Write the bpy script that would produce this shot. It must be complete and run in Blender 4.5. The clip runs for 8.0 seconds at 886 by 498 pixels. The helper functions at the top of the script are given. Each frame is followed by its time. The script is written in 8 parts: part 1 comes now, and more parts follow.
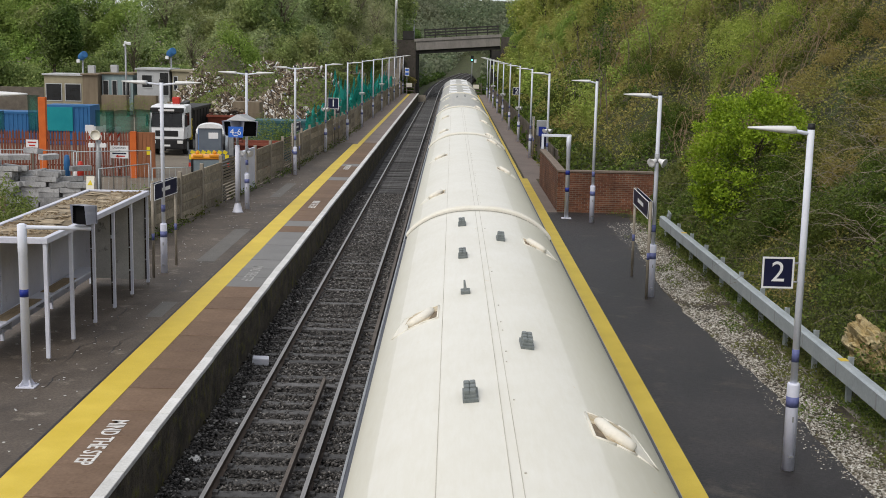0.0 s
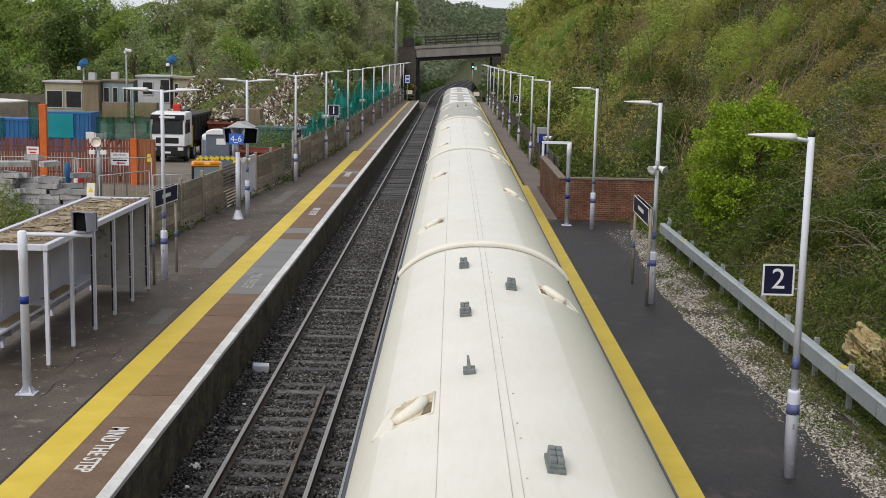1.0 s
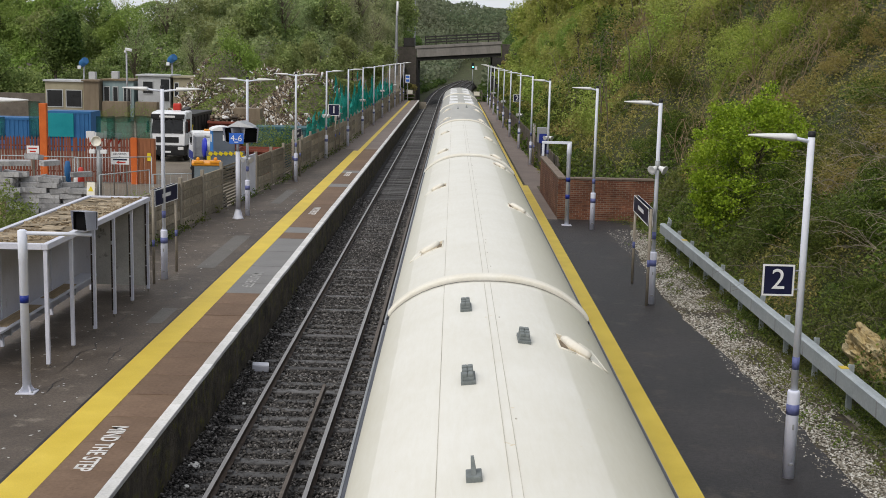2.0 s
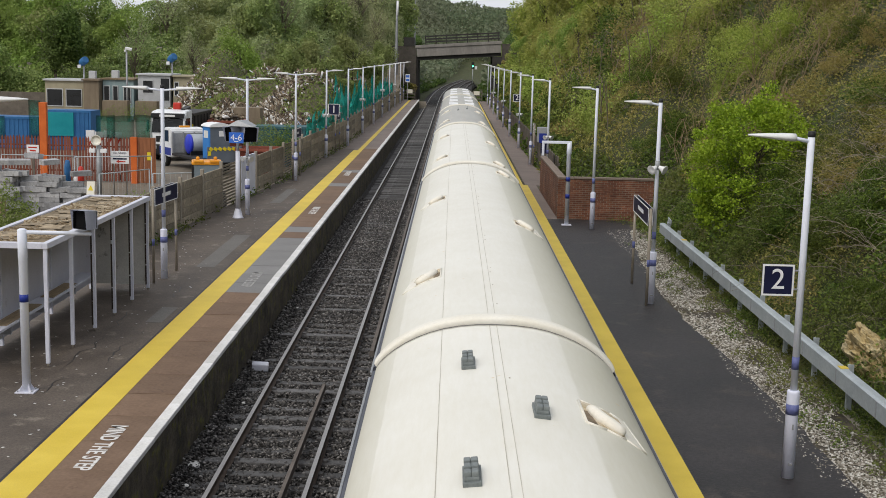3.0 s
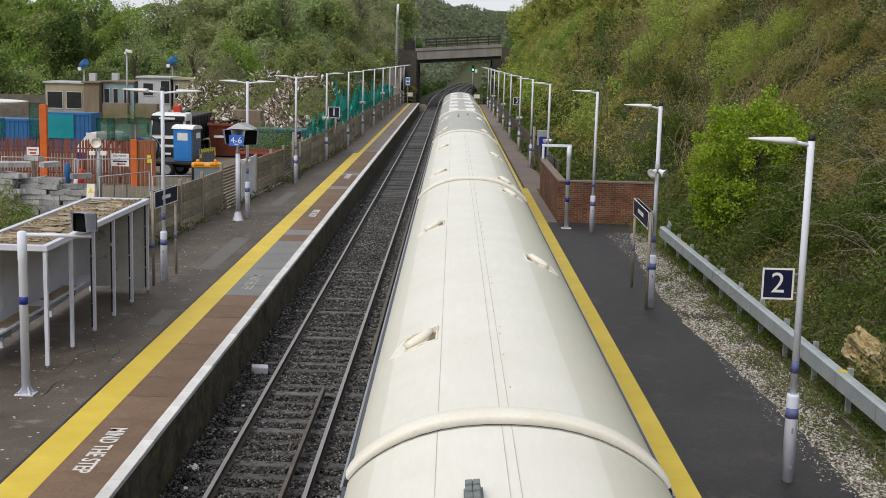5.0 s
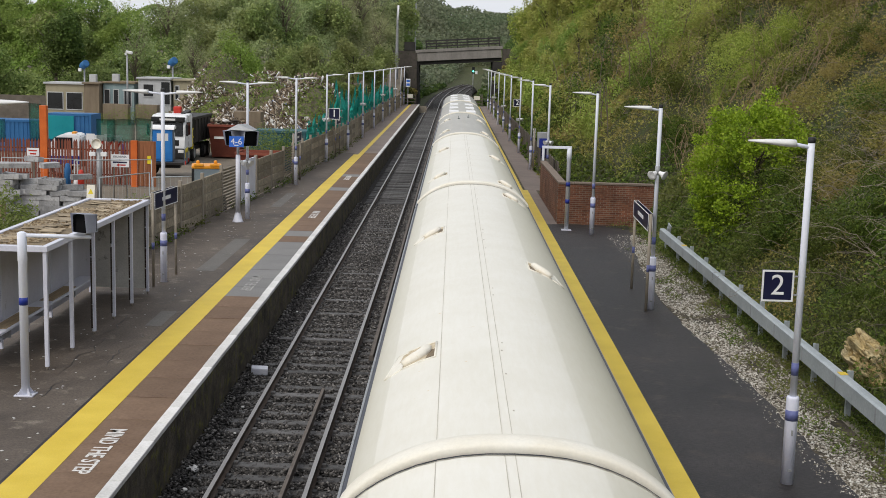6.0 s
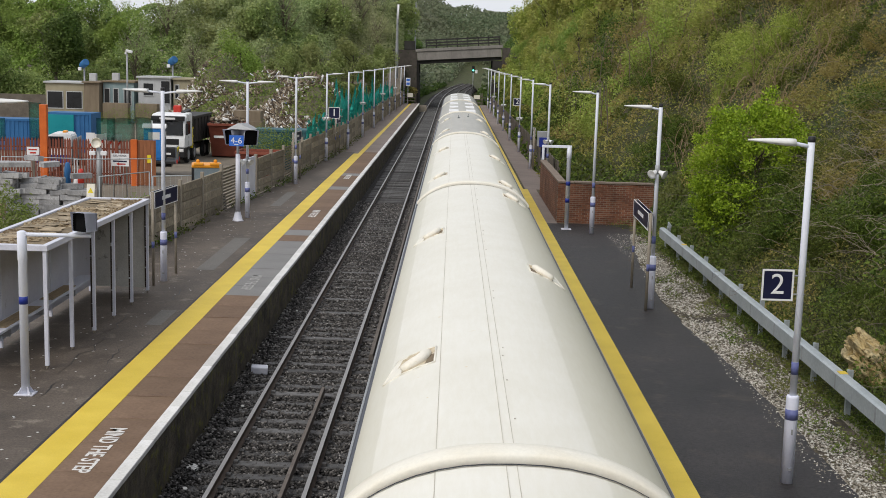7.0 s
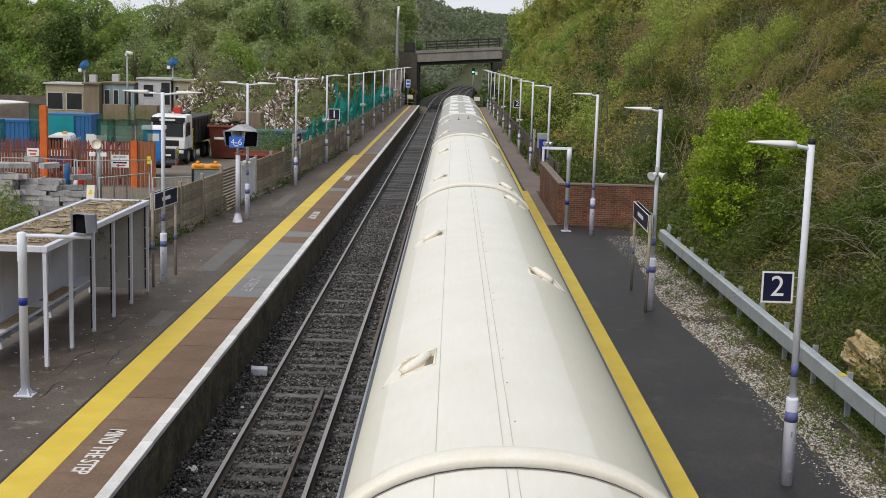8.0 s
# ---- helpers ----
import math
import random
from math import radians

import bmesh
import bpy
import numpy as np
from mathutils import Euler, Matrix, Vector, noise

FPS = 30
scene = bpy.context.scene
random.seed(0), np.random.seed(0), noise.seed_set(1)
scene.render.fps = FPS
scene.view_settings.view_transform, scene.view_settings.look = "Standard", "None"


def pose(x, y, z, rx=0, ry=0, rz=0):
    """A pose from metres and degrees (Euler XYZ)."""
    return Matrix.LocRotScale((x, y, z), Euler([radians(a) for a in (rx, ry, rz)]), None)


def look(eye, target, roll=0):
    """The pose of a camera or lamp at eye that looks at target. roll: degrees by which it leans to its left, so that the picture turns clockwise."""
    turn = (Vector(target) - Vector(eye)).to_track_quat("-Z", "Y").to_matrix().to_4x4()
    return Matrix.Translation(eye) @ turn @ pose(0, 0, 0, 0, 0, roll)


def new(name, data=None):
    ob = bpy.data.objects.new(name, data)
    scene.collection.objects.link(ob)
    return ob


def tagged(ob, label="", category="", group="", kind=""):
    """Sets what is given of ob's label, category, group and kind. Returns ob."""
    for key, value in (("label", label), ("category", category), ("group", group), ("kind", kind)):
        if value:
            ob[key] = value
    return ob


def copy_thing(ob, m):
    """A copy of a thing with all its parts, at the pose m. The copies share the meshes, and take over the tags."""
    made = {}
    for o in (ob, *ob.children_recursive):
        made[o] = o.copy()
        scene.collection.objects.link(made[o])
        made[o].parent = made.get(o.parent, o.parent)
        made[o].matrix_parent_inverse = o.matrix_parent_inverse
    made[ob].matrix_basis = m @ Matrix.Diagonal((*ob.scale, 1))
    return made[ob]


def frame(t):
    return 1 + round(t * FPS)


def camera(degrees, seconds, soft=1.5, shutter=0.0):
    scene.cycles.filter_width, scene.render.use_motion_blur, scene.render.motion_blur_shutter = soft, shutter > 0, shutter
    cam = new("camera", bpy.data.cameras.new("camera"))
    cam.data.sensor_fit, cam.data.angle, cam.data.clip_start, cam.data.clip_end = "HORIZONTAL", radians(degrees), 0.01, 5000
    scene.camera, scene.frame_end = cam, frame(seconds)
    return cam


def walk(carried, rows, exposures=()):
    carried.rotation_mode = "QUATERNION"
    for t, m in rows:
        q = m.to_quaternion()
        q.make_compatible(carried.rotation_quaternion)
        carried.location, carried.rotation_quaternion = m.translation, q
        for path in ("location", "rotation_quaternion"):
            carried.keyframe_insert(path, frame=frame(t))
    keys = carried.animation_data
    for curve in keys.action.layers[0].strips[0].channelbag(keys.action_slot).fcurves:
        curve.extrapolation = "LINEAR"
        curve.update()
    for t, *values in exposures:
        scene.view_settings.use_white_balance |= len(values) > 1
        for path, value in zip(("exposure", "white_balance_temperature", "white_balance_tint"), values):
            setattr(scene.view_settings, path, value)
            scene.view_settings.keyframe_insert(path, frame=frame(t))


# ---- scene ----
cam = camera(39.83, 8.0, soft=0.9)
EYE = (2.887, 0.0, 6.728)


def aim(pitch, yaw, roll):
    a, b = radians(pitch), radians(yaw)
    t = (EYE[0] + math.sin(b) * math.cos(a), EYE[1] + math.cos(b) * math.cos(a), EYE[2] - math.sin(a))
    return look(EYE, t, roll)


walk(cam, [(0.0, aim(9.307, -0.288, 1.219)), (0.5, aim(9.058, -0.288, 1.227)), (1.0, aim(8.978, -0.311, 1.238)),
           (1.5, aim(8.980, -0.315, 1.280)), (3.0, aim(9.010, -0.301, 1.397)), (3.5, aim(9.011, -0.299, 1.413)),
           (4.0, aim(9.037, -0.296, 1.456)), (4.5, aim(8.957, -0.297, 1.462)), (6.0, aim(8.794, -0.296, 1.601)),
           (6.5, aim(8.806, -0.297, 1.610)), (7.0, aim(8.836, -0.292, 1.613)), (7.5, aim(8.847, -0.288, 1.658)),
           (8.0, aim(8.756, -0.287, 1.687))],
     exposures=((0.0, 0.01), (4.0, 0.01), (4.5, 0.05), (8.0, 0.06)))

# ---- light: an overcast spring day ----
world = bpy.data.worlds.new("world")
scene.world = world
world.use_nodes = True
wn, wl = world.node_tree.nodes, world.node_tree.links
sky = wn.new("ShaderNodeTexSky")
sky.sky_type, sky.sun_disc = "NISHITA", False
sky.sun_elevation, sky.sun_rotation = radians(48), radians(215)
sky.air_density, sky.dust_density, sky.ozone_density = 1.0, 6.0, 1.0
cloud = wn.new("ShaderNodeMix")
cloud.data_type = "RGBA"
cloud.inputs[0].default_value = 0.75
cloud.inputs[7].default_value = (9.0, 9.3, 9.9, 1)
wl.new(sky.outputs[0], cloud.inputs[6])
wl.new(cloud.outputs[2], wn["Background"].inputs[0])
wn["Background"].inputs[1].default_value = 0.108
sun = new("sun", bpy.data.lights.new("sun", "SUN"))
sun.data.energy, sun.data.angle, sun.data.color = 1.25, radians(25), (1.0, 0.96, 0.9)
sun.matrix_world = look((0, 0, 30), (Vector((0, 0, 30)) - Vector((math.sin(radians(215)) * math.cos(radians(48)),
                        math.cos(radians(215)) * math.cos(radians(48)), math.sin(radians(48))))))
scene.view_settings.exposure = 0.0


# ---- materials ----
def nodes_of(name):
    m = bpy.data.materials.new(name)
    m.use_nodes = True
    return m, m.node_tree.nodes, m.node_tree.links, m.node_tree.nodes["Principled BSDF"]


def noise_node(n, l, coord, scale, detail=5, rough=0.6):
    t = n.new("ShaderNodeTexNoise")
    t.inputs["Scale"].default_value, t.inputs["Detail"].default_value, t.inputs["Roughness"].default_value = scale, detail, rough
    l.new(coord, t.inputs["Vector"])
    return t


def ramp_node(n, stops):
    r = n.new("ShaderNodeValToRGB")
    e = r.color_ramp.elements
    while len(e) < len(stops):
        e.new(0.5)
    for k, (p, c) in zip(e, stops):
        k.position, k.color = p, (*c, 1)
    return r


def mixed(n, l, kind, fac, a, b):
    m = n.new("ShaderNodeMix")
    m.data_type, m.blend_type = "RGBA", kind
    for sock, v in ((m.inputs[0], fac), (m.inputs[6], a), (m.inputs[7], b)):
        if isinstance(v, (int, float)):
            sock.default_value = v
        elif isinstance(v, tuple):
            sock.default_value = (*v, 1)
        else:
            l.new(v, sock)
    return m.outputs[2]


def surf(name, c1, c2, scale=1.5, rough=0.7, metal=0.0, bump=0.25, fine=30.0, grain=0.25, rnd=0.0, third=None, spec=0.3, stretch=(1, 1, 1), dist=0.01):
    """Two-scale varied surface: broad stains between c1 and c2, fine grain with relief, optional third colour in patches."""
    m, n, l, p = nodes_of(name)
    g = n.new("ShaderNodeTexCoord")
    mp = n.new("ShaderNodeMapping")
    mp.inputs["Scale"].default_value = stretch
    l.new(g.outputs["Object"], mp.inputs["Vector"])
    co = mp.outputs["Vector"]
    broad = noise_node(n, l, co, scale)
    r = ramp_node(n, [(0.3, c1), (0.7, c2)])
    l.new(broad.outputs["Fac"], r.inputs[0])
    col = r.outputs[0]
    if third:
        w = noise_node(n, l, co, scale * 2.7, 7, 0.7)
        wr = ramp_node(n, [(third[1], (0, 0, 0)), (min(third[1] + 0.12, 1), (1, 1, 1))])
        l.new(w.outputs["Fac"], wr.inputs[0])
        col = mixed(n, l, "MIX", wr.outputs[0], col, third[0])
    f = noise_node(n, l, co, fine, 4, 0.7)
    fr = ramp_node(n, [(0.2, (1 - grain,) * 3), (0.8, (1 + grain * 0.4,) * 3)])
    l.new(f.outputs["Fac"], fr.inputs[0])
    col = mixed(n, l, "MULTIPLY", 1.0, col, fr.outputs[0])
    if rnd:
        o = n.new("ShaderNodeObjectInfo")
        rr = ramp_node(n, [(0.0, (1 - rnd,) * 3), (1.0, (1 + rnd * 0.6,) * 3)])
        l.new(o.outputs["Random"], rr.inputs[0])
        col = mixed(n, l, "MULTIPLY", 1.0, col, rr.outputs[0])
    l.new(col, p.inputs["Base Color"])
    rm = n.new("ShaderNodeMapRange")
    rm.inputs["To Min"].default_value, rm.inputs["To Max"].default_value = max(rough - 0.12, 0.02), min(rough + 0.12, 1)
    l.new(broad.outputs["Fac"], rm.inputs["Value"])
    l.new(rm.outputs[0], p.inputs["Roughness"])
    p.inputs["Metallic"].default_value, p.inputs["Specular IOR Level"].default_value = metal, spec
    if bump:
        b = n.new("ShaderNodeBump")
        b.inputs["Strength"].default_value, b.inputs["Distance"].default_value = bump, dist
        l.new(f.outputs["Fac"], b.inputs["Height"])
        l.new(b.outputs[0], p.inputs["Normal"])
    return m


def leafy(name, stops, tint, patch=0.25, dead=None):
    """Foliage: each leaf takes its own green, and broad patches lean to a second tint."""
    m, n, l, p = nodes_of(name)
    g = n.new("ShaderNodeNewGeometry")
    r = ramp_node(n, stops)
    l.new(g.outputs["Random Per Island"], r.inputs[0])
    w = noise_node(n, l, g.outputs["Position"], patch, 3, 0.6)
    wr = ramp_node(n, [(0.42, (0, 0, 0)), (0.62, (1, 1, 1))])
    l.new(w.outputs["Fac"], wr.inputs[0])
    t = mixed(n, l, "MIX", 0.65, r.outputs[0], tint)
    col = mixed(n, l, "MIX", wr.outputs[0], r.outputs[0], t)
    l.new(col, p.inputs["Base Color"])
    p.inputs["Roughness"].default_value, p.inputs["Specular IOR Level"].default_value = 0.6, 0.25
    tr = n.new("ShaderNodeBsdfTranslucent")
    l.new(col, tr.inputs["Color"])
    ms = n.new("ShaderNodeMixShader")
    ms.inputs[0].default_value = 0.38
    l.new(p.outputs[0], ms.inputs[1])
    l.new(tr.outputs[0], ms.inputs[2])
    l.new(ms.outputs[0], n["Material Output"].inputs["Surface"])
    return m


M = {}
M["asphalt_old"] = surf("asphalt_old", (0.070, 0.055, 0.043), (0.150, 0.122, 0.098), 0.75, 0.7, bump=0.7, fine=22, grain=0.55, third=((0.235, 0.20, 0.16), 0.57))
M["asphalt_new"] = surf("asphalt_new", (0.021, 0.019, 0.020), (0.056, 0.050, 0.050), 0.55, 0.6, bump=0.8, fine=19, grain=0.7, third=((0.070, 0.058, 0.050), 0.56))
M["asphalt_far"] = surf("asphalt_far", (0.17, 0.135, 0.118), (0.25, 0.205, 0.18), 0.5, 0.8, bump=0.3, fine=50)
M["slab_brown"] = surf("slab_brown", (0.150, 0.092, 0.056), (0.225, 0.148, 0.098), 1.1, 0.8, bump=0.4, fine=20, grain=0.35, rnd=0.16, third=((0.115, 0.072, 0.045), 0.62))
M["slab_grey"] = surf("slab_grey", (0.19, 0.185, 0.18), (0.25, 0.245, 0.235), 1.0, 0.8, bump=0.3, fine=45, rnd=0.08)
M["yellow_paint"] = surf("yellow_paint", (0.60, 0.43, 0.035), (0.72, 0.54, 0.075), 1.2, 0.6, bump=0.3, fine=50, grain=0.18, third=((0.46, 0.34, 0.06), 0.70))
M["white_paint"] = surf("white_paint", (0.60, 0.59, 0.55), (0.78, 0.77, 0.75), 1.6, 0.65, bump=0.4, fine=24, grain=0.25, rnd=0.12, third=((0.34, 0.32, 0.29), 0.63))
M["letter_white"] = surf("letter_white", (0.60, 0.58, 0.55), (0.78, 0.76, 0.72), 6, 0.7, bump=0.1, third=((0.4, 0.35, 0.3), 0.62))
M["letter_faded"] = surf("letter_faded", (0.30, 0.295, 0.28), (0.44, 0.43, 0.41), 6, 0.7, bump=0.1, third=((0.22, 0.215, 0.205), 0.55))
M["platform_wall"] = surf("platform_wall", (0.034, 0.029, 0.022), (0.165, 0.138, 0.098), 1.3, 0.9, bump=0.9, fine=7, grain=0.6, third=((0.150, 0.145, 0.032), 0.53), dist=0.05)
M["ballast"] = surf("ballast", (0.020, 0.018, 0.017), (0.058, 0.052, 0.047), 9.0, 0.9, bump=1.0, fine=26, grain=0.6, dist=0.05)
M["sleeper"] = surf("sleeper", (0.070, 0.068, 0.068), (0.165, 0.162, 0.160), 2.2, 0.8, bump=0.5, rnd=0.45, third=((0.040, 0.037, 0.035), 0.52))
M["rail_side"] = surf("rail_side", (0.070, 0.052, 0.040), (0.12, 0.088, 0.066), 3, 0.8, metal=0.0, bump=0.2)
M["rail_top"] = surf("rail_top", (0.30, 0.28, 0.265), (0.40, 0.38, 0.36), 2, 0.40, metal=0.7, bump=0.05)
M["rust"] = surf("rust", (0.115, 0.098, 0.085), (0.18, 0.155, 0.135), 4, 0.85, bump=0.4)
M["concrete"] = surf("concrete", (0.23, 0.195, 0.140), (0.40, 0.345, 0.255), 1.6, 0.9, bump=0.7, fine=9, grain=0.5, rnd=0.34, third=((0.10, 0.082, 0.055), 0.57))
M["concrete_post"] = surf("concrete_post", (0.24, 0.21, 0.165), (0.36, 0.32, 0.26), 2, 0.85, bump=0.3, rnd=0.1)
M["post_paint"] = surf("post_paint", (0.72, 0.75, 0.84), (0.79, 0.82, 0.89), 2.5, 0.45, bump=0.08, grain=0.08, rnd=0.05, third=((0.42, 0.41, 0.42), 0.72))
M["sleeve_paint"] = surf("sleeve_paint", (0.68, 0.70, 0.83), (0.75, 0.77, 0.88), 3, 0.45, bump=0.08, grain=0.08, third=((0.45, 0.43, 0.42), 0.72))
M["band_blue"] = surf("band_blue", (0.10, 0.12, 0.30), (0.16, 0.18, 0.38), 5, 0.5, bump=0.08)
M["deep_blue"] = surf("deep_blue", (0.012, 0.030, 0.22), (0.025, 0.045, 0.30), 5, 0.45, bump=0.05)
M["lantern_grey"] = surf("lantern_grey", (0.62, 0.62, 0.60), (0.72, 0.72, 0.70), 4, 0.5, bump=0.05, grain=0.08)
M["navy"] = surf("navy", (0.008, 0.009, 0.035), (0.014, 0.016, 0.05), 3, 0.35, bump=0.03, grain=0.1)
M["sign_white"] = surf("sign_white", (0.72, 0.72, 0.72), (0.82, 0.82, 0.82), 3, 0.45, bump=0.03, grain=0.06)
M["sign_blue"] = surf("sign_blue", (0.03, 0.13, 0.55), (0.05, 0.17, 0.62), 3, 0.4, bump=0.03, grain=0.05)
M["black"] = surf("black", (0.010, 0.010, 0.011), (0.022, 0.022, 0.023), 3, 0.5, bump=0.1)
M["grey_metal"] = surf("grey_metal", (0.30, 0.31, 0.32), (0.40, 0.41, 0.42), 3, 0.5, metal=0.3, bump=0.1)
M["galvanised"] = surf("galvanised", (0.36, 0.40, 0.42), (0.48, 0.52, 0.53), 2.0, 0.5, metal=0.25, bump=0.12, fine=20, third=((0.30, 0.31, 0.29), 0.66))
M["gravel"] = surf("gravel", (0.20, 0.175, 0.135), (0.40, 0.37, 0.31), 1.6, 0.95, bump=0.9, fine=24, grain=0.6, third=((0.11, 0.092, 0.058), 0.58), dist=0.03)
M["soil"] = surf("soil", (0.045, 0.048, 0.020), (0.085, 0.085, 0.036), 0.5, 0.95, bump=0.9, fine=9, grain=0.6, dist=0.06, third=((0.060, 0.085, 0.022), 0.48))
M["yard"] = surf("yard", (0.15, 0.125, 0.095), (0.25, 0.215, 0.17), 0.22, 0.85, bump=0.5, fine=8, grain=0.3, third=((0.085, 0.08, 0.07), 0.6))
M["chalk"] = surf("chalk", (0.45, 0.31, 0.10), (0.60, 0.52, 0.33), 2.6, 0.9, bump=1.0, fine=6, grain=0.55, third=((0.16, 0.10, 0.04), 0.55), dist=0.10)


# ---- mesh helpers ----
def box(bm, x0, x1, y0, y1, z0, z1, bevel=0.0):
    v = [bm.verts.new((x, y, z)) for x in (x0, x1) for y in (y0, y1) for z in (z0, z1)]
    fs = [bm.faces.new([v[i] for i in q]) for q in ((0, 1, 3, 2), (4, 6, 7, 5), (0, 4, 5, 1), (2, 3, 7, 6), (0, 2, 6, 4), (1, 5, 7, 3))]
    if bevel:
        bmesh.ops.bevel(bm, geom=list({e for f in fs for e in f.edges}), offset=bevel, segments=2, affect="EDGES", profile=0.6)


def turn_box(bm, m, sx, sy, sz, bevel=0.0):
    b2 = bmesh.new()
    box(b2, -sx / 2, sx / 2, -sy / 2, sy / 2, -sz / 2, sz / 2, bevel)
    b2.transform(m)
    pour(bm, b2)


def pour(bm, b2):
    b2.verts.index_update()
    vs = [bm.verts.new(v.co) for v in b2.verts]
    for f in b2.faces:
        g = bm.faces.new([vs[v.index] for v in f.verts])
        g.smooth = f.smooth
    b2.free()


def tube(bm, p0, p1, r0, r1=None, seg=14, caps=True, smooth=True):
    r1 = r0 if r1 is None else r1
    p0, p1 = Vector(p0), Vector(p1)
    q = (p1 - p0).to_track_quat("Z", "Y")
    rings = []
    for p, r in ((p0, r0), (p1, r1)):
        rings.append([bm.verts.new(p + q @ Vector((r * math.cos(a), r * math.sin(a), 0))) for a in [2 * math.pi * i / seg for i in range(seg)]])
    for i in range(seg):
        f = bm.faces.new((rings[0][i], rings[0][(i + 1) % seg], rings[1][(i + 1) % seg], rings[1][i]))
        f.smooth = smooth
    if caps:
        bm.faces.new(rings[0][::-1])
        bm.faces.new(rings[1])


def lathe(bm, prof, m=None, seg=16):
    """A turned form round z from (radius, height) pairs."""
    rings = []
    for r, z in prof:
        ring = []
        for i in range(seg):
            a = 2 * math.pi * i / seg
            c = Vector((r * math.cos(a), r * math.sin(a), z))
            ring.append(bm.verts.new(m @ c if m else c))
        rings.append(ring)
    for a, b in zip(rings, rings[1:]):
        for i in range(seg):
            bm.faces.new((a[i], a[(i + 1) % seg], b[(i + 1) % seg], b[i])).smooth = True
    bm.faces.new(rings[0][::-1])
    bm.faces.new(rings[-1])


def extrude_y(bm, prof, y0, y1, closed=True, smooth=False):
    """A section in x, z drawn out along y."""
    a = [bm.verts.new((x, y0, z)) for x, z in prof]
    b = [bm.verts.new((x, y1, z)) for x, z in prof]
    k = len(prof)
    for i in range(k if closed else k - 1):
        bm.faces.new((a[i], b[i], b[(i + 1) % k], a[(i + 1) % k])).smooth = smooth
    if closed:
        bm.faces.new(a)
        bm.faces.new(b[::-1])


def mesh_of(name, bm, material):
    bmesh.ops.recalc_face_normals(bm, faces=bm.faces)
    me = bpy.data.meshes.new(name)
    bm.to_mesh(me)
    bm.free()
    for m in material if isinstance(material, (list, tuple)) else (material,):
        me.materials.append(m)
    return me


def part(name, bm, material, parent=None, label="", at=None, kind=""):
    ob = new(name, mesh_of(name, bm, material))
    if parent:
        ob.parent = parent
    if at is not None:
        ob.matrix_basis = at
    return tagged(ob, label, kind=kind)


def thing(name, label, category, m=None, group="", kind=""):
    ob = new(name)
    ob.empty_display_size = 0.2
    if m is not None:
        ob.matrix_basis = m
    return tagged(ob, label, category, group, kind)


def setting(name, bm, material, label=""):
    return tagged(new(name, mesh_of(name, bm, material)), label, kind="structure")


def words(name, text, size, m, material, parent=None, depth=0.002, align="CENTER", squeeze=1.0, bold=0.0):
    c = bpy.data.curves.new(name, "FONT")
    c.body, c.size, c.extrude, c.align_x, c.align_y = text, size, depth, align, "CENTER"
    c.offset = bold
    tmp = bpy.data.objects.new(name, c)
    scene.collection.objects.link(tmp)
    bpy.context.view_layer.update()
    me = bpy.data.meshes.new_from_object(tmp.evaluated_get(bpy.context.evaluated_depsgraph_get()))
    bpy.data.objects.remove(tmp)
    me.transform(Matrix.Diagonal((squeeze, 1, 1, 1)))
    me.materials.clear()
    me.materials.append(material)
    ob = new(name, me)
    ob.matrix_basis = m
    if parent:
        ob.parent = parent
    return ob


def raw_mesh(name, verts, faces, material, smooth=False):
    """A mesh from numpy vertices (n, 3) and faces (m, k) of one size."""
    me = bpy.data.meshes.new(name)
    k = faces.shape[1]
    me.vertices.add(len(verts))
    me.vertices.foreach_set("co", verts.astype(np.float32).ravel())
    me.loops.add(faces.size)
    me.loops.foreach_set("vertex_index", faces.astype(np.int32).ravel())
    me.polygons.add(len(faces))
    me.polygons.foreach_set("loop_start", np.arange(0, faces.size, k, dtype=np.int32))
    me.polygons.foreach_set("loop_total", np.full(len(faces), k, dtype=np.int32))
    if smooth:
        me.polygons.foreach_set("use_smooth", np.ones(len(faces), dtype=bool))
    me.update(calc_edges=True)
    me.validate()
    me.materials.append(material)
    return me


rng = np.random.default_rng(7)


def leaf_mesh(name, pts, size, material, slim=0.55, flat=0.0, face=(0, -0.35, 0.9)):
    """Loose pointed leaves at pts, turned mostly up to the light (face); size is a number or one for each; flat: how level they lie."""
    n = len(pts)
    size = np.broadcast_to(np.asarray(size, float), (n,))[:, None] * rng.uniform(0.65, 1.35, (n, 1))
    nn = rng.normal(size=(n, 3)) * (1 - flat * 0.8) + np.array(face)
    nn /= np.linalg.norm(nn, axis=1, keepdims=True)
    d = rng.normal(size=(n, 3))
    d -= nn * (d * nn).sum(1, keepdims=True)
    d /= np.linalg.norm(d, axis=1, keepdims=True)
    e = np.cross(nn, d)
    a, b = d * size * 0.5, e * size * 0.5 * slim
    v = np.stack([pts - a, pts + b + nn * size * 0.08, pts + a, pts - b + nn * size * 0.08], 1).reshape(-1, 3)
    return raw_mesh(name, v, np.arange(4 * n).reshape(n, 4), material)


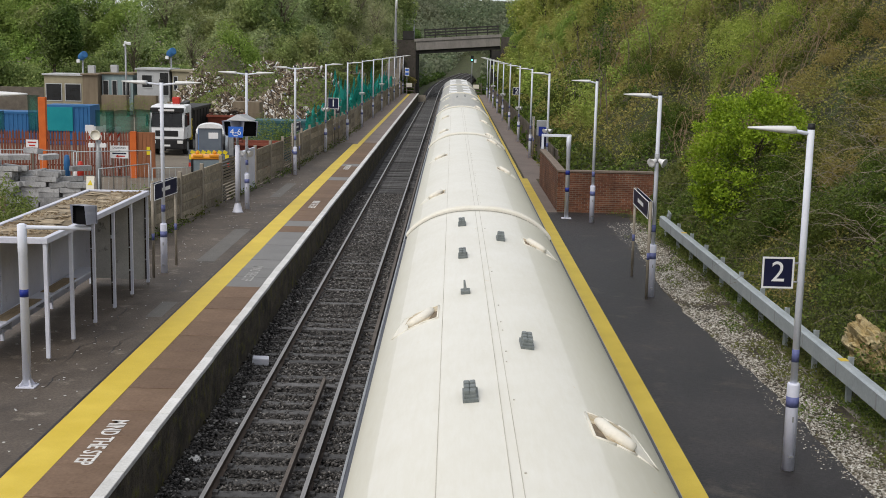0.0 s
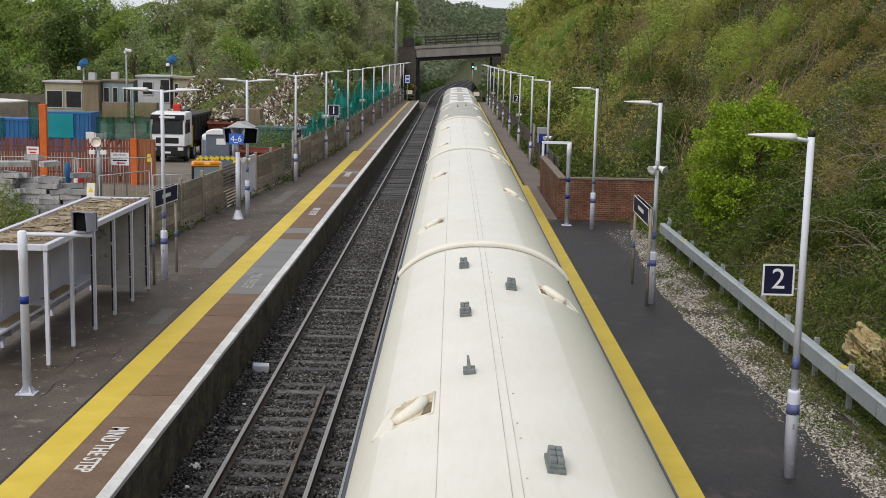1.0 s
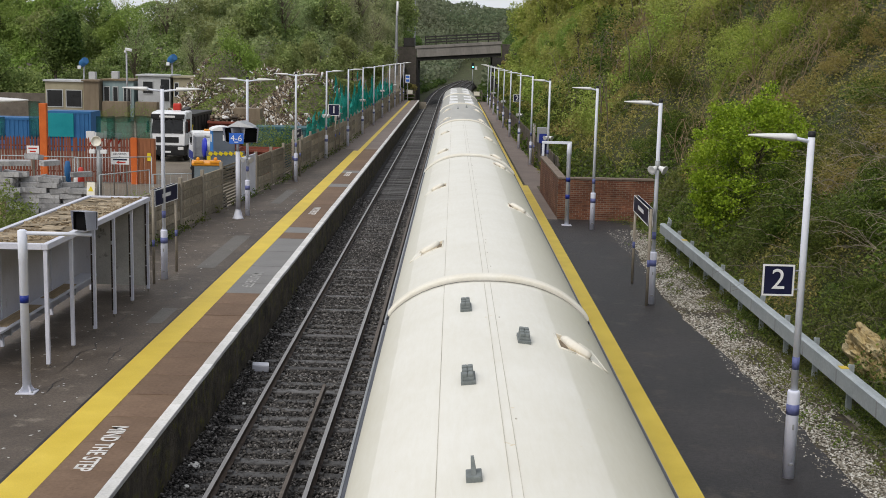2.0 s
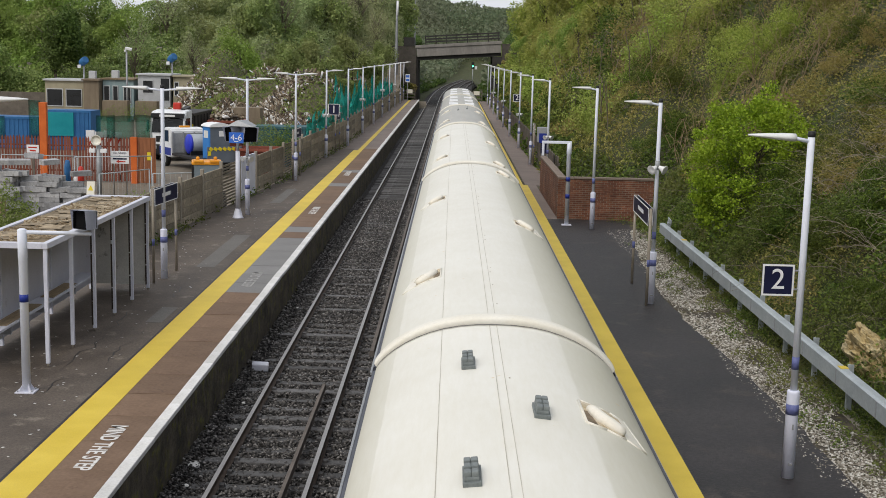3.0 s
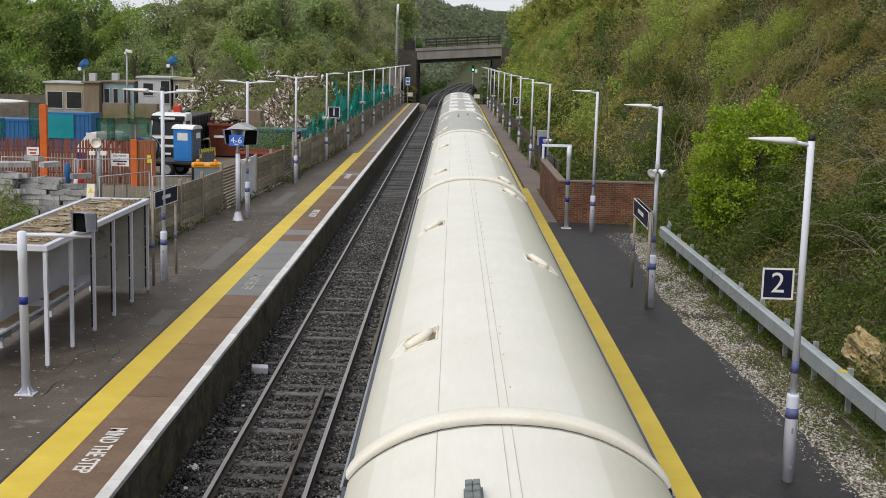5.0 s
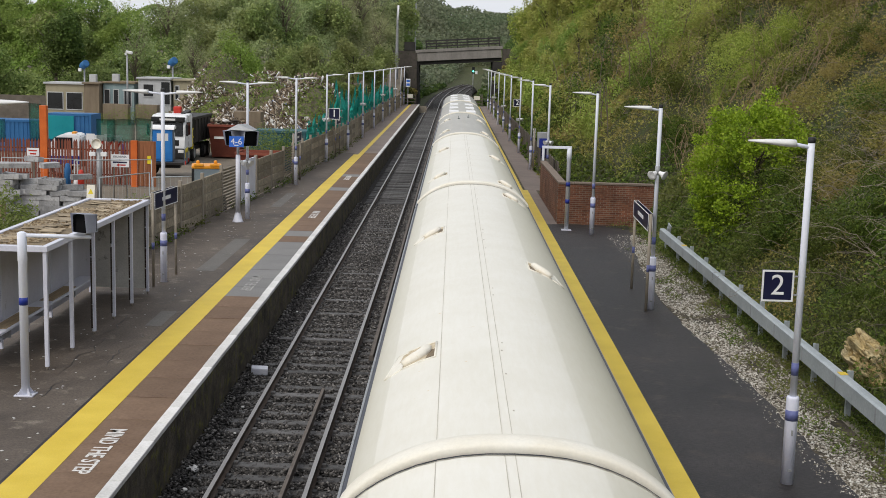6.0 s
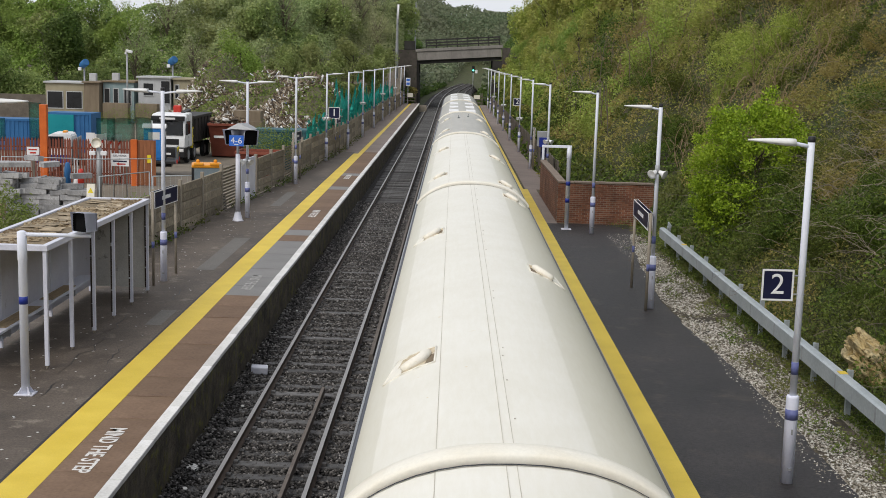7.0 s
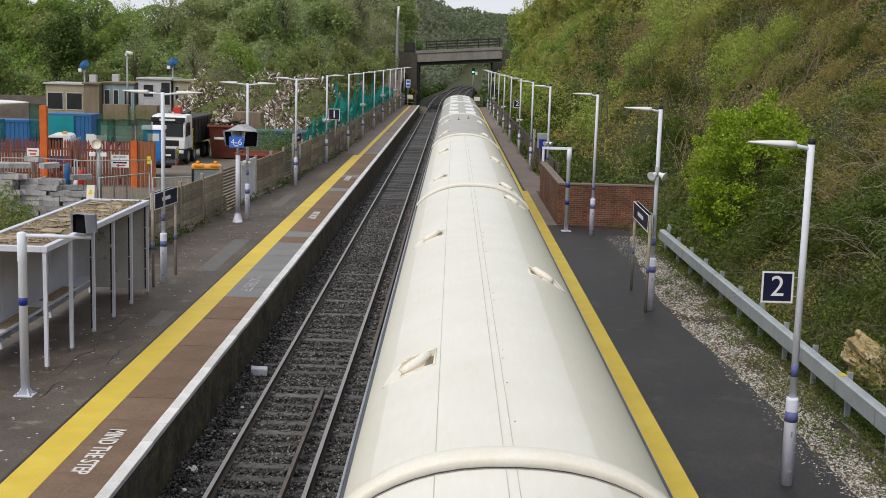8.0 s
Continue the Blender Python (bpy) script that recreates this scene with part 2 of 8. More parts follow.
def stones_mesh(name, pts, size, material, squash=0.7):
    """Loose angular stones, eight faces each."""
    n = len(pts)
    base = np.array([(1, 0, 0), (-1, 0, 0), (0, 1, 0), (0, -1, 0), (0, 0, 1), (0, 0, -1)], float)
    tri = np.array([(0, 2, 4), (2, 1, 4), (1, 3, 4), (3, 0, 4), (2, 0, 5), (1, 2, 5), (3, 1, 5), (0, 3, 5)])
    s = np.broadcast_to(np.asarray(size, float), (n,))[:, None, None] * rng.uniform(0.55, 1.3, (n, 6, 1))
    v = base[None] * s
    v += rng.normal(size=v.shape) * s * 0.28
    v[:, :, 2] *= squash
    a = rng.uniform(0, 6.28, n)
    c, w = np.cos(a)[:, None], np.sin(a)[:, None]
    v = np.stack([v[:, :, 0] * c - v[:, :, 1] * w, v[:, :, 0] * w + v[:, :, 1] * c, v[:, :, 2]], 2) + pts[:, None]
    f = (tri[None] + 6 * np.arange(n)[:, None, None]).reshape(-1, 3)
    return raw_mesh(name, v.reshape(-1, 3), f, material)


def lump(x, y, s, seed=0.0):
    return noise.noise(Vector((x * s, y * s, seed)))


PZ = 0.915       # platform surface over the rail tops
EDGE_L, EDGE_R = -1.49, 4.92
TRACK_R = 3.43


def bend(y):
    """The line curves away to the right past the bridge."""
    return 0.00022 * max(0.0, y - 185.0) ** 2


# ---- ground and banks ----
def grid_mesh(name, xs, ys, f, material, smooth=True):
    v = np.array([(x, y, f(x, y)) for y in ys for x in xs])
    k = len(xs)
    i = np.arange((len(ys) - 1) * k).reshape(len(ys) - 1, k)[:, :-1].ravel()
    return raw_mesh(name, v, np.stack([i, i + 1, i + k + 1, i + k], 1), material, smooth)


def right_bank(x, y):
    foot = 9.9 + 0.25 * lump(3, y, 0.25)
    if y > 46:
        foot = max(7.6, 9.9 - (y - 46) * 0.2) + min(1.2, max(0, y - 150) * 0.08)
    rise = max(0.0, x - foot)
    z = 0.86 + min(13.0, 1.12 * rise) + min(rise, 1.5) * 0.35 * lump(x, y, 0.35, 4)
    if y > 172:
        z = min(z, 0.86 + 13 - 5 * min(1, (y - 172) / 40))
    return z


def left_land(x, y):
    """Level yard, then a wooded rise behind it and beside the line."""
    z = 0.0
    back = y - (128 + 0.25 * (x + 30))
    if back > 0:
        z = min(9.0, back * 0.14)
    if x > -9 - 0.02 * y and y < 150:
        z = min(z, 0.3)
    z += 0.12 * lump(x, y, 0.12, 2) * (1 if y > 55 else 0.4)
    return z


xs = np.concatenate([[-2000, -900, -400, -200, -120], np.arange(-90, 61, 10), [90, 140, 250, 500, 1000, 2000]])
ys = np.concatenate([[-1500, -400, -100, -20], np.arange(0, 421, 20), [500, 700, 1100, 2000, 4000]])
g = new("ground", grid_mesh("ground", xs, ys, lambda x, y: -0.75, M["soil"]))
tagged(g, "dark earth ground under the cutting and yard", kind="structure")
g = new("yard_ground", grid_mesh("yard_ground", np.linspace(-92, -3.9, 56), np.linspace(-60, 260, 108), left_land, M["yard"]))
tagged(g, "worn grey-brown hardstanding of the works yard", kind="structure")
g = new("bank_ground", grid_mesh("bank_ground", np.concatenate([np.linspace(7.4, 24, 42), [30, 45, 80, 140]]), np.concatenate([[-60, -40, -20, -8], np.linspace(2, 60, 90), np.linspace(62, 330, 70)]), right_bank, M["soil"]))
tagged(g, "overgrown earth bank rising beside the platform", kind="structure")

bm = bmesh.new()
prof = [(-1.8, -0.5), (-1.6, -0.235), (5.2, -0.235), (5.6, -0.5)]
ysb = [-60, 0, 60, 120, 180] + list(range(190, 431, 10))
for a, b in zip(ysb, ysb[1:]):
    va = [bm.verts.new((x + bend(a), a, z)) for x, z in prof]
    vb = [bm.verts.new((x + bend(b), b, z)) for x, z in prof]
    for i in range(3):
        bm.faces.new((va[i], va[i + 1], vb[i + 1], vb[i]))
setting("ballast_bed", bm, M["ballast"], "dark stone ballast bed under two railway tracks")


# ---- railway tracks ----
def rail_section(bm, x, y0, y1, step=10):
    ys_ = [y0]
    while ys_[-1] < y1:
        ys_.append(min(y1, ys_[-1] + (200 if ys_[-1] < 180 and ys_[-1] + 200 <= 185 else step)))
    web = [(-0.07, -0.159), (-0.07, -0.148), (-0.012, -0.125), (-0.012, -0.045), (-0.035, -0.032), (-0.035, -0.002),
           (0.035, -0.002), (0.035, -0.032), (0.012, -0.045), (0.012, -0.125), (0.07, -0.148), (0.07, -0.159)]
    for a, b in zip(ys_, ys_[1:]):
        va = [bm.verts.new((x + px_ + bend(a), a, z)) for px_, z in web]
        vb = [bm.verts.new((x + px_ + bend(b), b, z)) for px_, z in web]
        for i in range(len(web) - 1):
            bm.faces.new((va[i], vb[i], vb[i + 1], va[i + 1])).material_index = 1 if i == 5 else 0
    bmesh.ops.remove_doubles(bm, verts=bm.verts, dist=0.0005)


def track(name, xc, y1, label):
    t = thing(name, label, "railway track", pose(xc, 0, 0))
    for s in (-0.7525, 0.7525):
        b = bmesh.new()
        rail_section(b, s, -60, y1)
        part("rail", b, (M["rail_side"], M["rail_top"]), t)
    return t


left_track = track("railway_track", 0, 420, "worn steel railway track on ballast beside the platform")
right_track = track("railway_track", TRACK_R, 420, "railway track under the standing train")
bs = bmesh.new()
box(bs, -1.25, 1.25, -0.125, 0.125, -0.36, -0.165, 0.02)
for s in (-0.7525, 0.7525):
    for k in (-0.11, 0.11):
        box(bs, s + k - 0.04, s + k + 0.04, -0.06, 0.06, -0.166, -0.12)
sleeper_me = mesh_of("sleeper", bs, M["sleeper"])
for i in range(250):
    y = 8 + i * 0.63
    ob = new("sleeper", sleeper_me)
    ob.parent = left_track
    ob.matrix_basis = pose(rng.normal(0, 0.015), y, -0.012 + rng.normal(0, 0.012), 0, 0, rng.normal(0, 0.5))
bs = bmesh.new()
for i in range(130):
    y = 8 + 250 * 0.63 + i * 0.66
    turn_box(bs, pose(bend(y), y, -0.26), 2.5, 0.25, 0.19)
part("sleeper_run", bs, M["sleeper"], left_track, kind="stuff")
bs = bmesh.new()
for i in range(380):
    y = 8 + i * 0.66
    turn_box(bs, pose(bend(y), y, -0.26), 2.5, 0.25, 0.19)
part("sleeper_run", bs, M["sleeper"], right_track, kind="stuff")
# conductor rails: a short length between the running rails, then outside them
b = bmesh.new()
extrude_y(b, [(0.365, -0.06), (0.375, 0.05), (0.435, 0.05), (0.445, -0.06)], 2, 24.2)
part("conductor_rail", b, M["rust"], left_track, "rusty conductor rail with a plain cut end")
b = bmesh.new()
extrude_y(b, [(1.13, -0.06), (1.15, 0.065), (1.23, 0.065), (1.25, -0.06)], 27, 182)
part("conductor_rail", b, M["rust"], left_track, "rusty conductor rail outside the running rail")

n = 75000
y = 14 + 44 * rng.uniform(0, 1, n) ** 1.5
p = np.stack([rng.uniform(-1.5, 2.1, n), y, np.full(n, -0.225)], 1)
p[:, 2] += rng.uniform(-0.02, 0.035, n) + 0.05 * (np.abs(p[:, 0]) > 1.3)
p[:, 2] += 0.05 * np.clip(-p[:, 0] - 0.85, 0, 0.6) + np.where(np.abs(p[:, 0]) < 1.2, 0.016, 0.045) + 0.02 * np.abs((p[:, 1] - 8) / 0.63 - np.round((p[:, 1] - 8) / 0.63))
stone_mat, sn, sl, sp = nodes_of("ballast_stone")
sg = sn.new("ShaderNodeNewGeometry")
sr = ramp_node(sn, [(0.0, (0.016, 0.015, 0.014)), (0.5, (0.058, 0.053, 0.049)), (0.86, (0.140, 0.130, 0.120)), (1.0, (0.29, 0.275, 0.26))])
sl.new(sg.outputs["Random Per Island"], sr.inputs[0])
sl.new(sr.outputs[0], sp.inputs["Base Color"])
sp.inputs["Roughness"].default_value = 0.85
ob = new("ballast_stones", stones_mesh("ballast_stones", p, 0.030 + 0.0005 * (p[:, 1] - 14), stone_mat))
tagged(ob, "loose dark angular ballast stones between the rails", "ballast", kind="stuff")


# ---- platforms ----
def platform_block(name, x0, x1, y0, y1, material, label):
    b = bmesh.new()
    box(b, min(x0, x1), max(x0, x1), y0, y1, -0.5, PZ - 0.02)
    return setting(name, b, material, label)


bm = bmesh.new()
box(bm, -2.6, EDGE_L - 0.04, -60, 160, -0.6, PZ - 0.13)
plat_l = setting("platform_left", bm, M["platform_wall"], "low platform wall of dark damp mossy brick")
bm = bmesh.new()
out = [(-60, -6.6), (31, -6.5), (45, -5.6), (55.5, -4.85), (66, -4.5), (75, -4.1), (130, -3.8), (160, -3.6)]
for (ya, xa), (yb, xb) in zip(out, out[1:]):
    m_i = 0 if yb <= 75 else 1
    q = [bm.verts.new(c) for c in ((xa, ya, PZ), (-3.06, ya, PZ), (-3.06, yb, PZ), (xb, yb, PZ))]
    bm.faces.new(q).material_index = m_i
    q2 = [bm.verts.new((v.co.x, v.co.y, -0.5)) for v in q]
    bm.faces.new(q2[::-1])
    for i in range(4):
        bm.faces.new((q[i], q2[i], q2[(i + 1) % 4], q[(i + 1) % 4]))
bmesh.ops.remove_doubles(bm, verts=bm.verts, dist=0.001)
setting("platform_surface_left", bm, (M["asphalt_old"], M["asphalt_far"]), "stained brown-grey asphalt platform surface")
bm = bmesh.new()
box(bm, -3.06, -2.53, -60, 74, 0.3, PZ + 0.004)
box(bm, -2.80, -2.53, 74, 158, 0.3, PZ + 0.004)
setting("yellow_line_left", bm, M["yellow_paint"], "worn yellow safety line along the platform")
bm = bmesh.new()
box(bm, -3.115, -3.06, -60, 74, 0.3, PZ + 0.002)
setting("asphalt_strip", bm, M["asphalt_new"], "narrow strip of fresh dark asphalt beside the yellow line")
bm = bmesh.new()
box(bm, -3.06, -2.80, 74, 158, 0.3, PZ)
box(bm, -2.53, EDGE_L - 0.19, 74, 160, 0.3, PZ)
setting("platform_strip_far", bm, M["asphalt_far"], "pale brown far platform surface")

# coping stones and paving slabs, each a piece
bm = bmesh.new()
box(bm, EDGE_L - 0.19, EDGE_L + 0.0, 0.003, 0.897, PZ - 0.075, PZ + 0.006, 0.014)
cope_me = mesh_of("coping_stone", bm, M["white_paint"])
for i in range(190):
    ob = new("coping_stone", cope_me)
    ob.parent = plat_l
    ob.matrix_basis = pose(rng.normal(0, 0.0025), -11 + i * 0.9, rng.normal(0, 0.002), 0, 0, rng.normal(0, 0.06))
for i in range(58):
    y0 = 0.855 + i * 1.285
    grey = 29.2 < y0 + 0.6 < 38.4
    light = i in (30, 41, 46)
    bm = bmesh.new()
    box(bm, -2.53, EDGE_L - 0.19, 0.007, 1.278, PZ - 0.12, PZ + 0.002, 0.006)
    ob = part("paving_slab", bm, M["slab_grey"] if grey or light else M["slab_brown"], plat_l)
    ob.matrix_basis = pose(0, y0, rng.normal(0, 0.002))

bm = bmesh.new()
box(bm, EDGE_R + 0.04, 6.0, -60, 160, -0.6, PZ - 0.02)
box(bm, 6.0, 9.6, -60, 44.3, -0.6, PZ - 0.02)
box(bm, 6.0, 7.7, 44.3, 160, -0.6, PZ - 0.02)
plat_r = setting("platform_right", bm, M["platform_wall"], "platform body of dark brick beside the train")
bm = bmesh.new()
edge_pts = [(-60, 8.75), (8, 8.72), (16.8, 8.66), (19, 8.62), (22.2, 8.56), (25.4, 8.38), (29.2, 8.22), (33, 8.35), (37.7, 8.69), (44.3, 9.4)]
for (ya, xa), (yb, xb) in zip(edge_pts, edge_pts[1:]):
    for k in range(6):
        y0, y1 = ya + (yb - ya) * k / 6, ya + (yb - ya) * (k + 1) / 6
        e0 = xa + (xb - xa) * k / 6 + 0.10 * lump(1, y0, 1.3, 9)
        e1 = xa + (xb - xa) * (k + 1) / 6 + 0.10 * lump(1, y1, 1.3, 9)
        q = [bm.verts.new(c) for c in ((6.41, y0, PZ), (e0, y0, PZ), (e1, y1, PZ), (6.41, y1, PZ))]
        bm.faces.new(q)
bmesh.ops.remove_doubles(bm, verts=bm.verts, dist=0.001)
setting("platform_surface_right", bm, M["asphalt_new"], "dark fresh asphalt platform surface")
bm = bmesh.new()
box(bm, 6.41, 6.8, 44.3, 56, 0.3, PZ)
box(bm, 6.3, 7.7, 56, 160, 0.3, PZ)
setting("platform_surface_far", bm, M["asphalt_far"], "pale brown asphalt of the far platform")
bm = bmesh.new()
box(bm, 5.95, 6.41, -60, 56, 0.3, PZ + 0.004)
box(bm, 5.95, 6.2, 56, 158, 0.3, PZ + 0.004)
setting("yellow_line_right", bm, M["yellow_paint"], "worn yellow safety line beside the train")
bm = bmesh.new()
box(bm, EDGE_R, 5.95, -60, 160, 0.5, PZ)
setting("platform_edge_right", bm, M["slab_brown"], "brown paved platform edge beside the train")
bm = bmesh.new()
box(bm, 8.0, 10.6, -60, 44.3, 0.3, PZ - 0.03)
setting("verge", bm, M["gravel"], "pale chalky gravel verge with weeds")

# painted warnings near the edge
for y in (17.27, 30.9, 45.05, 59.4):
    ob = words("platform_lettering", "MIND THE STEP", 0.37, pose(-2.17, y, PZ + 0.006, 0, 0, -90), M["letter_faded"] if 30 < y < 31 else M["letter_white"], squeeze=0.80, bold=0.006)
    tagged(ob, "worn white painted words on the platform slabs", "lettering", "painted platform warnings")


# ---- the train ----
def roof_mat():
    m, n, l, p = nodes_of("train_roof")
    g = n.new("ShaderNodeTexCoord")
    co = g.outputs["Object"]
    a = noise_node(n, l, co, 0.7, 4)
    r = ramp_node(n, [(0.3, (0.69, 0.668, 0.585)), (0.7, (0.745, 0.728, 0.658))])
    l.new(a.outputs["Fac"], r.inputs[0])
    # grimy outer roof panels, with a ragged border
    s = n.new("ShaderNodeSeparateXYZ")
    l.new(co, s.inputs[0])
    w = noise_node(n, l, co, 2.2, 5)
    ad = n.new("ShaderNodeMath")
    ad.operation = "MULTIPLY_ADD"
    l.new(w.outputs["Fac"], ad.inputs[0])
    ad.inputs[1].default_value = 0.03
    l.new(s.outputs["X"], ad.inputs[2])
    dr = ramp_node(n, [(0.0, (0.75,) * 3), (0.094, (0.5,) * 3), (0.097, (0, 0, 0)), (0.70, (0, 0, 0)), (0.753, (0.08,) * 3), (0.760, (0.62,) * 3), (1.0, (1, 1, 1))])
    mr = n.new("ShaderNodeMapRange")
    mr.inputs["From Min"].default_value, mr.inputs["From Max"].default_value = -1.35, 1.35
    l.new(ad.outputs[0], mr.inputs["Value"])
    l.new(mr.outputs[0], dr.inputs[0])
    col = mixed(n, l, "MIX", dr.outputs[0], r.outputs[0], (0.565, 0.545, 0.450))
    # rain streaks and rust spots
    mp = n.new("ShaderNodeMapping")
    mp.inputs["Scale"].default_value = (6, 0.9, 6)
    l.new(co, mp.inputs["Vector"])
    f = noise_node(n, l, mp.outputs[0], 3.0, 6, 0.7)
    fr = ramp_node(n, [(0.35, (0.955, 0.945, 0.915)), (0.65, (1.01, 1.01, 1.01))])
    l.new(f.outputs["Fac"], fr.inputs[0])
    col = mixed(n, l, "MULTIPLY", 0.8, col, fr.outputs[0])
    sp = noise_node(n, l, co, 7.0, 3, 0.5)
    sr = ramp_node(n, [(0.735, (0, 0, 0)), (0.79, (1, 1, 1))])
    l.new(sp.outputs["Fac"], sr.inputs[0])
    col = mixed(n, l, "MIX", sr.outputs[0], col, (0.62, 0.50, 0.30))
    l.new(col, p.inputs["Base Color"])
    p.inputs["Roughness"].default_value, p.inputs["Specular IOR Level"].default_value = 0.42, 0.35
    return m


M["roof"] = roof_mat()
M["roof_grey"] = surf("roof_grey", (0.34, 0.33, 0.295), (0.46, 0.45, 0.41), 0.6, 0.5, bump=0.05, grain=0.12, stretch=(4, 0.6, 4))
M["roof_rim"] = surf("roof_rim", (0.73, 0.685, 0.57), (0.79, 0.765, 0.68), 2.5, 0.5, bump=0.1, grain=0.1, third=((0.66, 0.55, 0.36), 0.66))
M["scoop"] = surf("scoop", (0.74, 0.69, 0.57), (0.80, 0.77, 0.69), 4, 0.5, bump=0.1, grain=0.1, third=((0.55, 0.38, 0.18), 0.66))
M["scoop_in"] = surf("scoop_in", (0.46, 0.36, 0.21), (0.68, 0.61, 0.48), 9, 0.8, bump=0.2)
# Dark brown that stands in for the shade inside a scoop's opening.
M["throat_shade"] = surf("throat_shade", (0.12, 0.09, 0.055), (0.26, 0.20, 0.13), 9, 0.8, bump=0.2)
M["seam"] = surf("seam", (0.40, 0.365, 0.30), (0.66, 0.62, 0.54), 1.3, 0.7, bump=0.0, third=((0.36, 0.22, 0.11), 0.66))
M["train_side"] = surf("train_side", (0.015, 0.02, 0.045), (0.025, 0.032, 0.065), 2, 0.35, bump=0.05)
M["gutter"] = surf("gutter", (0.035, 0.04, 0.055), (0.08, 0.085, 0.10), 3, 0.5, bump=0.1)
M["vent_grey"] = surf("vent_grey", (0.14, 0.16, 0.155), (0.21, 0.23, 0.225), 8, 0.6, bump=0.15)
M["glass_dark"] = surf("glass_dark", (0.012, 0.014, 0.016), (0.02, 0.022, 0.025), 1, 0.06, bump=0.0, grain=0.0, spec=0.6)


ROOF_HALF = 1.33


def roof_z(x):
    """Height of the roof over the rails at x metres from the coach's centre line."""
    t = min(abs(x) / ROOF_HALF, 1.0)
    return 3.24 + 0.53 * (1 - t ** 2.35) ** 0.80


def roof_line(k=22):
    out = []
    for i in range(k + 1):
        a = -1 + 2 * i / k
        x = ROOF_HALF * math.copysign(abs(math.sin(a * math.pi / 2)) ** 0.95, a)
        out.append((x, roof_z(x)))
    return out


def coach_body(y0, y1):
    b = bmesh.new()
    prof = [(-1.38, 0.55), (-1.41, 1.3), (-1.41, 2.7), (-1.345, 3.17)] + roof_line() + [(1.345, 3.17), (1.41, 2.7), (1.41, 1.3), (1.38, 0.55)]
    rings = []
    for y in (y0, y0 + 0.03, y0 + 0.06, (y0 + y1) / 2, y1 - 0.06, y1 - 0.03, y1):
        rings.append([b.verts.new((x, y, z)) for x, z in prof])
    k = len(prof)
    for r, s in zip(rings, rings[1:]):
        for i in range(k):
            b.faces.new((r[i], r[(i + 1) % k], s[(i + 1) % k], s[i]))
    b.faces.new(rings[0])
    b.faces.new(rings[-1][::-1])
    bmesh.ops.recalc_face_normals(b, faces=b.faces)
    for f in b.faces:
        zs = [v.co.z for v in f.verts]
        f.material_index = 0 if min(zs) > 3.20 and abs(f.normal.y) < 0.9 else 1
        f.smooth = min(zs) > 3.20
    return b


def vent_box():
    """A cast vent: a low flange under two stepped cowls, each with three louvred bays."""
    b = bmesh.new()
    box(b, -0.085, 0.085, -0.20, 0.18, -0.06, 0.014, 0.006)
    box(b, -0.068, 0.068, -0.17, 0.15, 0.0, 0.038, 0.012)
    for k in range(3):
        for x in (-0.033, 0.033):
            box(b, x - 0.033, x + 0.033, -0.158 + k * 0.105, -0.068 + k * 0.105, 0.03, 0.066 + 0.006 * k, 0.012)
    return mesh_of("roof_vent", b, M["vent_grey"])


def aerial():
    b = bmesh.new()
    box(b, -0.058, 0.058, -0.10, 0.08, -0.05, 0.022, 0.01)
    v = [b.verts.new(c) for c in ((-0.02, -0.06, 0.02), (0.02, -0.06, 0.02), (0.02, 0.05, 0.02), (-0.02, 0.05, 0.02), (-0.011, 0.0, 0.135), (0.011, 0.0, 0.135), (0.011, 0.035, 0.135), (-0.011, 0.035, 0.135))]
    for f in ((0, 1, 5, 4), (1, 2, 6, 5), (2, 3, 7, 6), (3, 0, 4, 7), (4, 5, 6, 7)):
        b.faces.new([v[i] for i in f])
    return mesh_of("aerial", b, M["vent_grey"])


# An air scoop lies in a pocket on the roof's shoulder: u runs across towards the gutter, v along the coach.
SHOULDER = 0.90


def on_curve(u, v, w):
    return Vector((u, v, roof_z(SHOULDER + u) - roof_z(SHOULDER) + w))


def curved_sheet(b, far, near, w, steps=8, index=0):
    """A sheet that follows the roof between two spans of u, at v = far[2] and v = near[2]."""
    rows = []
    for u0, u1, v in (far, near):
        rows.append([b.verts.new(on_curve(u0 + (u1 - u0) * i / steps, v, w)) for i in range(steps + 1)])
    for i in range(steps):
        f = b.faces.new((rows[0][i], rows[0][i + 1], rows[1][i + 1], rows[1][i]))
        f.material_index, f.smooth = index, True


def scoop_tray():
    """Raised lip round the pocket and the flat flared plate on its gutter side."""
    b = bmesh.new()
    rim = [(-0.25, 0.33), (-0.24, -0.33), (-0.07, -0.335), (0.10, -0.33), (0.27, -0.33), (0.16, 0.31), (0.03, 0.325), (-0.10, 0.33)]
    for (u0, v0), (u1, v1) in zip(rim, rim[1:] + rim[:1]):
        tube(b, on_curve(u0, v0, 0.002), on_curve(u1, v1, 0.002), 0.013, seg=6)
    curved_sheet(b, (0.05, 0.16, 0.31), (0.10, 0.26, -0.32), 0.010)
    return mesh_of("air_scoop", b, M["roof_rim"])


def scoop_mouth():
    """The stained floor of the pocket, and flat sheets for the throats at the ends of the duct, one coloured dark as
    shade.
    """
    b = bmesh.new()
    curved_sheet(b, (-0.245, 0.06, 0.32), (-0.235, 0.14, -0.32), 0.006)
    curved_sheet(b, (-0.24, -0.19, 0.02), (-0.23, -0.14, -0.31), 0.009, 3, 1)
    curved_sheet(b, (0.03, 0.10, 0.24), (0.05, 0.14, -0.02), 0.012, 3, 0)
    return mesh_of("scoop_mouth", b, (M["scoop_in"], M["throat_shade"]))


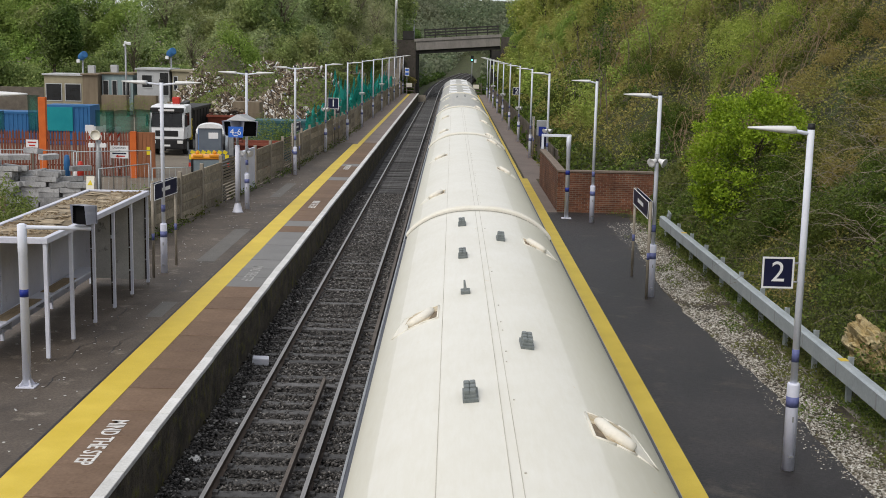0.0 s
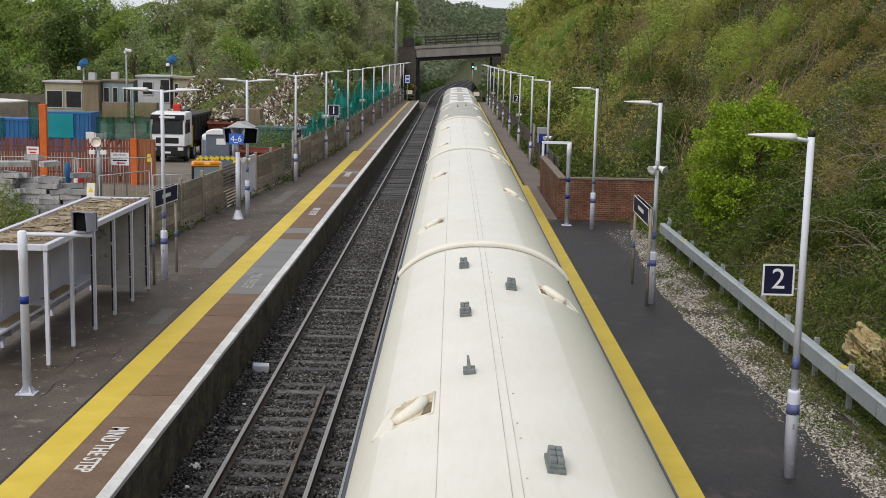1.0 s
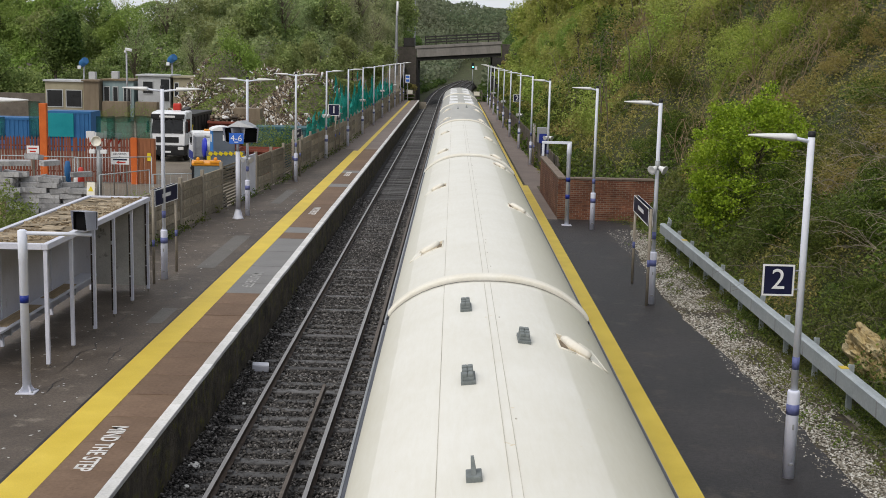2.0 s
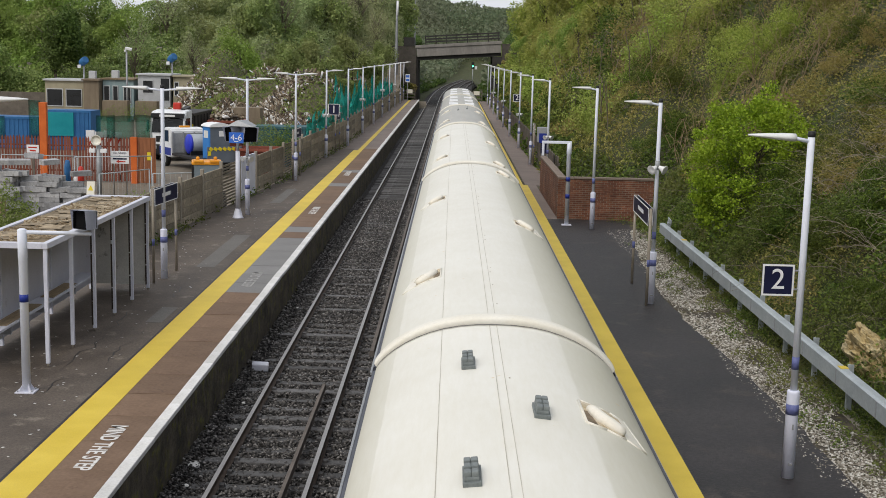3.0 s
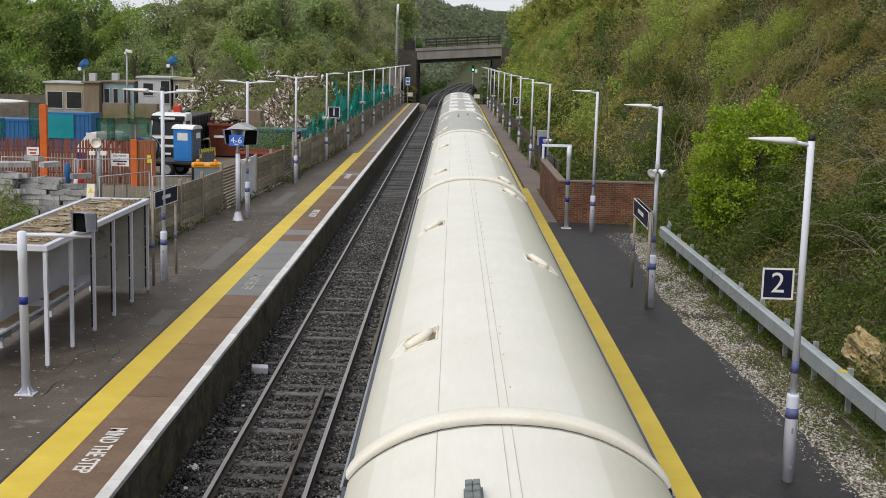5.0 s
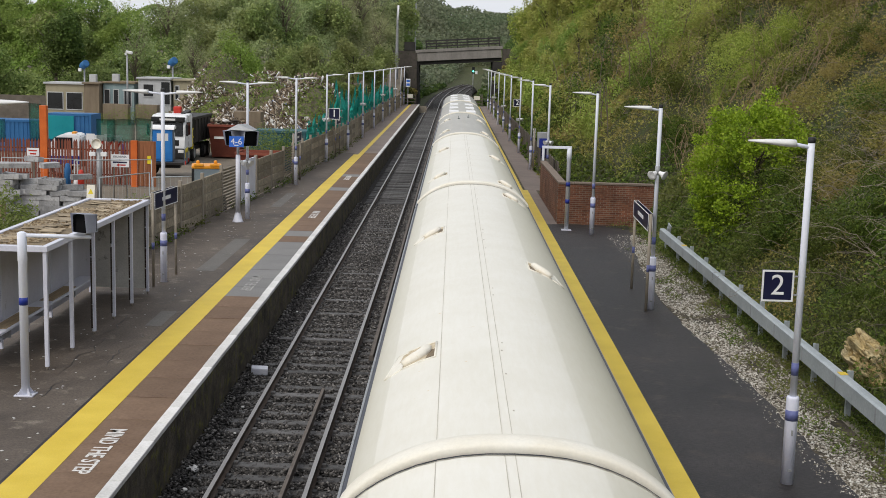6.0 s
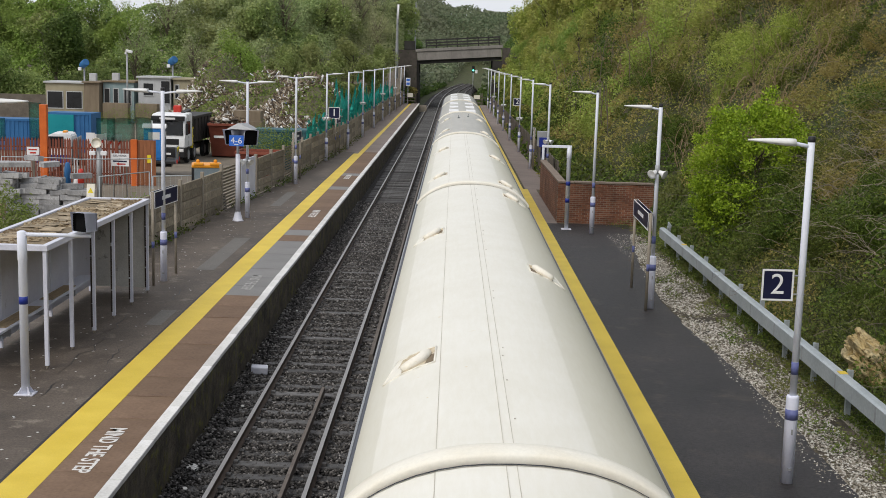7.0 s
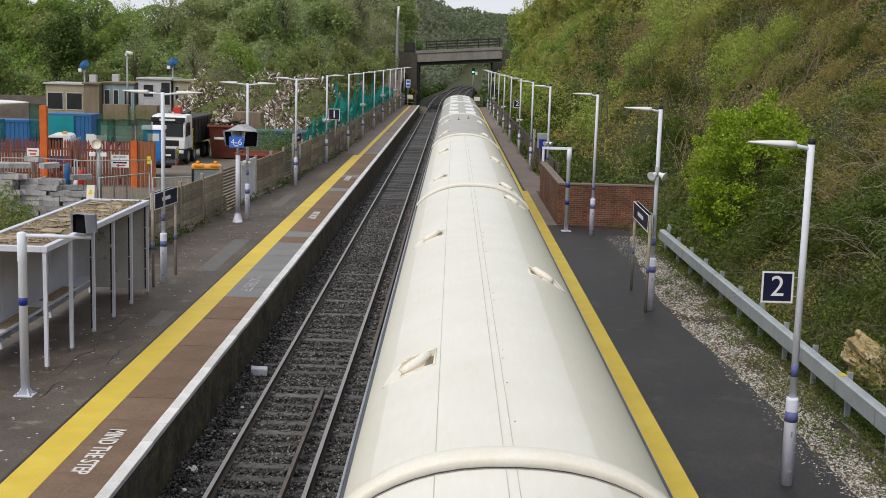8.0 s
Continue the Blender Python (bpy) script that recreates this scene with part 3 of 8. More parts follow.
def scoop_shell():
    """A bent duct that rises out of the pocket and lies slantwise across it."""
    b = bmesh.new()
    line = [(-0.15, 0.14, -0.03, 0.050), (-0.147, 0.10, 0.015, 0.060), (-0.14, 0.03, 0.030, 0.064), (-0.125, -0.06, 0.034, 0.066), (-0.085, -0.15, 0.034, 0.070), (-0.02, -0.205, 0.033, 0.070), (0.045, -0.235, 0.028, 0.064), (0.08, -0.245, 0.022, 0.055), (0.09, -0.248, 0.018, 0.032)]
    rings = []
    for i, (u, v, w, r) in enumerate(line):
        c = on_curve(u, v, w)
        d = on_curve(*line[min(i + 1, 8)][:3]) - on_curve(*line[max(i - 1, 0)][:3])
        side = d.cross(Vector((0.45, 0, 1))).normalized()
        up = side.cross(d).normalized()
        rings.append([b.verts.new(c + side * r * math.cos(a) + up * r * 0.8 * math.sin(a)) for a in [2 * math.pi * j / 12 for j in range(12)]])
    for r, t_ in zip(rings, rings[1:]):
        for j in range(12):
            b.faces.new((r[j], r[(j + 1) % 12], t_[(j + 1) % 12], t_[j])).smooth = True
    b.faces.new(rings[0])
    b.faces.new(rings[-1])
    return mesh_of("scoop_hood", b, M["scoop"])


train = thing("passenger_train", "long cream-roofed electric passenger train standing at the platform", "train", pose(TRACK_R, 0, 0))
VENT, AERIAL, HOOD, TRAY, MOUTH = vent_box(), aerial(), scoop_shell(), scoop_tray(), scoop_mouth()


def on_roof(me, name, coach, x, y, turn=0.0, lift=0.0, tilt=True):
    ob = new(name, me)
    ob.parent = coach
    sl_ = math.degrees(math.atan2(roof_z(x + 0.05) - roof_z(x - 0.05), 0.1)) if tilt else 0
    ob.matrix_basis = pose(x, y, roof_z(x) + lift, 0, -sl_, turn)
    return ob


def mirrored(me):
    m = me.copy()
    m.transform(Matrix.Diagonal((-1, 1, 1, 1)))
    m.flip_normals()
    return m


SCOOPS = {1: (TRAY, MOUTH, HOOD), -1: tuple(mirrored(m) for m in (TRAY, MOUTH, HOOD))}


def add_scoop(coach, s, y):
    """Tray, mouths and hood; the other side of the roof has them mirrored."""
    tray = on_roof(SCOOPS[s][0], "air_scoop", coach, SHOULDER * s, y, tilt=False)
    base = tray.matrix_basis.copy()
    for me, nm in ((SCOOPS[s][1], "scoop_mouth"), (SCOOPS[s][2], "scoop_hood")):
        ob = new(nm, me)
        ob.parent = coach
        ob.matrix_basis = base


JOINTS = (-8.9, 11.25, 31.75, 52.05, 72.0, 92.0, 111.8)
PITCH = 20.3
FIT_OUT = [
    dict(v=[(-0.33, -0.97), (0.27, 0.93), (-0.34, 6.3), (0.27, 7.95), (-0.33, 9.54)], a=[(-0.33, 3.6)], l=[2.75, -5.5], r=[-1.5, 8.25]),
    dict(v=[], a=[], l=[14.95, 24.25], r=[20.5, 30.4]),
    dict(v=[], a=[], l=[35.3, 45.0], r=[33.4, 41.8]),
    dict(v=[], a=[(-0.25, 65.3), (0.25, 67.0)], l=[56.0, 66.0], r=[55.0, 65.9]),
    dict(v=[], a=[], l=[], r=[]),
    dict(v=[], a=[], l=[], r=[]),
]
for i, fo in enumerate(FIT_OUT):
    y0, y1 = JOINTS[i], JOINTS[i + 1]
    coach = part("coach", coach_body(y0 + 0.07, y1 + 0.005), (M["roof"] if i < 3 else M["roof_grey"], M["train_side"]), train, "railway coach with a curved cream roof" if i < 3 else "railway coach with a dull grey weathered roof")
    # rounded fairing at the near end, thicker than the roof
    b = bmesh.new()
    rows = []
    for j, (dy, up) in enumerate([(0.07, -0.02), (0.06, 0.045), (0.10, 0.07), (0.22, 0.078), (0.34, 0.06), (0.42, 0.02), (0.44, -0.01)]):
        rows.append([b.verts.new((x * (1 + up * 0.3), y0 + dy, z + up * (1 - 0.55 * (x / ROOF_HALF) ** 4))) for x, z in roof_line(22)])
    for r, s in zip(rows, rows[1:]):
        for j in range(22):
            b.faces.new((r[j], r[j + 1], s[j + 1], s[j])).smooth = True
    part("roof_fairing", b, M["roof_rim"], coach, "rounded cream fairing over the coach end")
    b = bmesh.new()
    extrude_y(b, [(-1.30, 0.9)] + [(x * 0.95, z - 0.05) for x, z in roof_line(16)] + [(1.30, 0.9)], y1 + 0.02, y1 + 0.08)
    part("gangway", b, M["black"], coach, "black gangway between coaches")
    b = bmesh.new()
    arcs = [[b.verts.new((x, y1 + dy, z + 0.010)) for x, z in roof_line(22)] for dy in (-0.022, 0.004)]
    for j in range(22):
        b.faces.new((arcs[0][j], arcs[0][j + 1], arcs[1][j + 1], arcs[1][j])).smooth = True
    bmesh.ops.solidify(b, geom=b.faces[:], thickness=0.02)
    part("roof_seal", b, M["gutter"], coach, "thin dark rubber seal at the coach end")
    for x, w in ((-0.60, 0.006), (-0.075, 0.006), (0.005, 0.006)):
        b = bmesh.new()
        z = roof_z(x)
        box(b, x - w / 2, x + w / 2, y0 + 0.44, y1 + 0.02, z - 0.02, z + 0.003)
        part("roof_seam", b, M["seam"], coach)
    rv_ = random.Random(100 + i)
    b = bmesh.new()
    for k in range(44):
        if rv_.random() < 0.3:
            yr, xr = y0 + 0.7 + k * 0.44 + rv_.uniform(-0.05, 0.05), 0.03 + rv_.uniform(0, 0.02)
            tube(b, (xr, yr, roof_z(xr) - 0.01), (xr, yr, roof_z(xr) + 0.008), 0.011, 0.008, 6)
    part("rivet_row", b, M["seam"], coach, "row of stained rivets along the seam", kind="stuff")
    for s in (-1, 1):
        b = bmesh.new()
        extrude_y(b, [(s * 1.32, 3.235), (s * 1.365, 3.225), (s * 1.375, 3.18), (s * 1.345, 3.15), (s * 1.32, 3.15)], y0 + 0.10, y1 - 0.06)
        part("gutter", b, M["gutter"], coach, "dark gutter along the roof edge")
        b = bmesh.new()
        box(b, s * 1.395 - 0.011, s * 1.395 + 0.011, y0 + 0.12, y1 - 0.08, 3.13, 3.16)
        part("drip_rail", b, M["grey_metal"], coach, "grey drip rail under the gutter")
        for k in range(6):
            b = bmesh.new()
            yc = y0 + 2.4 + k * 3.1
            box(b, s * 1.413 - 0.006, s * 1.413 + 0.006, yc - 0.7, yc + 0.7, 1.75, 2.55)
            part("window", b, M["glass_dark"], coach, "dark coach window")
    for x, y in fo["v"]:
        on_roof(VENT, "roof_vent", coach, x, y, 0, 0.012).scale = (0.80, 1.0, 1.25)
    for x, y in fo["a"]:
        on_roof(AERIAL, "aerial", coach, x, y, 0, 0.02)
    for y in fo["l"]:
        add_scoop(coach, -1, y)
    for y in fo["r"]:
        add_scoop(coach, 1, y)
    if i >= 4:
        for y in (y0 + 3, y0 + 8.5, y0 + 14.5):
            for x in (-0.5, 0.5):
                b = bmesh.new()
                z = roof_z(x)
                box(b, x - 0.28, x + 0.28, y - 1.1, y + 1.1, z - 0.1, z + 0.05, 0.03)
                part("roof_hatch", b, M["sign_white"], coach, "white roof equipment hatch")
    b = bmesh.new()
    for k in (0.14, 0.86):
        yb = y0 + PITCH * k
        for w_ in (-0.72, 0.72):
            for a_ in (-1.3, 1.3):
                tube(b, (w_ - 0.06, yb + a_, 0.42), (w_ + 0.06, yb + a_, 0.42), 0.42, seg=14)
        box(b, -1.0, 1.0, yb - 1.7, yb + 1.7, 0.35, 0.62)
    part("bogies", b, M["black"], coach)


# ---- lamps and posts on the platforms ----
def lantern(sign, reach):
    """A flat tapered street lantern that points along sign * x."""
    b = bmesh.new()
    L = 0.64
    rows = []
    for i in range(9):
        t = i / 8
        w = 0.125 * math.sqrt(max(0.0, 1 - (t * 0.97) ** 2.4)) * (0.62 + 0.38 * math.sin(math.pi * min(0.5, 0.15 + t)))
        h = 0.065 * (1 - 0.80 * t ** 1.5)
        x = sign * (reach - L + L * t)
        z = 0.02 + 0.03 * t
        rows.append([b.verts.new((x, w * math.cos(a), z + h * math.sin(a) * (1.0 if math.sin(a) > 0 else 0.7))) for a in [2 * math.pi * j / 10 for j in range(10)]])
    for r, s in zip(rows, rows[1:]):
        for j in range(10):
            b.faces.new((r[j], r[(j + 1) % 10], s[(j + 1) % 10], s[j])).smooth = True
    b.faces.new(rows[0])
    b.faces.new(rows[-1])
    return b


def lamp_post(x, y, arms, height=4.83, speaker=False, reach=0.86, group="platform lamps"):
    t = thing("street_lamp", "pale steel platform lamp post with blue bands and flat lantern" if len(arms) == 1 else "pale steel platform lamp post with two flat lanterns", "lamp post", pose(x, y, PZ), group)
    b = bmesh.new()
    lathe(b, [(0.088, 0), (0.088, 1.24), (0.082, 1.27), (0.055, 1.275)])
    sl_ = part("base_sleeve", b, M["sleeve_paint"], t)
    b = bmesh.new()
    box(b, -0.03, 0.03, -0.093, -0.08, 0.20, 0.23)
    part("door_latch", b, M["grey_metal"], sl_)
    b = bmesh.new()
    box(b, -0.012, 0.012, -0.092, -0.08, 0.72, 0.80)
    part("door_latch", b, M["grey_metal"], sl_)
    b = bmesh.new()
    lathe(b, [(0.0905, 0.93), (0.0905, 1.08)])
    part("blue_band", b, M["band_blue"], sl_)
    b = bmesh.new()
    lathe(b, [(0.050, 1.25), (0.048, height), (0.03, height + 0.02)])
    part("shaft", b, M["post_paint"], t)
    b = bmesh.new()
    lathe(b, [(0.0515, 1.58), (0.0515, 1.76)])
    part("blue_band", b, M["band_blue"], t)
    for s in arms:
        b = bmesh.new()
        tube(b, (0, 0, height - 0.06), (s * (reach - 0.56), 0, height - 0.01), 0.027, seg=10)
        arm = part("arm", b, M["post_paint"], t)
        b = lantern(s, reach)
        b.transform(pose(0, 0, height - 0.04))
        part("lantern", b, M["lantern_grey"], arm, "flat grey lantern")
    b = bmesh.new()
    lathe(b, [(0.05, height), (0.055, height + 0.02), (0.05, height + 0.08)], seg=10)
    part("light_sensor", b, M["black"], t, "black cap on the post")
    if speaker:
        for s in (-1, 1):
            b = bmesh.new()
            lathe(b, [(0.04, -0.05), (0.05, 0.02), (0.07, 0.09), (0.115, 0.15), (0.115, 0.16), (0.05, 0.11)], pose(0.05 * s, -0.03, speaker, 112, 0, 50 * s), 14)
            part("horn_speaker", b, M["sign_white"], t, "white horn loudspeaker")
        b = bmesh.new()
        lathe(b, [(0.062, speaker - 0.05), (0.062, speaker + 0.16)], seg=12)
        part("speaker_clamp", b, M["grey_metal"], t)
    return t


for x, y, sp in ((7.78, 16.73, 0), (7.78, 29.04, 3.30), (7.78, 41.87, 0), (7.15, 54.5, 2.35), (7.19, 67.0, 0), (7.18, 79.0, 2.2),
                 (7.10, 90.6, 0), (7.08, 102.3, 2.2), (7.04, 114, 0), (7.02, 125.5, 2.2), (7.02, 137.5, 0), (7.05, 149, 0)):
    lamp_post(x, y, (-1,), speaker=sp)
lamp_post(-4.45, 18.35, (-1, 1), 5.0, reach=0.98)
lamp_post(-4.39, 30.75, (-1, 1), reach=1.0)
lamp_post(-4.37, 43.36, (-1, 1), speaker=2.05, reach=1.0)
lamp_post(-4.19, 55.39, (-1, 1), reach=1.0)
for x, y, sp in ((-4.13, 68.2, 2.4), (-3.72, 77.5, 0), (-3.72, 90, 2.5), (-3.68, 102, 0), (-3.66, 114.2, 2.5), (-3.64, 126, 0), (-3.6, 137, 2.5), (-3.5, 148.5, 0), (-3.5, 158, 0)):
    lamp_post(x, y, (1,), speaker=sp, reach=0.95)


def flat_text_sign(name, label, w, h, text, size, m, board, ink, rim=None, parent=None, squeeze=1.0):
    """A thin sign board with a raised rim and a word; it faces -y before m is applied."""
    b = bmesh.new()
    box(b, -w / 2, w / 2, -0.012, 0.012, -h / 2, h / 2, 0.004)
    s = part(name, b, board, parent, label, m)
    if rim:
        b = bmesh.new()
        k = 0.028 * min(1, h / 0.5)
        for a in ((-w / 2, w / 2, h / 2 - k, h / 2), (-w / 2, w / 2, -h / 2, -h / 2 + k), (-w / 2, -w / 2 + k, -h / 2 + k, h / 2 - k), (w / 2 - k, w / 2, -h / 2 + k, h / 2 - k)):
            box(b, a[0], a[1], -0.018, -0.006, a[2], a[3])
        part("sign_rim", b, rim, s, "white rim")
    if text:
        words("sign_lettering", text, size, pose(0, -0.016, 0, 90), ink, s, squeeze=squeeze)
    return s


def platform_number(x, y, z, size, text):
    t = thing("platform_number_sign", "square navy platform number sign with white rim on a lamp post", "sign", pose(x, y, z), "platform number signs")
    s = flat_text_sign("sign_board", "", size, size, text, size * 0.92, pose(0, 0, 0), M["navy"], M["sign_white"], M["sign_white"], t)
    for k in (-0.3, 0.3):
        b = bmesh.new()
        tube(b, (size * 0.3, 0.02, k * size), (size / 2 + 0.18, 0.03, k * size), 0.012, seg=8)
        part("bracket", b, M["grey_metal"], t)
    return t


platform_number(7.445, 16.70, 3.765, 0.44, "2")
platform_number(-4.13 + 0.42, 68.15, 3.60, 0.62, "1")
platform_number(7.10 + 0.48, 90.5, 3.75, 0.55, "2")


def name_board(x0, y0, x1, y1, z, h, name_bars=5):
    """A station name board on two posts; its name is shown by plain bars."""
    a, b_ = Vector((x0, y0, 0)), Vector((x1, y1, 0))
    L, ang = (b_ - a).length, math.degrees(math.atan2(y1 - y0, x1 - x0))
    t = thing("station_name_board", "navy station name board with white rim on two cream posts", "sign", pose(x0, y0, PZ, 0, 0, ang), "station name boards")
    for x in (0, L):
        b = bmesh.new()
        lathe(b, [(0.035, 0), (0.035, z + h / 2 - PZ)], pose(x, 0.03, 0), 10)
        p_ = part("post", b, M["concrete_post"], t, "cream steel post")
        b = bmesh.new()
        lathe(b, [(0.037, 0.95), (0.037, 1.12)], pose(x, 0.03, 0), 10)
        part("blue_band", b, M["band_blue"], p_)
    for side in (-1, 1):
        b = bmesh.new()
        box(b, 0.0, L, -0.02, -0.005, -h / 2, h / 2, 0.004)
        s = part("sign_board", b, M["navy"], t, at=pose(0 if side < 0 else L, 0 if side < 0 else 0.06, z - PZ, 0, 0, 0 if side < 0 else 180))
        b = bmesh.new()
        k = 0.02
        for q in ((0, L, h / 2 - k, h / 2), (0, L, -h / 2, -h / 2 + k), (0, k, -h / 2 + k, h / 2 - k), (L - k, L, -h / 2 + k, h / 2 - k)):
            box(b, q[0], q[1], -0.026, -0.014, q[2], q[3])
        part("sign_rim", b, M["sign_white"], s, "white rim")
        b = bmesh.new()
        box(b, L * 0.32, L * 0.68, -0.024, -0.018, -h * 0.10, h * 0.12)
        part("name_bar", b, M["sign_white"], s, "white bar in place of the name")
    return t


name_board(-4.46, 30.05, -4.30, 31.85, 3.06, 0.42)
name_board(-4.33, 55.8, -4.25, 57.7, 3.0, 0.42)
name_board(-3.95, 72.0, -3.85, 73.6, 3.0, 0.42)
name_board(7.66, 28.75, 7.74, 31.7, 3.05, 0.42)
name_board(7.35, 66.4, 7.45, 68.3, 2.9, 0.42)


# ---- left platform: shelter, posts, fence ----
M["shelter_white"] = surf("shelter_white", (0.55, 0.56, 0.64), (0.66, 0.67, 0.74), 2, 0.5, bump=0.1, grain=0.12, rnd=0.05, third=((0.36, 0.33, 0.31), 0.70))
M["shelter_panel"] = surf("shelter_panel", (0.46, 0.46, 0.52), (0.60, 0.60, 0.66), 0.8, 0.4, bump=0.05, grain=0.14, third=((0.25, 0.24, 0.24), 0.62))
M["shelter_dirty"] = surf("shelter_dirty", (0.408, 0.399, 0.357), (0.612, 0.595, 0.544), 1.2, 0.4, bump=0.1, third=((0.12, 0.11, 0.09), 0.6))
M["roof_litter"] = surf("roof_litter", (0.15, 0.115, 0.07), (0.30, 0.235, 0.15), 2.2, 0.9, bump=0.8, fine=14, grain=0.5, third=((0.30, 0.25, 0.17), 0.58), dist=0.03)
M["body_rust"] = surf("body_rust", (0.020, 0.016, 0.013), (0.060, 0.045, 0.034), 6, 0.85, bump=0.4)
M["felt"] = surf("felt", (0.22, 0.165, 0.10), (0.46, 0.38, 0.27), 2.5, 0.9, bump=0.4, rnd=0.5, third=((0.12, 0.09, 0.06), 0.58))
M["wood_pale"] = surf("wood_pale", (0.26, 0.19, 0.11), (0.40, 0.31, 0.20), 2, 0.8, bump=0.4, fine=8, stretch=(6, 1, 6), rnd=0.2)
M["wood_grey"] = surf("wood_grey", (0.10, 0.085, 0.068), (0.19, 0.165, 0.135), 1.5, 0.85, bump=0.4, rnd=0.25)
def netted(m, clear):
    """Open weave: part of the light goes straight through."""
    n, l = m.node_tree.nodes, m.node_tree.links
    tr, mx = n.new("ShaderNodeBsdfTransparent"), n.new("ShaderNodeMixShader")
    mx.inputs[0].default_value = clear
    l.new(n["Principled BSDF"].outputs[0], mx.inputs[1])
    l.new(tr.outputs[0], mx.inputs[2])
    l.new(mx.outputs[0], n["Material Output"].inputs["Surface"])
    return m


M["teal_net"] = surf("teal_net", (0.0, 0.27, 0.22), (0.03, 0.46, 0.38), 1.2, 0.7, bump=0.5, fine=12, grain=0.4)
netted(M["teal_net"], 0.15)


def shelter():
    t = thing("platform_shelter", "pale grey steel waiting shelter with leaf-littered flat roof", "shelter")
    x0, x1, y0, y1, zr = -5.80, -4.41, 21.75, 29.14, 3.10
    for k in range(6):
        y = y0 + (y1 - y0) * k / 5
        b = bmesh.new()
        box(b, x1 - 0.035, x1 + 0.035, y - 0.035, y + 0.035, PZ + 0.06, zr, 0.006)
        p_ = part("front_post", b, M["shelter_white"], t)
        b = bmesh.new()
        tube(b, (x1, y, PZ), (x1, y, PZ + 0.08), 0.022, seg=8)
        part("foot", b, M["concrete_post"], p_)
        if k > 1:
            for j in range(4):
                b = bmesh.new()
                z0 = PZ + 0.15 + j * 0.5 + 0.1 * lump(y, j, 2.1)
                box(b, x1 - 0.050, x1 - 0.020, y - 0.054, y - 0.036, z0, z0 + 0.47 + 0.1 * lump(j, y, 3.3))
                part("glazing_bead", b, M["body_rust"], p_, "rusty torn glazing bead")
        b = bmesh.new()
        box(b, x0 - 0.03, x0 + 0.03, y - 0.03, y + 0.03, PZ, zr)
        part("back_post", b, M["shelter_white"], t)
    for a in ((x1 - 0.05, x1 + 0.06, y0 - 0.06, y1 + 0.06), (x0 - 0.06, x0 + 0.05, y0 - 0.06, y1 + 0.06)):
        b = bmesh.new()
        box(b, *a, zr, zr + 0.11, 0.01)
        part("edge_beam", b, M["shelter_white"], t)
    for y in (y0, y1):
        b = bmesh.new()
        box(b, x0 + 0.05, x1 - 0.05, y - 0.06, y + 0.05, zr, zr + 0.11, 0.01)
        part("end_beam", b, M["shelter_white"], t)
    b = bmesh.new()
    box(b, x0 + 0.05, x1 - 0.05, y0 + 0.05, y1 - 0.06, zr + 0.03, zr + 0.075)
    part("roof_sheet", b, M["roof_litter"], t, "flat roof covered with brown leaf litter")
    qf_ = random.Random(31)
    for k in range(64):
        b = bmesh.new()
        w_, d_ = qf_.uniform(0.12, 0.55), qf_.uniform(0.08, 0.34)
        turn_box(b, pose(qf_.uniform(x0 + 0.35, x1 - 0.35), y0 + 0.45 + (y1 - y0 - 0.9) * k / 63 + qf_.uniform(-0.15, 0.15), zr + 0.088 + qf_.uniform(0, 0.014), qf_.uniform(-5, 5), qf_.uniform(-3, 3), qf_.gauss(0, 12)), w_, d_, 0.010, 0.003)
        part("felt_strip", b, M["felt"], t, "curled pale strip of roofing felt")
    for k in range(5):
        ya, yb = y0 + (y1 - y0) * k / 5 + 0.04, y0 + (y1 - y0) * (k + 1) / 5 - 0.04
        b = bmesh.new()
        box(b, x0 - 0.012, x0 + 0.012, ya, yb, PZ + 0.15, zr - 0.02)
        part("back_panel", b, M["shelter_panel"], t)
    b = bmesh.new()
    box(b, x0 + 0.04, x1 - 0.05, y1 - 0.012, y1 + 0.012, PZ + 0.14, zr - 0.02)
    part("end_panel", b, M["shelter_dirty"], t, "dirty end panel")
    b = bmesh.new()
    box(b, x0 + 0.10, x0 + 0.48, y0 - 0.5, 28.0, PZ + 0.56, PZ + 0.61, 0.012)
    bench = part("bench_seat", b, M["shelter_white"], t, "pale grey bench seat")
    for y in (22.6, 24.6, 26.6):
        b = bmesh.new()
        box(b, x0 + 0.05, x0 + 0.42, y - 0.02, y + 0.02, PZ + 0.38, PZ + 0.56)
        part("bench_bracket", b, M["grey_metal"], bench)
    for ya, yb in ((22.3, 24.3), (25.0, 26.6)):
        b = bmesh.new()
        box(b, x0 + 0.16, x0 + 0.44, ya, yb, PZ + 0.612, PZ + 0.622)
        part("seat_pad", b, M["wood_pale"], bench, "worn wooden seat board")
    return t


shelter()
n = 2600
p = np.stack([rng.uniform(-5.72, -4.48, n), rng.uniform(21.9, 29.0, n), rng.uniform(3.176, 3.19, n)], 1)
keep = np.array([noise.noise(Vector((a * 1.2, b * 0.9, 3))) > -0.12 for a, b, c in p])
litter_mat = leafy("litter", [(0.0, (0.16, 0.11, 0.06)), (0.5, (0.38, 0.29, 0.18)), (1.0, (0.56, 0.48, 0.34))], (0.16, 0.11, 0.06), 0.8)
ob = new("leaf_litter", leaf_mesh("leaf_litter", p[keep], 0.11, litter_mat, 0.45, 0.9))
tagged(ob, "brown dead leaves scattered on the shelter roof", "leaves", kind="stuff")


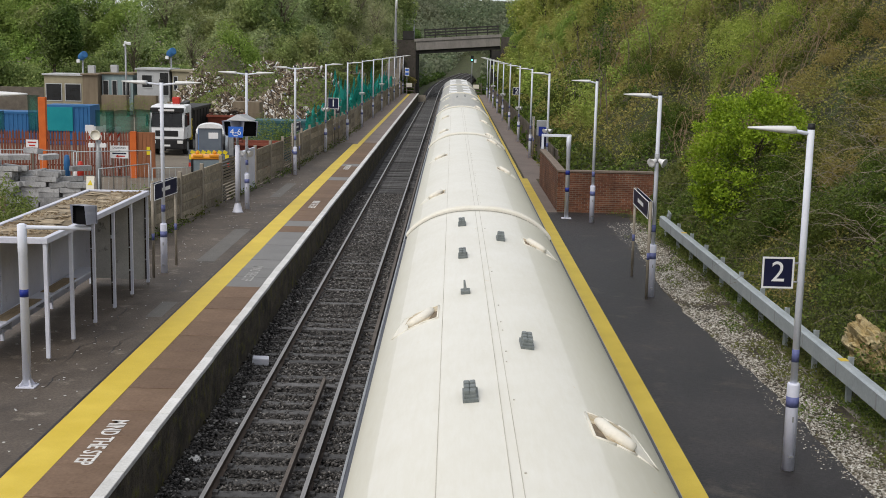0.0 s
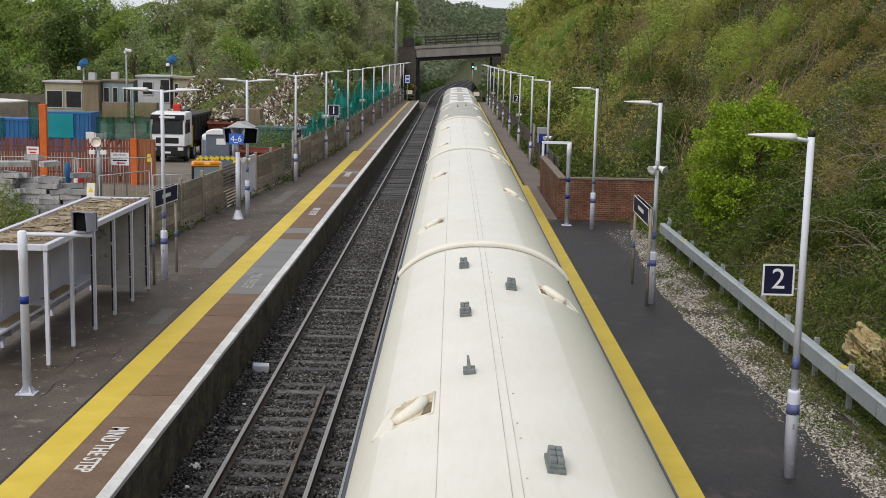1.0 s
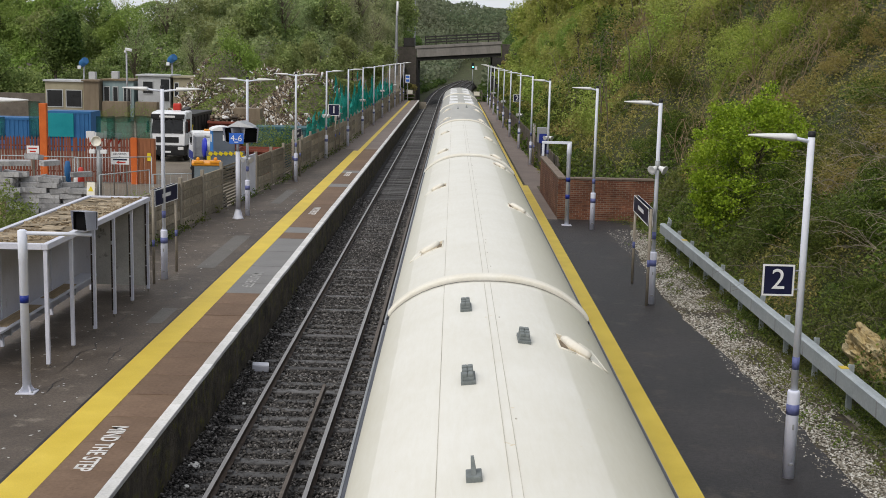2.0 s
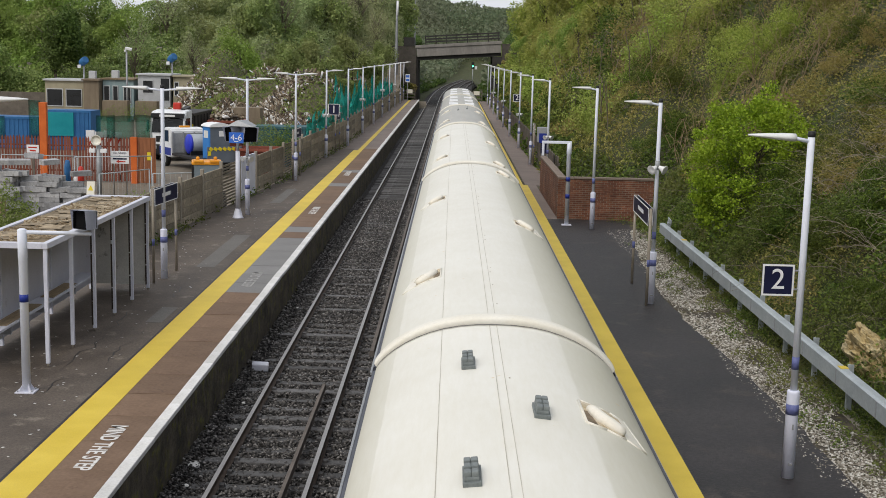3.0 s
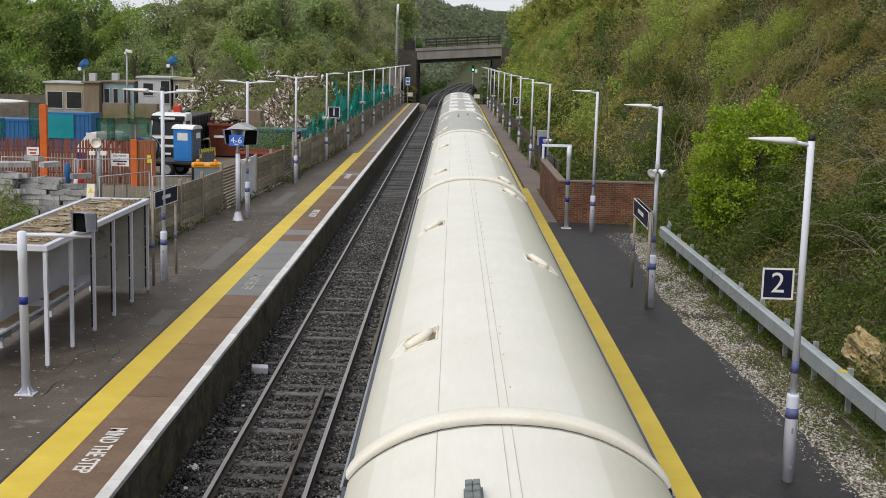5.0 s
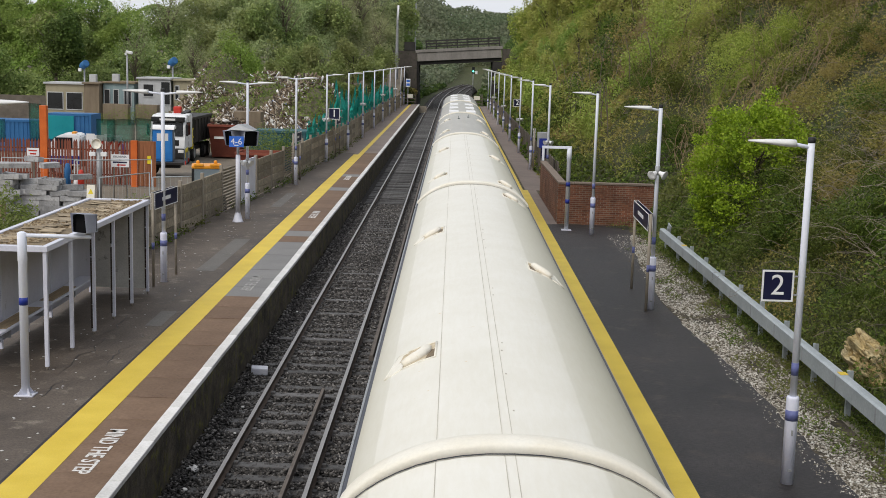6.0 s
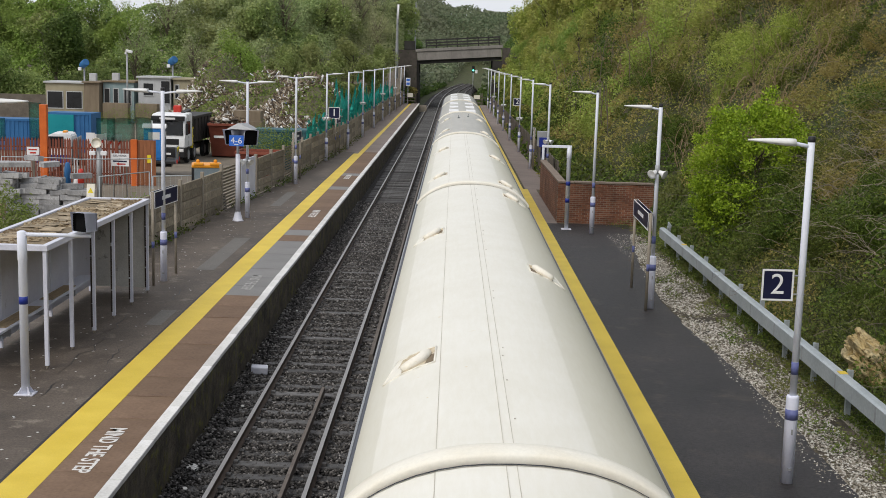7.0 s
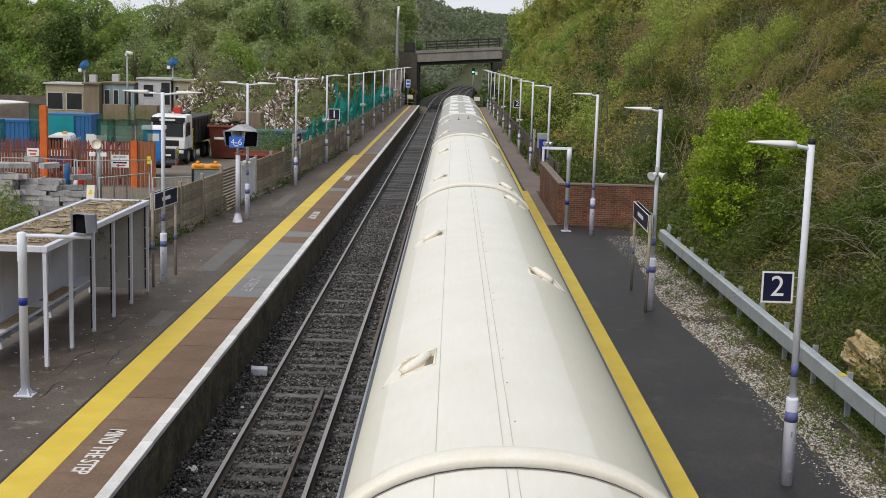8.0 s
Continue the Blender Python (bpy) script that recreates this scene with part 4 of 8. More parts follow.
def monitor_post():
    """A blue-banded pole that holds a hooded monitor on a level arm."""
    t = thing("monitor_post", "pale grey steel pole with arm and hooded driver monitor", "post", pose(-4.22, 20.05, PZ), "monitor posts")
    b = bmesh.new()
    lathe(b, [(0.072, 0.02), (0.072, 2.3), (0.078, 2.31), (0.078, 2.78), (0.04, 2.80)])
    part("pole", b, M["post_paint"], t)
    b = bmesh.new()
    lathe(b, [(0.0735, 1.56), (0.0735, 1.69)])
    part("blue_band", b, M["deep_blue"], t)
    b = bmesh.new()
    box(b, -0.16, 0.16, -0.14, 0.14, 0, 0.025, 0.006)
    bp = part("base_plate", b, M["shelter_white"], t)
    for k in range(4):
        b = bmesh.new()
        a = k * math.pi / 2
        v = [b.verts.new(c) for c in ((0.06, -0.008, 0.02), (0.155, -0.008, 0.02), (0.06, -0.008, 0.16), (0.06, 0.008, 0.02), (0.155, 0.008, 0.02), (0.06, 0.008, 0.16))]
        for f in ((0, 1, 2), (5, 4, 3), (0, 3, 4, 1), (1, 4, 5, 2), (2, 5, 3, 0)):
            b.faces.new([v[i] for i in f])
        b.transform(pose(0, 0, 0, 0, 0, math.degrees(a) + 45))
        part("gusset", b, M["shelter_white"], bp)
        b = bmesh.new()
        tube(b, (0.12 * (1 if k % 2 else -1), 0.10 * (1 if k > 1 else -1), 0.02), (0.12 * (1 if k % 2 else -1), 0.10 * (1 if k > 1 else -1), 0.055), 0.014, seg=8)
        part("bolt", b, M["grey_metal"], bp)
    b = bmesh.new()
    tube(b, (0, 0, 2.74), (1.15, 0, 2.74), 0.034, seg=10)
    part("arm", b, M["post_paint"], t)
    hood = monitor_hood(0.27, 0.30, 0.28)
    hood.parent = t
    hood.matrix_basis = pose(1.06, 0.0, 2.97, 0, 0, -28)
    return t


M["screen_black"] = surf("screen_black", (0.006, 0.006, 0.007), (0.012, 0.012, 0.013), 3, 0.85, bump=0.1, spec=0.05)


def monitor_hood(w, h, d):
    """A box with a flared open hood towards -y."""
    b = bmesh.new()
    k = 1.18
    a = [b.verts.new(c) for c in ((-w / 2, d / 2, -h / 2), (w / 2, d / 2, -h / 2), (w / 2, d / 2, h / 2), (-w / 2, d / 2, h / 2))]
    c_ = [b.verts.new(c) for c in ((-w / 2 * k, -d / 2, -h / 2 * 0.95), (w / 2 * k, -d / 2, -h / 2 * 0.95), (w / 2 * k, -d / 2 * 1.25, h / 2 * k), (-w / 2 * k, -d / 2 * 1.25, h / 2 * k))]
    b.faces.new(a)
    for i in range(4):
        b.faces.new((a[i], a[(i + 1) % 4], c_[(i + 1) % 4], c_[i]))
    bmesh.ops.solidify(b, geom=b.faces[:], thickness=0.012)
    ob = part("monitor_hood", b, M["shelter_white"])
    # Black strips added so the hood's inside reads as deep shade.
    b = bmesh.new()
    for s in (-1, 1):
        box(b, s * w / 2 * 1.03 - 0.006, s * w / 2 * 1.03 + 0.006, -d * 0.46, -d * 0.30, -h / 2 * 0.9, h / 2 * 0.98)
    box(b, -w / 2, w / 2, -d * 0.46, -d * 0.30, -h / 2 * 0.94, -h / 2 * 0.90)
    part("hood_lining", b, M["screen_black"], ob, "matt black strips put in for the shaded inside of the hood")
    b = bmesh.new()
    box(b, -w / 2 * 1.02, w / 2 * 1.02, -d * 0.30, d * 0.42, -h / 2 * 0.90, h / 2 * 0.98)
    part("monitor_screen", b, M["screen_black"], ob, "black recessed screen")
    return ob


monitor_post()


def car_stop_sign():
    """Hooded twin monitors on a stout white post, with a blue board."""
    t = thing("monitor_post", "white post with hooded monitors and blue 4-6 sign", "post", pose(-4.54, 42.4, PZ), "monitor posts")
    b = bmesh.new()
    lathe(b, [(0.20, 0), (0.20, 0.03), (0.17, 0.05), (0.10, 0.32), (0.085, 0.36)], seg=4)
    part("pedestal", b, M["shelter_white"], t)
    b = bmesh.new()
    lathe(b, [(0.085, 0.34), (0.08, 2.35), (0.05, 2.36)])
    part("pole", b, M["shelter_white"], t)
    b = bmesh.new()
    lathe(b, [(0.05, 2.2), (0.05, 2.75)], seg=10)
    part("neck", b, M["grey_metal"], t)
    for x, turn in ((-0.18, -38), (0.30, 34)):
        hood = monitor_hood(0.36 if x < 0 else 0.44, 0.50, 0.50)
        hood.parent = t
        hood.matrix_basis = pose(x, 0.27, 2.93, 8, 0, turn)
    b = bmesh.new()
    v = [b.verts.new(c) for c in ((-0.36, -0.12, 3.22), (0.56, -0.12, 3.20), (0.58, 0.52, 3.22), (-0.28, 0.52, 3.24), (0.0, -0.02, 3.42), (0.22, 0.46, 3.42))]
    for f in ((0, 1, 4), (1, 2, 5, 4), (2, 3, 5), (3, 0, 4, 5), (3, 2, 1, 0)):
        b.faces.new([v[i] for i in f])
    part("monitor_cover", b, M["grey_metal"], t, "grey pitched metal cover")
    flat_text_sign("sign_board", "bright blue board", 0.50, 0.37, "4-6", 0.30, pose(0.0, -0.30, 2.83), M["sign_blue"], M["sign_white"], None, t)
    b = bmesh.new()
    box(b, -0.07, 0.07, -0.318, -0.313, 2.69, 2.72)
    part("sign_bar", b, M["sign_white"], t, "small unreadable white line")
    return t


car_stop_sign()

FENCE = [(-6.60, 29.4), (-6.25, 34.0), (-5.60, 45.0), (-4.85, 55.5), (-4.5, 66), (-4.08, 75), (-3.95, 95), (-3.8, 130), (-3.6, 160)]


def fence_at(y):
    for (xa, ya), (xb, yb) in zip(FENCE, FENCE[1:]):
        if ya <= y <= yb:
            return xa + (xb - xa) * (y - ya) / (yb - ya)
    return FENCE[-1][0]


fence = thing("boundary_fence", "weathered concrete post and plank fence behind the platform", "fence")
b = bmesh.new()
box(b, -0.06, 0.06, -0.06, 0.06, -0.2, 1.72, 0.012)
post_me = mesh_of("fence_post", b, M["concrete_post"])
BAY = 2.75
b = bmesh.new()
box(b, -0.035, 0.035, 0.05, BAY - 0.05, 0.006, 0.294, 0.024)
plank_me = mesh_of("fence_plank", b, M["concrete"])
bay = 0
yy = 31.2
while yy < 156:
    xa, xb = fence_at(yy), fence_at(yy + BAY)
    m0 = pose(xa, yy, PZ, 0, 0, -math.degrees(math.atan2(xb - xa, BAY)))
    ob = new("fence_post", post_me)
    ob.parent = fence
    ob.matrix_basis = m0 @ pose(0, 0, rng.normal(0, 0.02), rng.normal(0, 0.6), rng.normal(0, 0.6))
    if bay in (5, 9):
        for k in range(13):
            b = bmesh.new()
            turn_box(b, pose(0.02, BAY / 2, 0.10 + k * 0.12, 0, 25), 0.012, BAY - 0.14, 0.10)
            part("louvre", b, M["concrete_post"], fence, at=m0)
    elif bay == 6:
        b = bmesh.new()
        box(b, -0.02, 0.04, 0.2, BAY - 0.2, 0.02, 1.66, 0.01)
        part("white_panel", b, M["shelter_white"], fence, "white painted fence panel", m0)
    else:
        for k in range(5):
            ob = new("fence_plank", plank_me)
            ob.parent = fence
            ob.matrix_basis = m0 @ pose(rng.normal(0, 0.008), 0, 0.03 + k * 0.30, rng.normal(0, 0.25), rng.normal(0, 0.8))
    bay += 1
    yy += BAY

# torn teal netting hung over the far part of the fence
r_net = random.Random(5)
for k in range(17):
    y0 = 64 + k * 4.3
    L, H = r_net.uniform(3.6, 5.2), r_net.uniform(1.7, 2.9) if k not in (0, 1) else 1.2
    b = bmesh.new()
    rows = []
    low = r_net.uniform(1.0, 1.6)
    for i in range(15):
        y = y0 + L * i / 14
        top = low + 0.45 + (1.15 if 1 < k < 7 else 0.85) * H * (0.35 + 0.85 * abs(lump(y, k, 0.55, 6)) + 0.22 * math.sin(i * 1.1 + k) + 0.10 * math.sin(i * 2.9))
        rows.append([b.verts.new((fence_at(min(y, 159)) - 0.12 + 0.30 * lump(y, j * 0.5, 1.3, k), y + 0.12 * lump(j, y, 1.1, 3), PZ + low + (top - low) * j / 6)) for j in range(7)])
    for r, s in zip(rows, rows[1:]):
        for j in range(6):
            if r_net.random() > (0.10 if j < 4 else 0.30):
                b.faces.new((r[j], s[j], s[j + 1], r[j + 1]))
    bmesh.ops.solidify(b, geom=b.faces[:], thickness=0.012)
    tagged(part("debris_netting", b, M["teal_net"]), "torn teal debris netting draped over the fence", "netting", "netting on the fence")

# ---- right platform: brick wall, fence, bracket post, crash barrier ----
def brick_mat():
    m, n, l, p = nodes_of("red_brick")
    g = n.new("ShaderNodeTexCoord")
    mp = n.new("ShaderNodeMapping")
    mp.inputs["Rotation"].default_value = (radians(90), 0, 0)
    l.new(g.outputs["Object"], mp.inputs["Vector"])
    t = n.new("ShaderNodeTexBrick")
    for k, v in (("Scale", 1.0), ("Brick Width", 0.225), ("Row Height", 0.075), ("Mortar Size", 0.007), ("Bias", -0.1)):
        t.inputs[k].default_value = v
    t.inputs["Color1"].default_value, t.inputs["Color2"].default_value = (0.15, 0.050, 0.026, 1), (0.26, 0.105, 0.055, 1)
    t.inputs["Mortar"].default_value = (0.25, 0.21, 0.17, 1)
    l.new(mp.outputs[0], t.inputs["Vector"])
    w = noise_node(n, l, g.outputs["Object"], 1.3, 6, 0.7)
    wr = ramp_node(n, [(0.32, (0.42, 0.38, 0.34)), (0.55, (0.9, 0.88, 0.85)), (0.74, (1.35, 1.3, 1.25))])
    l.new(w.outputs["Fac"], wr.inputs[0])
    col = mixed(n, l, "MULTIPLY", 1.0, t.outputs["Color"], wr.outputs[0])
    l.new(col, p.inputs["Base Color"])
    p.inputs["Roughness"].default_value = 0.9
    b = n.new("ShaderNodeBump")
    b.inputs["Strength"].default_value, b.inputs["Distance"].default_value = 0.6, 0.008
    b.invert = True
    l.new(t.outputs["Fac"], b.inputs["Height"])
    l.new(b.outputs[0], p.inputs["Normal"])
    return m


M["brick"] = brick_mat()
M["coping"] = surf("coping", (0.17, 0.13, 0.10), (0.27, 0.22, 0.18), 2, 0.85, bump=0.5)


def wall_run(t, x0, y0, x1, y1, h, thick=0.23):
    L, ang = math.hypot(x1 - x0, y1 - y0), math.degrees(math.atan2(y1 - y0, x1 - x0))
    b = bmesh.new()
    box(b, 0, L, 0, thick, -0.3, h)
    part("brickwork", b, M["brick"], t, at=pose(x0, y0, PZ, 0, 0, ang))
    k = max(1, round(L / 0.6))
    b = bmesh.new()
    box(b, 0.004, L / k - 0.004, -0.03, thick + 0.03, h, h + 0.07, 0.01)
    me = mesh_of("coping_stone", b, M["coping"])
    for i in range(k):
        ob = new("coping_stone", me)
        ob.parent = t
        ob.matrix_basis = pose(x0, y0, PZ, 0, 0, ang) @ pose(i * L / k, 0, rng.normal(0, 0.004))


w = thing("garden_wall", "low red brick wall with stone coping at the platform end", "wall")
wall_run(w, 6.80, 44.55, 10.3, 44.55, 1.46)
w = thing("garden_wall", "low red brick wall with stone coping beside the path", "wall")
wall_run(w, 7.05, 44.78, 7.05, 54.0, 1.46)

fence2 = thing("paling_fence", "weathered wooden paling fence along the far platform", "fence")
b = bmesh.new()
box(b, -0.02, 0.02, 0.004, 0.20, 0.05, 1.25, 0.004)
pale_me = mesh_of("paling", b, M["wood_grey"])
for i in range(290):
    y = 54.2 + i * 0.34
    ob = new("paling", pale_me)
    ob.parent = fence2
    ob.matrix_basis = pose(7.62 - 0.0016 * (y - 54) + rng.normal(0, 0.01), y, PZ + rng.normal(0, 0.02), rng.normal(0, 0.8), 0, rng.normal(0, 3)) @ Matrix.Diagonal((1, 1.55, 1.15, 1))
for z in (0.35, 1.1):
    b = bmesh.new()
    box(b, 7.63, 7.68, 54, 153, PZ + z, PZ + z + 0.09)
    part("fence_rail", b, M["wood_grey"], fence2)

t = thing("bracket_post", "grey steel post with blue bands and a level arm", "post", pose(6.98, 42.7, PZ))
b = bmesh.new()
lathe(b, [(0.075, 0.02), (0.075, 2.5), (0.085, 2.51), (0.085, 2.88), (0.04, 2.9)])
part("pole", b, M["post_paint"], t)
for z in (0.95, 1.55):
    b = bmesh.new()
    lathe(b, [(0.0765, z), (0.0765, z + 0.15)])
    part("blue_band", b, M["deep_blue"], t)
b = bmesh.new()
box(b, -0.17, 0.17, -0.15, 0.15, 0, 0.03, 0.008)
part("base_plate", b, M["shelter_white"], t)
b = bmesh.new()
box(b, -0.95, 0.08, -0.05, 0.05, 2.86, 2.95, 0.01)
part("arm", b, M["post_paint"], t)
b = bmesh.new()
box(b, -0.95, -0.87, -0.04, 0.04, 2.44, 2.86)
part("hanger", b, M["post_paint"], t)

t = thing("help_point", "blue and grey help point unit on a grey post", "help point", pose(6.98, 55.2, PZ))
b = bmesh.new()
box(b, -0.06, 0.06, -0.05, 0.05, 0, 2.2)
part("post", b, M["grey_metal"], t)
b = bmesh.new()
box(b, -0.27, 0.22, -0.15, 0.15, 2.05, 2.72, 0.02)
hp = part("cabinet", b, M["grey_metal"], t)
b = bmesh.new()
box(b, -0.19, 0.18, -0.165, -0.14, 2.02, 2.45)
part("front_panel", b, M["deep_blue"], hp, "blue front panel")
b = bmesh.new()
box(b, -0.10, 0.20, -0.14, 0.02, 1.55, 2.05, 0.02)
part("lower_box", b, M["navy"], hp, "navy lower box")

barrier = thing("crash_barrier", "galvanised steel box-beam crash barrier with yellow markers", "crash barrier")
AY0, AY1 = 13.0, 38.2
b = bmesh.new()
AX = 0.06
prof = [(9.43, 1.33), (9.43, 1.60), (9.47, 1.63), (9.58, 1.63), (9.62, 1.60), (9.62, 1.33), (9.585, 1.33), (9.585, 1.57), (9.465, 1.57), (9.465, 1.33)]
extrude_y(b, [(x + AX, z + 0.05) for x, z in prof], AY0, AY1)
part("beam", b, M["galvanised"], barrier)
k, y = 0, 14.2
while y < 37.6:
    b = bmesh.new()
    box(b, 9.69, 9.73, y - 0.035, y + 0.035, 0.7, 1.72)
    box(b, 9.73, 9.79, y - 0.008, y + 0.008, 0.7, 1.72)
    part("barrier_post", b, M["galvanised"], barrier)
    b = bmesh.new()
    box(b, 9.483, 9.49, y - 0.02, y + 0.02, 1.39, 1.65)
    part("joint_strip", b, M["grey_metal"], barrier)
    y += 2.0
for y in (20.15, 34.6):
    b = bmesh.new()
    box(b, 9.52, 9.66, y - 0.10, y + 0.10, 1.678, 1.686)
    part("yellow_marker", b, M["yellow_paint"], barrier, "yellow sticker")
b = bmesh.new()
turn_box(b, pose(9.85, 38.7, 1.35, 18, 0, 10), 0.03, 0.28, 0.85)
turn_box(b, pose(9.78, 38.5, 1.30, 10, 0, 10), 0.03, 0.12, 0.75)
part("end_plate", b, M["galvanised"], barrier)


# ---- road bridge and far end of the station ----
M["bridge_grey"] = surf("bridge_grey", (0.20, 0.185, 0.17), (0.32, 0.30, 0.275), 0.5, 0.85, bump=0.3, fine=6, stretch=(1, 1, 0.3), third=((0.12, 0.11, 0.10), 0.62))
M["bridge_brick"] = surf("bridge_brick", (0.060, 0.052, 0.045), (0.115, 0.100, 0.086), 0.7, 0.9, bump=0.5, fine=5, third=((0.05, 0.06, 0.03), 0.55))
# Dark railing colour; on the deck it also stands for soffit shade.
M["bridge_dark_and_shade"] = surf("bridge_dark_and_shade", (0.030, 0.029, 0.027), (0.06, 0.056, 0.052), 0.6, 0.9, bump=0.4, fine=6)
t = thing("road_bridge", "grey concrete road bridge with dark railings over the line", "bridge", pose(0, 172, 0, 0, -1.0))
SLOPE = pose(3.6, 0, 7.4, 0, -3.2) @ pose(-3.6, 0, -7.4)
b = bmesh.new()
box(b, -2.2, 9.5, 0.0, 0.5, 6.75, 7.95, 0.04)
part("edge_beam", b, M["bridge_grey"], t, at=SLOPE)
b = bmesh.new()
box(b, -2.4, 9.7, -0.12, 0.6, 7.95, 8.35, 0.03)
part("parapet_kerb", b, M["bridge_grey"], t, at=SLOPE)
# The deck is coloured near black to hold the shade under the bridge.
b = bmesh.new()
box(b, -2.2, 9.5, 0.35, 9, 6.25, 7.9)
part("deck", b, M["bridge_dark_and_shade"], t, at=SLOPE)
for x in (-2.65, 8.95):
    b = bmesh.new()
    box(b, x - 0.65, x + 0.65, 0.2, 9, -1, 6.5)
    part("abutment", b, M["bridge_dark_and_shade"], t)
b = bmesh.new()
box(b, -6.5, -2.25, -0.1, 0.6, -1, 7.9, 0.03)
part("wing_wall", b, M["bridge_brick"], t)
b = bmesh.new()
box(b, -4.0, -2.5, -0.15, 0.7, 7.9, 9.1, 0.03)
part("pier_cap", b, M["bridge_dark_and_shade"], t)
b = bmesh.new()
box(b, 9.62, 14, -0.1, 0.6, -1, 8.3, 0.03)
part("wing_wall", b, M["bridge_brick"], t)
for k in range(8):
    x = -0.9 + k * 1.45
    b = bmesh.new()
    box(b, x - 0.07, x + 0.07, 0.1, 0.25, 8.35, 9.65)
    part("railing_post", b, M["bridge_dark_and_shade"], t, at=SLOPE)
for z in (8.62, 9.0, 9.38):
    b = bmesh.new()
    box(b, -0.95, 9.4, 0.06, 0.16, z, z + 0.2)
    part("railing_bar", b, M["bridge_dark_and_shade"], t, at=SLOPE)

for x, y, h, r in ((-4.75, 163, 13.6, 0.24), (-3.4, 195, 20, 0.15)):
    t = thing("radio_mast", "tall slender grey steel mast", "mast", pose(x, y, 0), "masts beyond the platform")
    b = bmesh.new()
    lathe(b, [(r, 0), (r * 0.9, h * 0.55), (r * 0.6, h * 0.8), (r * 0.5, h)], seg=10)
    part("pole", b, M["grey_metal"], t)
    b = bmesh.new()
    tube(b, (0.1, -0.1, h * 0.86), (0.1, -0.1, h), r * 0.45, seg=8)
    part("antenna", b, M["sign_white"], t)

for x0, x1, y, z, h, lab in ((-2.2, -0.6, 160.5, -0.05, 1.5, "pale timber barrier at the platform ramp"),):
    b = bmesh.new()
    turn_box(b, pose((x0 + x1) / 2, y, z), x1 - x0, 0.3, h, 0.02)
    tagged(part("crossing_board", b, M["concrete_post"]), lab, "barrier")
for x, y in ((-2.75, 158.5), (5.85, 157.5)):
    t = thing("end_gate", "grey platform end barrier with small notices", "barrier", pose(x, y, PZ), "platform end barriers")
    for dx in (-0.7, 0.7):
        b = bmesh.new()
        box(b, dx - 0.05, dx + 0.05, -0.05, 0.05, 0, 1.5)
        part("gate_post", b, M["wood_grey"], t)
    for z in (0.3, 0.7, 1.1):
        b = bmesh.new()
        box(b, -0.65, 0.65, -0.02, 0.02, z, z + 0.14)
        part("gate_board", b, M["wood_grey"], t)
    b = bmesh.new()
    box(b, -0.35, 0.4, -0.08, -0.05, 0.85, 1.35)
    part("notice", b, M["roof_rim"], t, "cream notice plate")
t = thing("end_sign", "blue and white platform end sign on a post", "sign", pose(-2.95, 157.0, PZ))
b = bmesh.new()
box(b, -0.04, 0.04, -0.04, 0.04, 0, 3.2)
part("post", b, M["grey_metal"], t)
b = bmesh.new()
box(b, -0.28, 0.28, -0.08, -0.05, 2.3, 3.3)
s = part("sign_board", b, M["sign_white"], t)
for z in (2.42, 2.88):
    b = bmesh.new()
    box(b, -0.22, 0.22, -0.09, -0.08, z, z + 0.3)
    part("sign_patch", b, M["sign_blue"], s, "blue square")

t = thing("railway_signal", "railway colour light signal showing green on a post", "signal", pose(6.9, 262, 0))
b = bmesh.new()
lathe(b, [(0.09, -0.3), (0.09, 4.2)], seg=8)
part("post", b, M["grey_metal"], t)
b = bmesh.new()
box(b, -0.3, 0.3, -0.12, 0.12, 4.0, 5.4, 0.03)
h = part("signal_head", b, M["black"], t)
gm, gn, gl, gp = nodes_of("green_lamp")
gp.inputs["Base Color"].default_value = (0.05, 0.5, 0.35, 1)
gp.inputs["Emission Color"].default_value, gp.inputs["Emission Strength"].default_value = (0.1, 1.0, 0.65, 1), 6.0
b = bmesh.new()
lathe(b, [(0.16, 0), (0.16, 0.05)], pose(0, -0.13, 4.5, 90), 10)
part("green_aspect", b, gm, h, "lit green lamp")
b = bmesh.new()
box(b, 0.4, 0.9, -0.05, 0.05, 3.9, 4.6)
part("signal_plate", b, M["sign_white"], t)

# small things beside the track
b = bmesh.new()
turn_box(b, pose(-1.17, 25.9, -0.07, 4, 3, 8), 0.36, 0.24, 0.16, 0.03)
tagged(part("junction_box", b, M["shelter_white"]), "pale plastic junction box on the ballast", "box")
for x, y, s_ in ((-1.3, 19.6, 0.11), (-1.22, 18.6, 0.05), (-1.1, 23.3, 0.04), (-0.95, 21.6, 0.03), (-1.2, 32.5, 0.035)):
    b = bmesh.new()
    bmesh.ops.create_icosphere(b, subdivisions=2, radius=s_)
    for v in b.verts:
        v.co *= 1 + 0.35 * noise.noise(v.co * 9)
        v.co.z *= 0.6
    tagged(part("litter_scrap", b, M["white_paint"], at=pose(x, y, -0.14)), "crumpled pale litter scrap on the ballast", "litter", "litter on the track")

